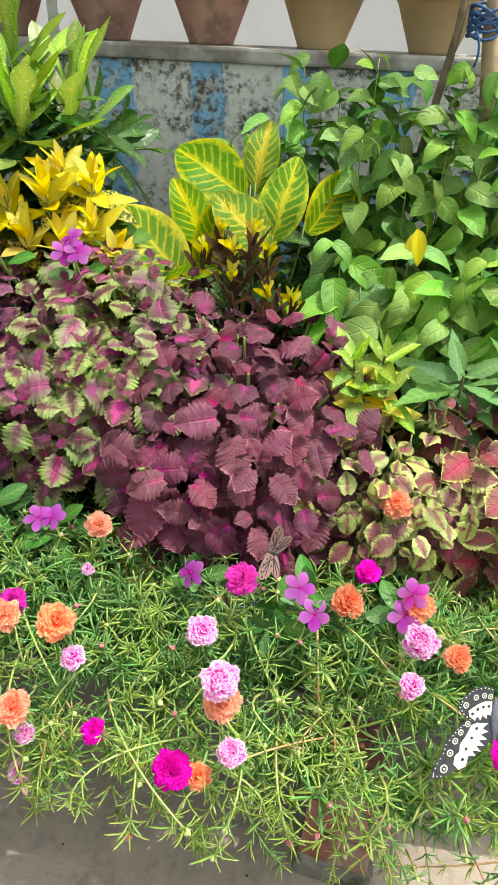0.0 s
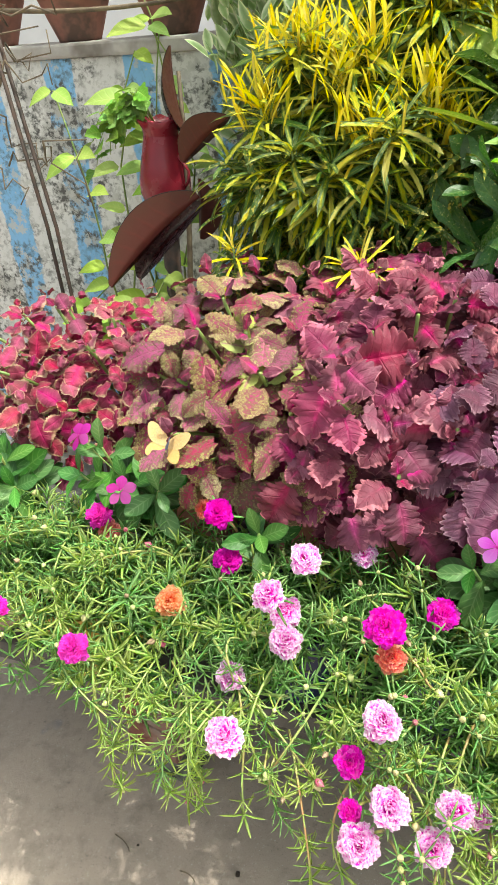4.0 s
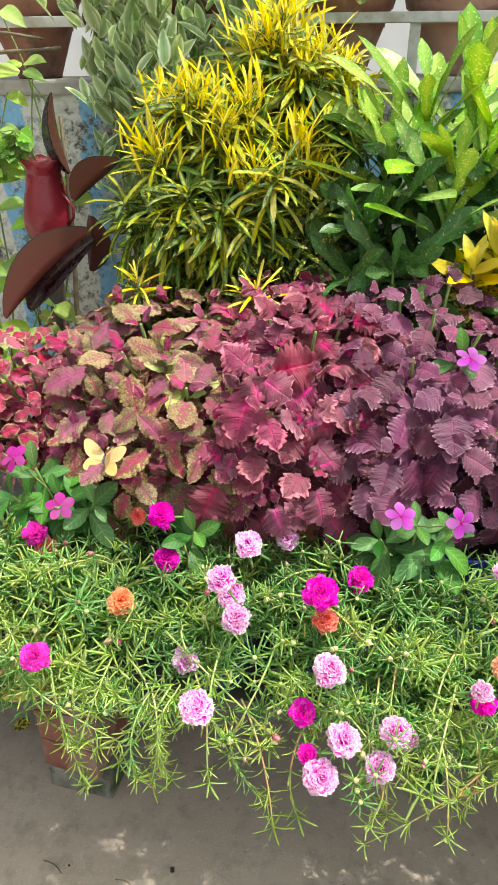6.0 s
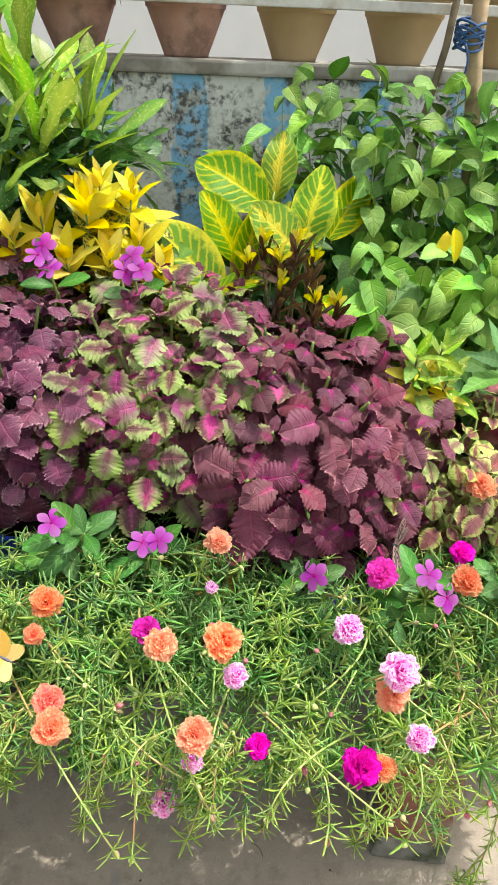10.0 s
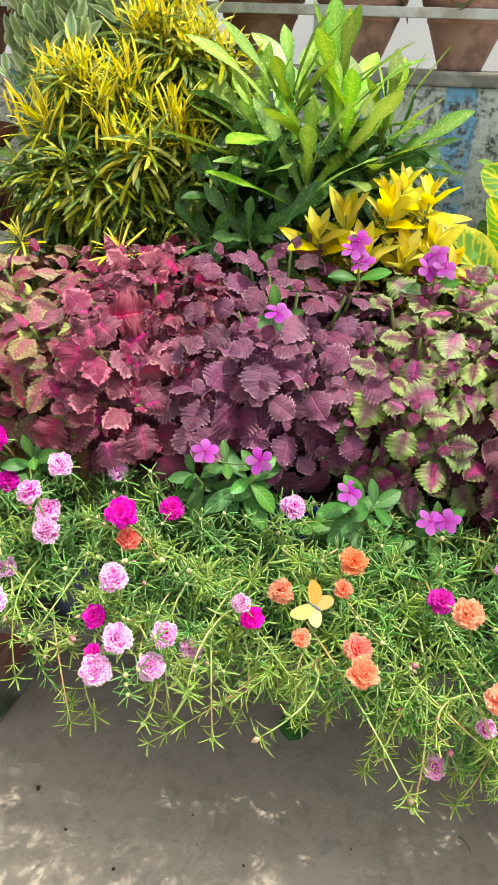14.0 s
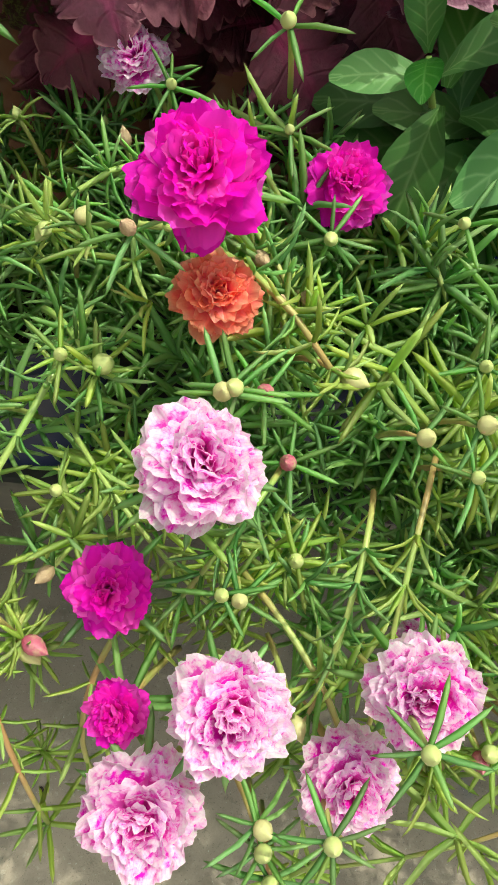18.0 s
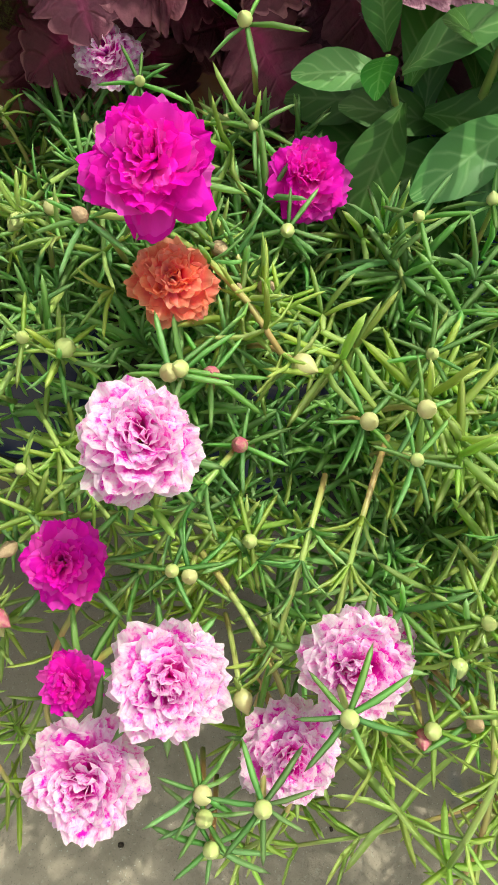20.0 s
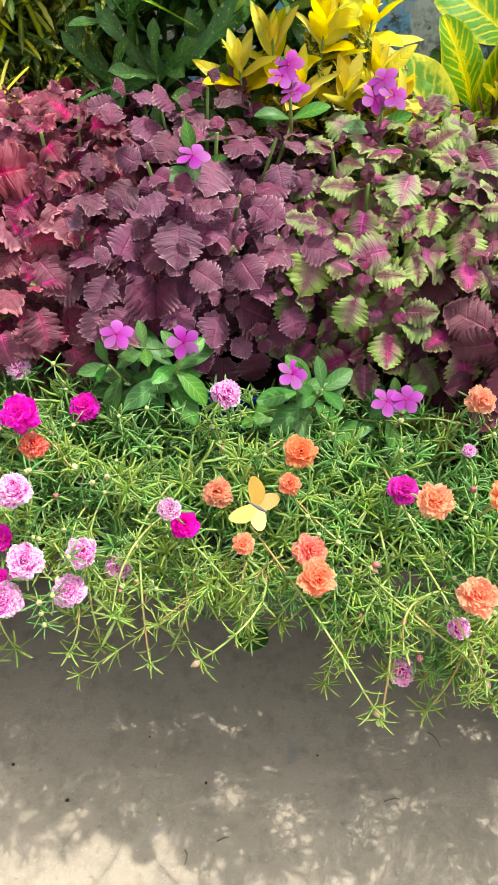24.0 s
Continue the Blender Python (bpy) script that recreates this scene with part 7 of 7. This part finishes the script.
def big_butterfly(at, m):
    """Large black and cream butterfly, head down: long fore wings, round hind wings, rows of ringed spots."""
    ob = thing("butterfly_ornament", at, "black paper butterfly ornament with cream markings", "garden ornament", "paper butterflies")
    b = Matrix.Translation(at) @ m @ Matrix.Scale(0.82, 4)
    part("body", ball("body", M_WING_B, 0.0085, 0.066, 10, 9), ob, b @ Matrix.Rotation(radians(-90), 4, "X") @ Matrix.Translation((0, 0, -0.03)))
    for s in (-1, 1):
        tilt = Matrix.Rotation(radians(-12 * s), 4, "Y")

        def plate(name, pts, mat, h):
            return part(name, wing(name, [(s * x, y) for x, y in pts][:: s], mat, 0.0008), ob, b @ tilt @ Matrix.Translation((0, 0, h)))

        plate("fore_wing", FORE, M_WING_K, 0.0)
        plate("hind_wing", HIND, M_WING_K, -0.0012)
        plate("patch", FORE_PATCH, M_WING_W, 0.001)
        plate("patch", HIND_PATCH, M_WING_W, 0.0002)
        # eyed spots in the dark border, small dark eyes in the pale patch, fine dots along the rim
        for x, y, r, h in ((40, 11, 4.3, 1.0), (49, 23, 4.3, 1.0), (56, 35, 4.6, 1.0), (62, 51, 5.0, 1.0), (69, 72, 6.0, 1.0), (44, -13, 4.6, 0.2), (30, -25, 4.2, 0.2), (18, -29, 4.0, 0.2), (9, -29, 4.0, 0.2)):
            for q, (f, mat) in enumerate(((1.0, M_WING_W), (0.66, M_WING_K), (0.3, M_WING_W))):
                plate("spot", oval_pts(x / 1000, y / 1000, 0.001 * r * f, 0.00085 * r * f, 0.9, 12), mat, 0.001 * (h + 0.3 * q))
        for x, y, h in ((27, 15, 2.0), (33, 28, 2.0), (40, 43, 2.0), (44, 57, 2.0), (34, -3, 1.2), (27, -10, 1.2), (19, -14, 1.2), (11, -16, 1.2)):
            plate("spot", oval_pts(x / 1000, y / 1000, 0.0022, 0.0018, 0.9, 10), M_WING_K, 0.001 * h)
        for edge, lo, hi, h in ((FORE, 5, 14, 0.001), (HIND, 0, 8, 0.0002)):
            mid = (sum(p[0] for p in edge) / len(edge), sum(p[1] for p in edge) / len(edge))
            dots = [(a[0] + (b2[0] - a[0]) * f, a[1] + (b2[1] - a[1]) * f) for a, b2 in zip(edge[lo:hi], edge[lo + 1:hi + 1]) for f in (0.0, 0.5)]
            for x, y in dots:
                plate("dot", oval_pts(x + (mid[0] - x) * 0.1, y + (mid[1] - y) * 0.1, 0.0009, 0.0009, 0, 6), M_WING_W, h)
    part("wire", join_tubes("wire", [([Vector(at) + Vector((0, 0, -0.004)), Vector(at) + Vector((0.01, 0.04, -0.06)), Vector(at) + Vector((0.01, 0.1, -0.14))], 0.001, 0.001)], M_ROD), ob)


ornament((-0.514, 0.571, 0.724), pose(0, 0, 0, 45) @ pose(0, 0, 0, 0, 0, 65), 0.049, M_WING_G, M_WING_Y, M_WING_B, "yellow paper butterfly ornament on a wire among flowers")
ornament((-1.119, 0.785, 0.868), pose(0, 0, 0, 50) @ pose(0, 0, 0, 0, 0, -8), 0.052, M_WING_E, M_WING_Y, M_WING_B, "yellow paper butterfly ornament before mottled coleus")
big_butterfly((0.26, 0.53, 0.757), pose(0, 0, 0, 45) @ pose(0, 0, 0, 0, 0, 180))
ornament((-0.018, 0.675, 0.825), pose(0, 0, 0, 50) @ pose(0, 0, 0, 0, 0, 78) @ pose(0, 0, 0, 58), 0.06, M_WING_P, M_WING_P, M_WING_K, "pale pink striped paper butterfly ornament", M_WING_K)


# ---- small things on the floor ----
def fallen_leaf(at, spin, size, mat, label):
    me = leaf_set("fallen_leaf", mat, 1, size, size * 0.8, nl=10, nw=6, shape="oval", droop=0.3, fold=0.12)[0]
    ob = new("fallen_leaf", me)
    ob.matrix_world = pose(at[0], at[1], 0.012, 4, 0, spin)
    tagged(ob, label, "leaf")


fallen_leaf((-1.49, 1.02, 0), 120, 0.045, M_GOLD_S, "small dry yellow-brown leaf on the floor by the pillar")
fallen_leaf((-0.565, 0.9, 0), -10, 0.1, M_VINCA, "dark green round leaf lying on the floor")


def twig(a, b, r, label):
    ob = new("twig", join_tubes("twig", [(arc(a, b, (0.004, 0.003, 0.001), 5), r, r * 0.6)], M_WOODY))
    tagged(ob, label, "twig", "litter on the floor")


for a, b in (((-0.655, 0.498, 0.0015), (-0.652, 0.475, 0.0015)), ((-0.6, 0.515, 0.0015), (-0.58, 0.522, 0.0015)), ((-1.354, 0.706, 0.0015), (-1.311, 0.684, 0.0015)), ((-1.2, 0.68, 0.0015), (-1.165, 0.67, 0.0015)), ((-0.2, 0.74, 0.0015), (-0.18, 0.71, 0.0015)), ((0.02, 0.86, 0.0015), (0.03, 0.84, 0.0015)), ((-0.3, 0.6, 0.0015), (-0.27, 0.605, 0.0015))):
    twig(a, b, 0.0013, "tiny dry twig on the concrete floor")
for x, y, s in ((-0.63, 0.615, 0.006), (-1.0, 0.63, 0.007), (-0.88, 0.57, 0.008), (-0.42, 0.68, 0.005), (-0.05, 0.68, 0.005), (-1.09, 0.706, 0.012), (-0.75, 0.7, 0.005), (-1.3, 0.7, 0.006)):
    ob = new("pebble", block("pebble", (s * 0.9, s * 0.7, s * 0.4), M_SOIL, s * 0.2, s * 0.12, 1))
    ob.matrix_world = pose(x, y, 0, 0, 0, 400 * x)
    tagged(ob, "small dark crumb of soil on the floor", "pebble", "litter on the floor")
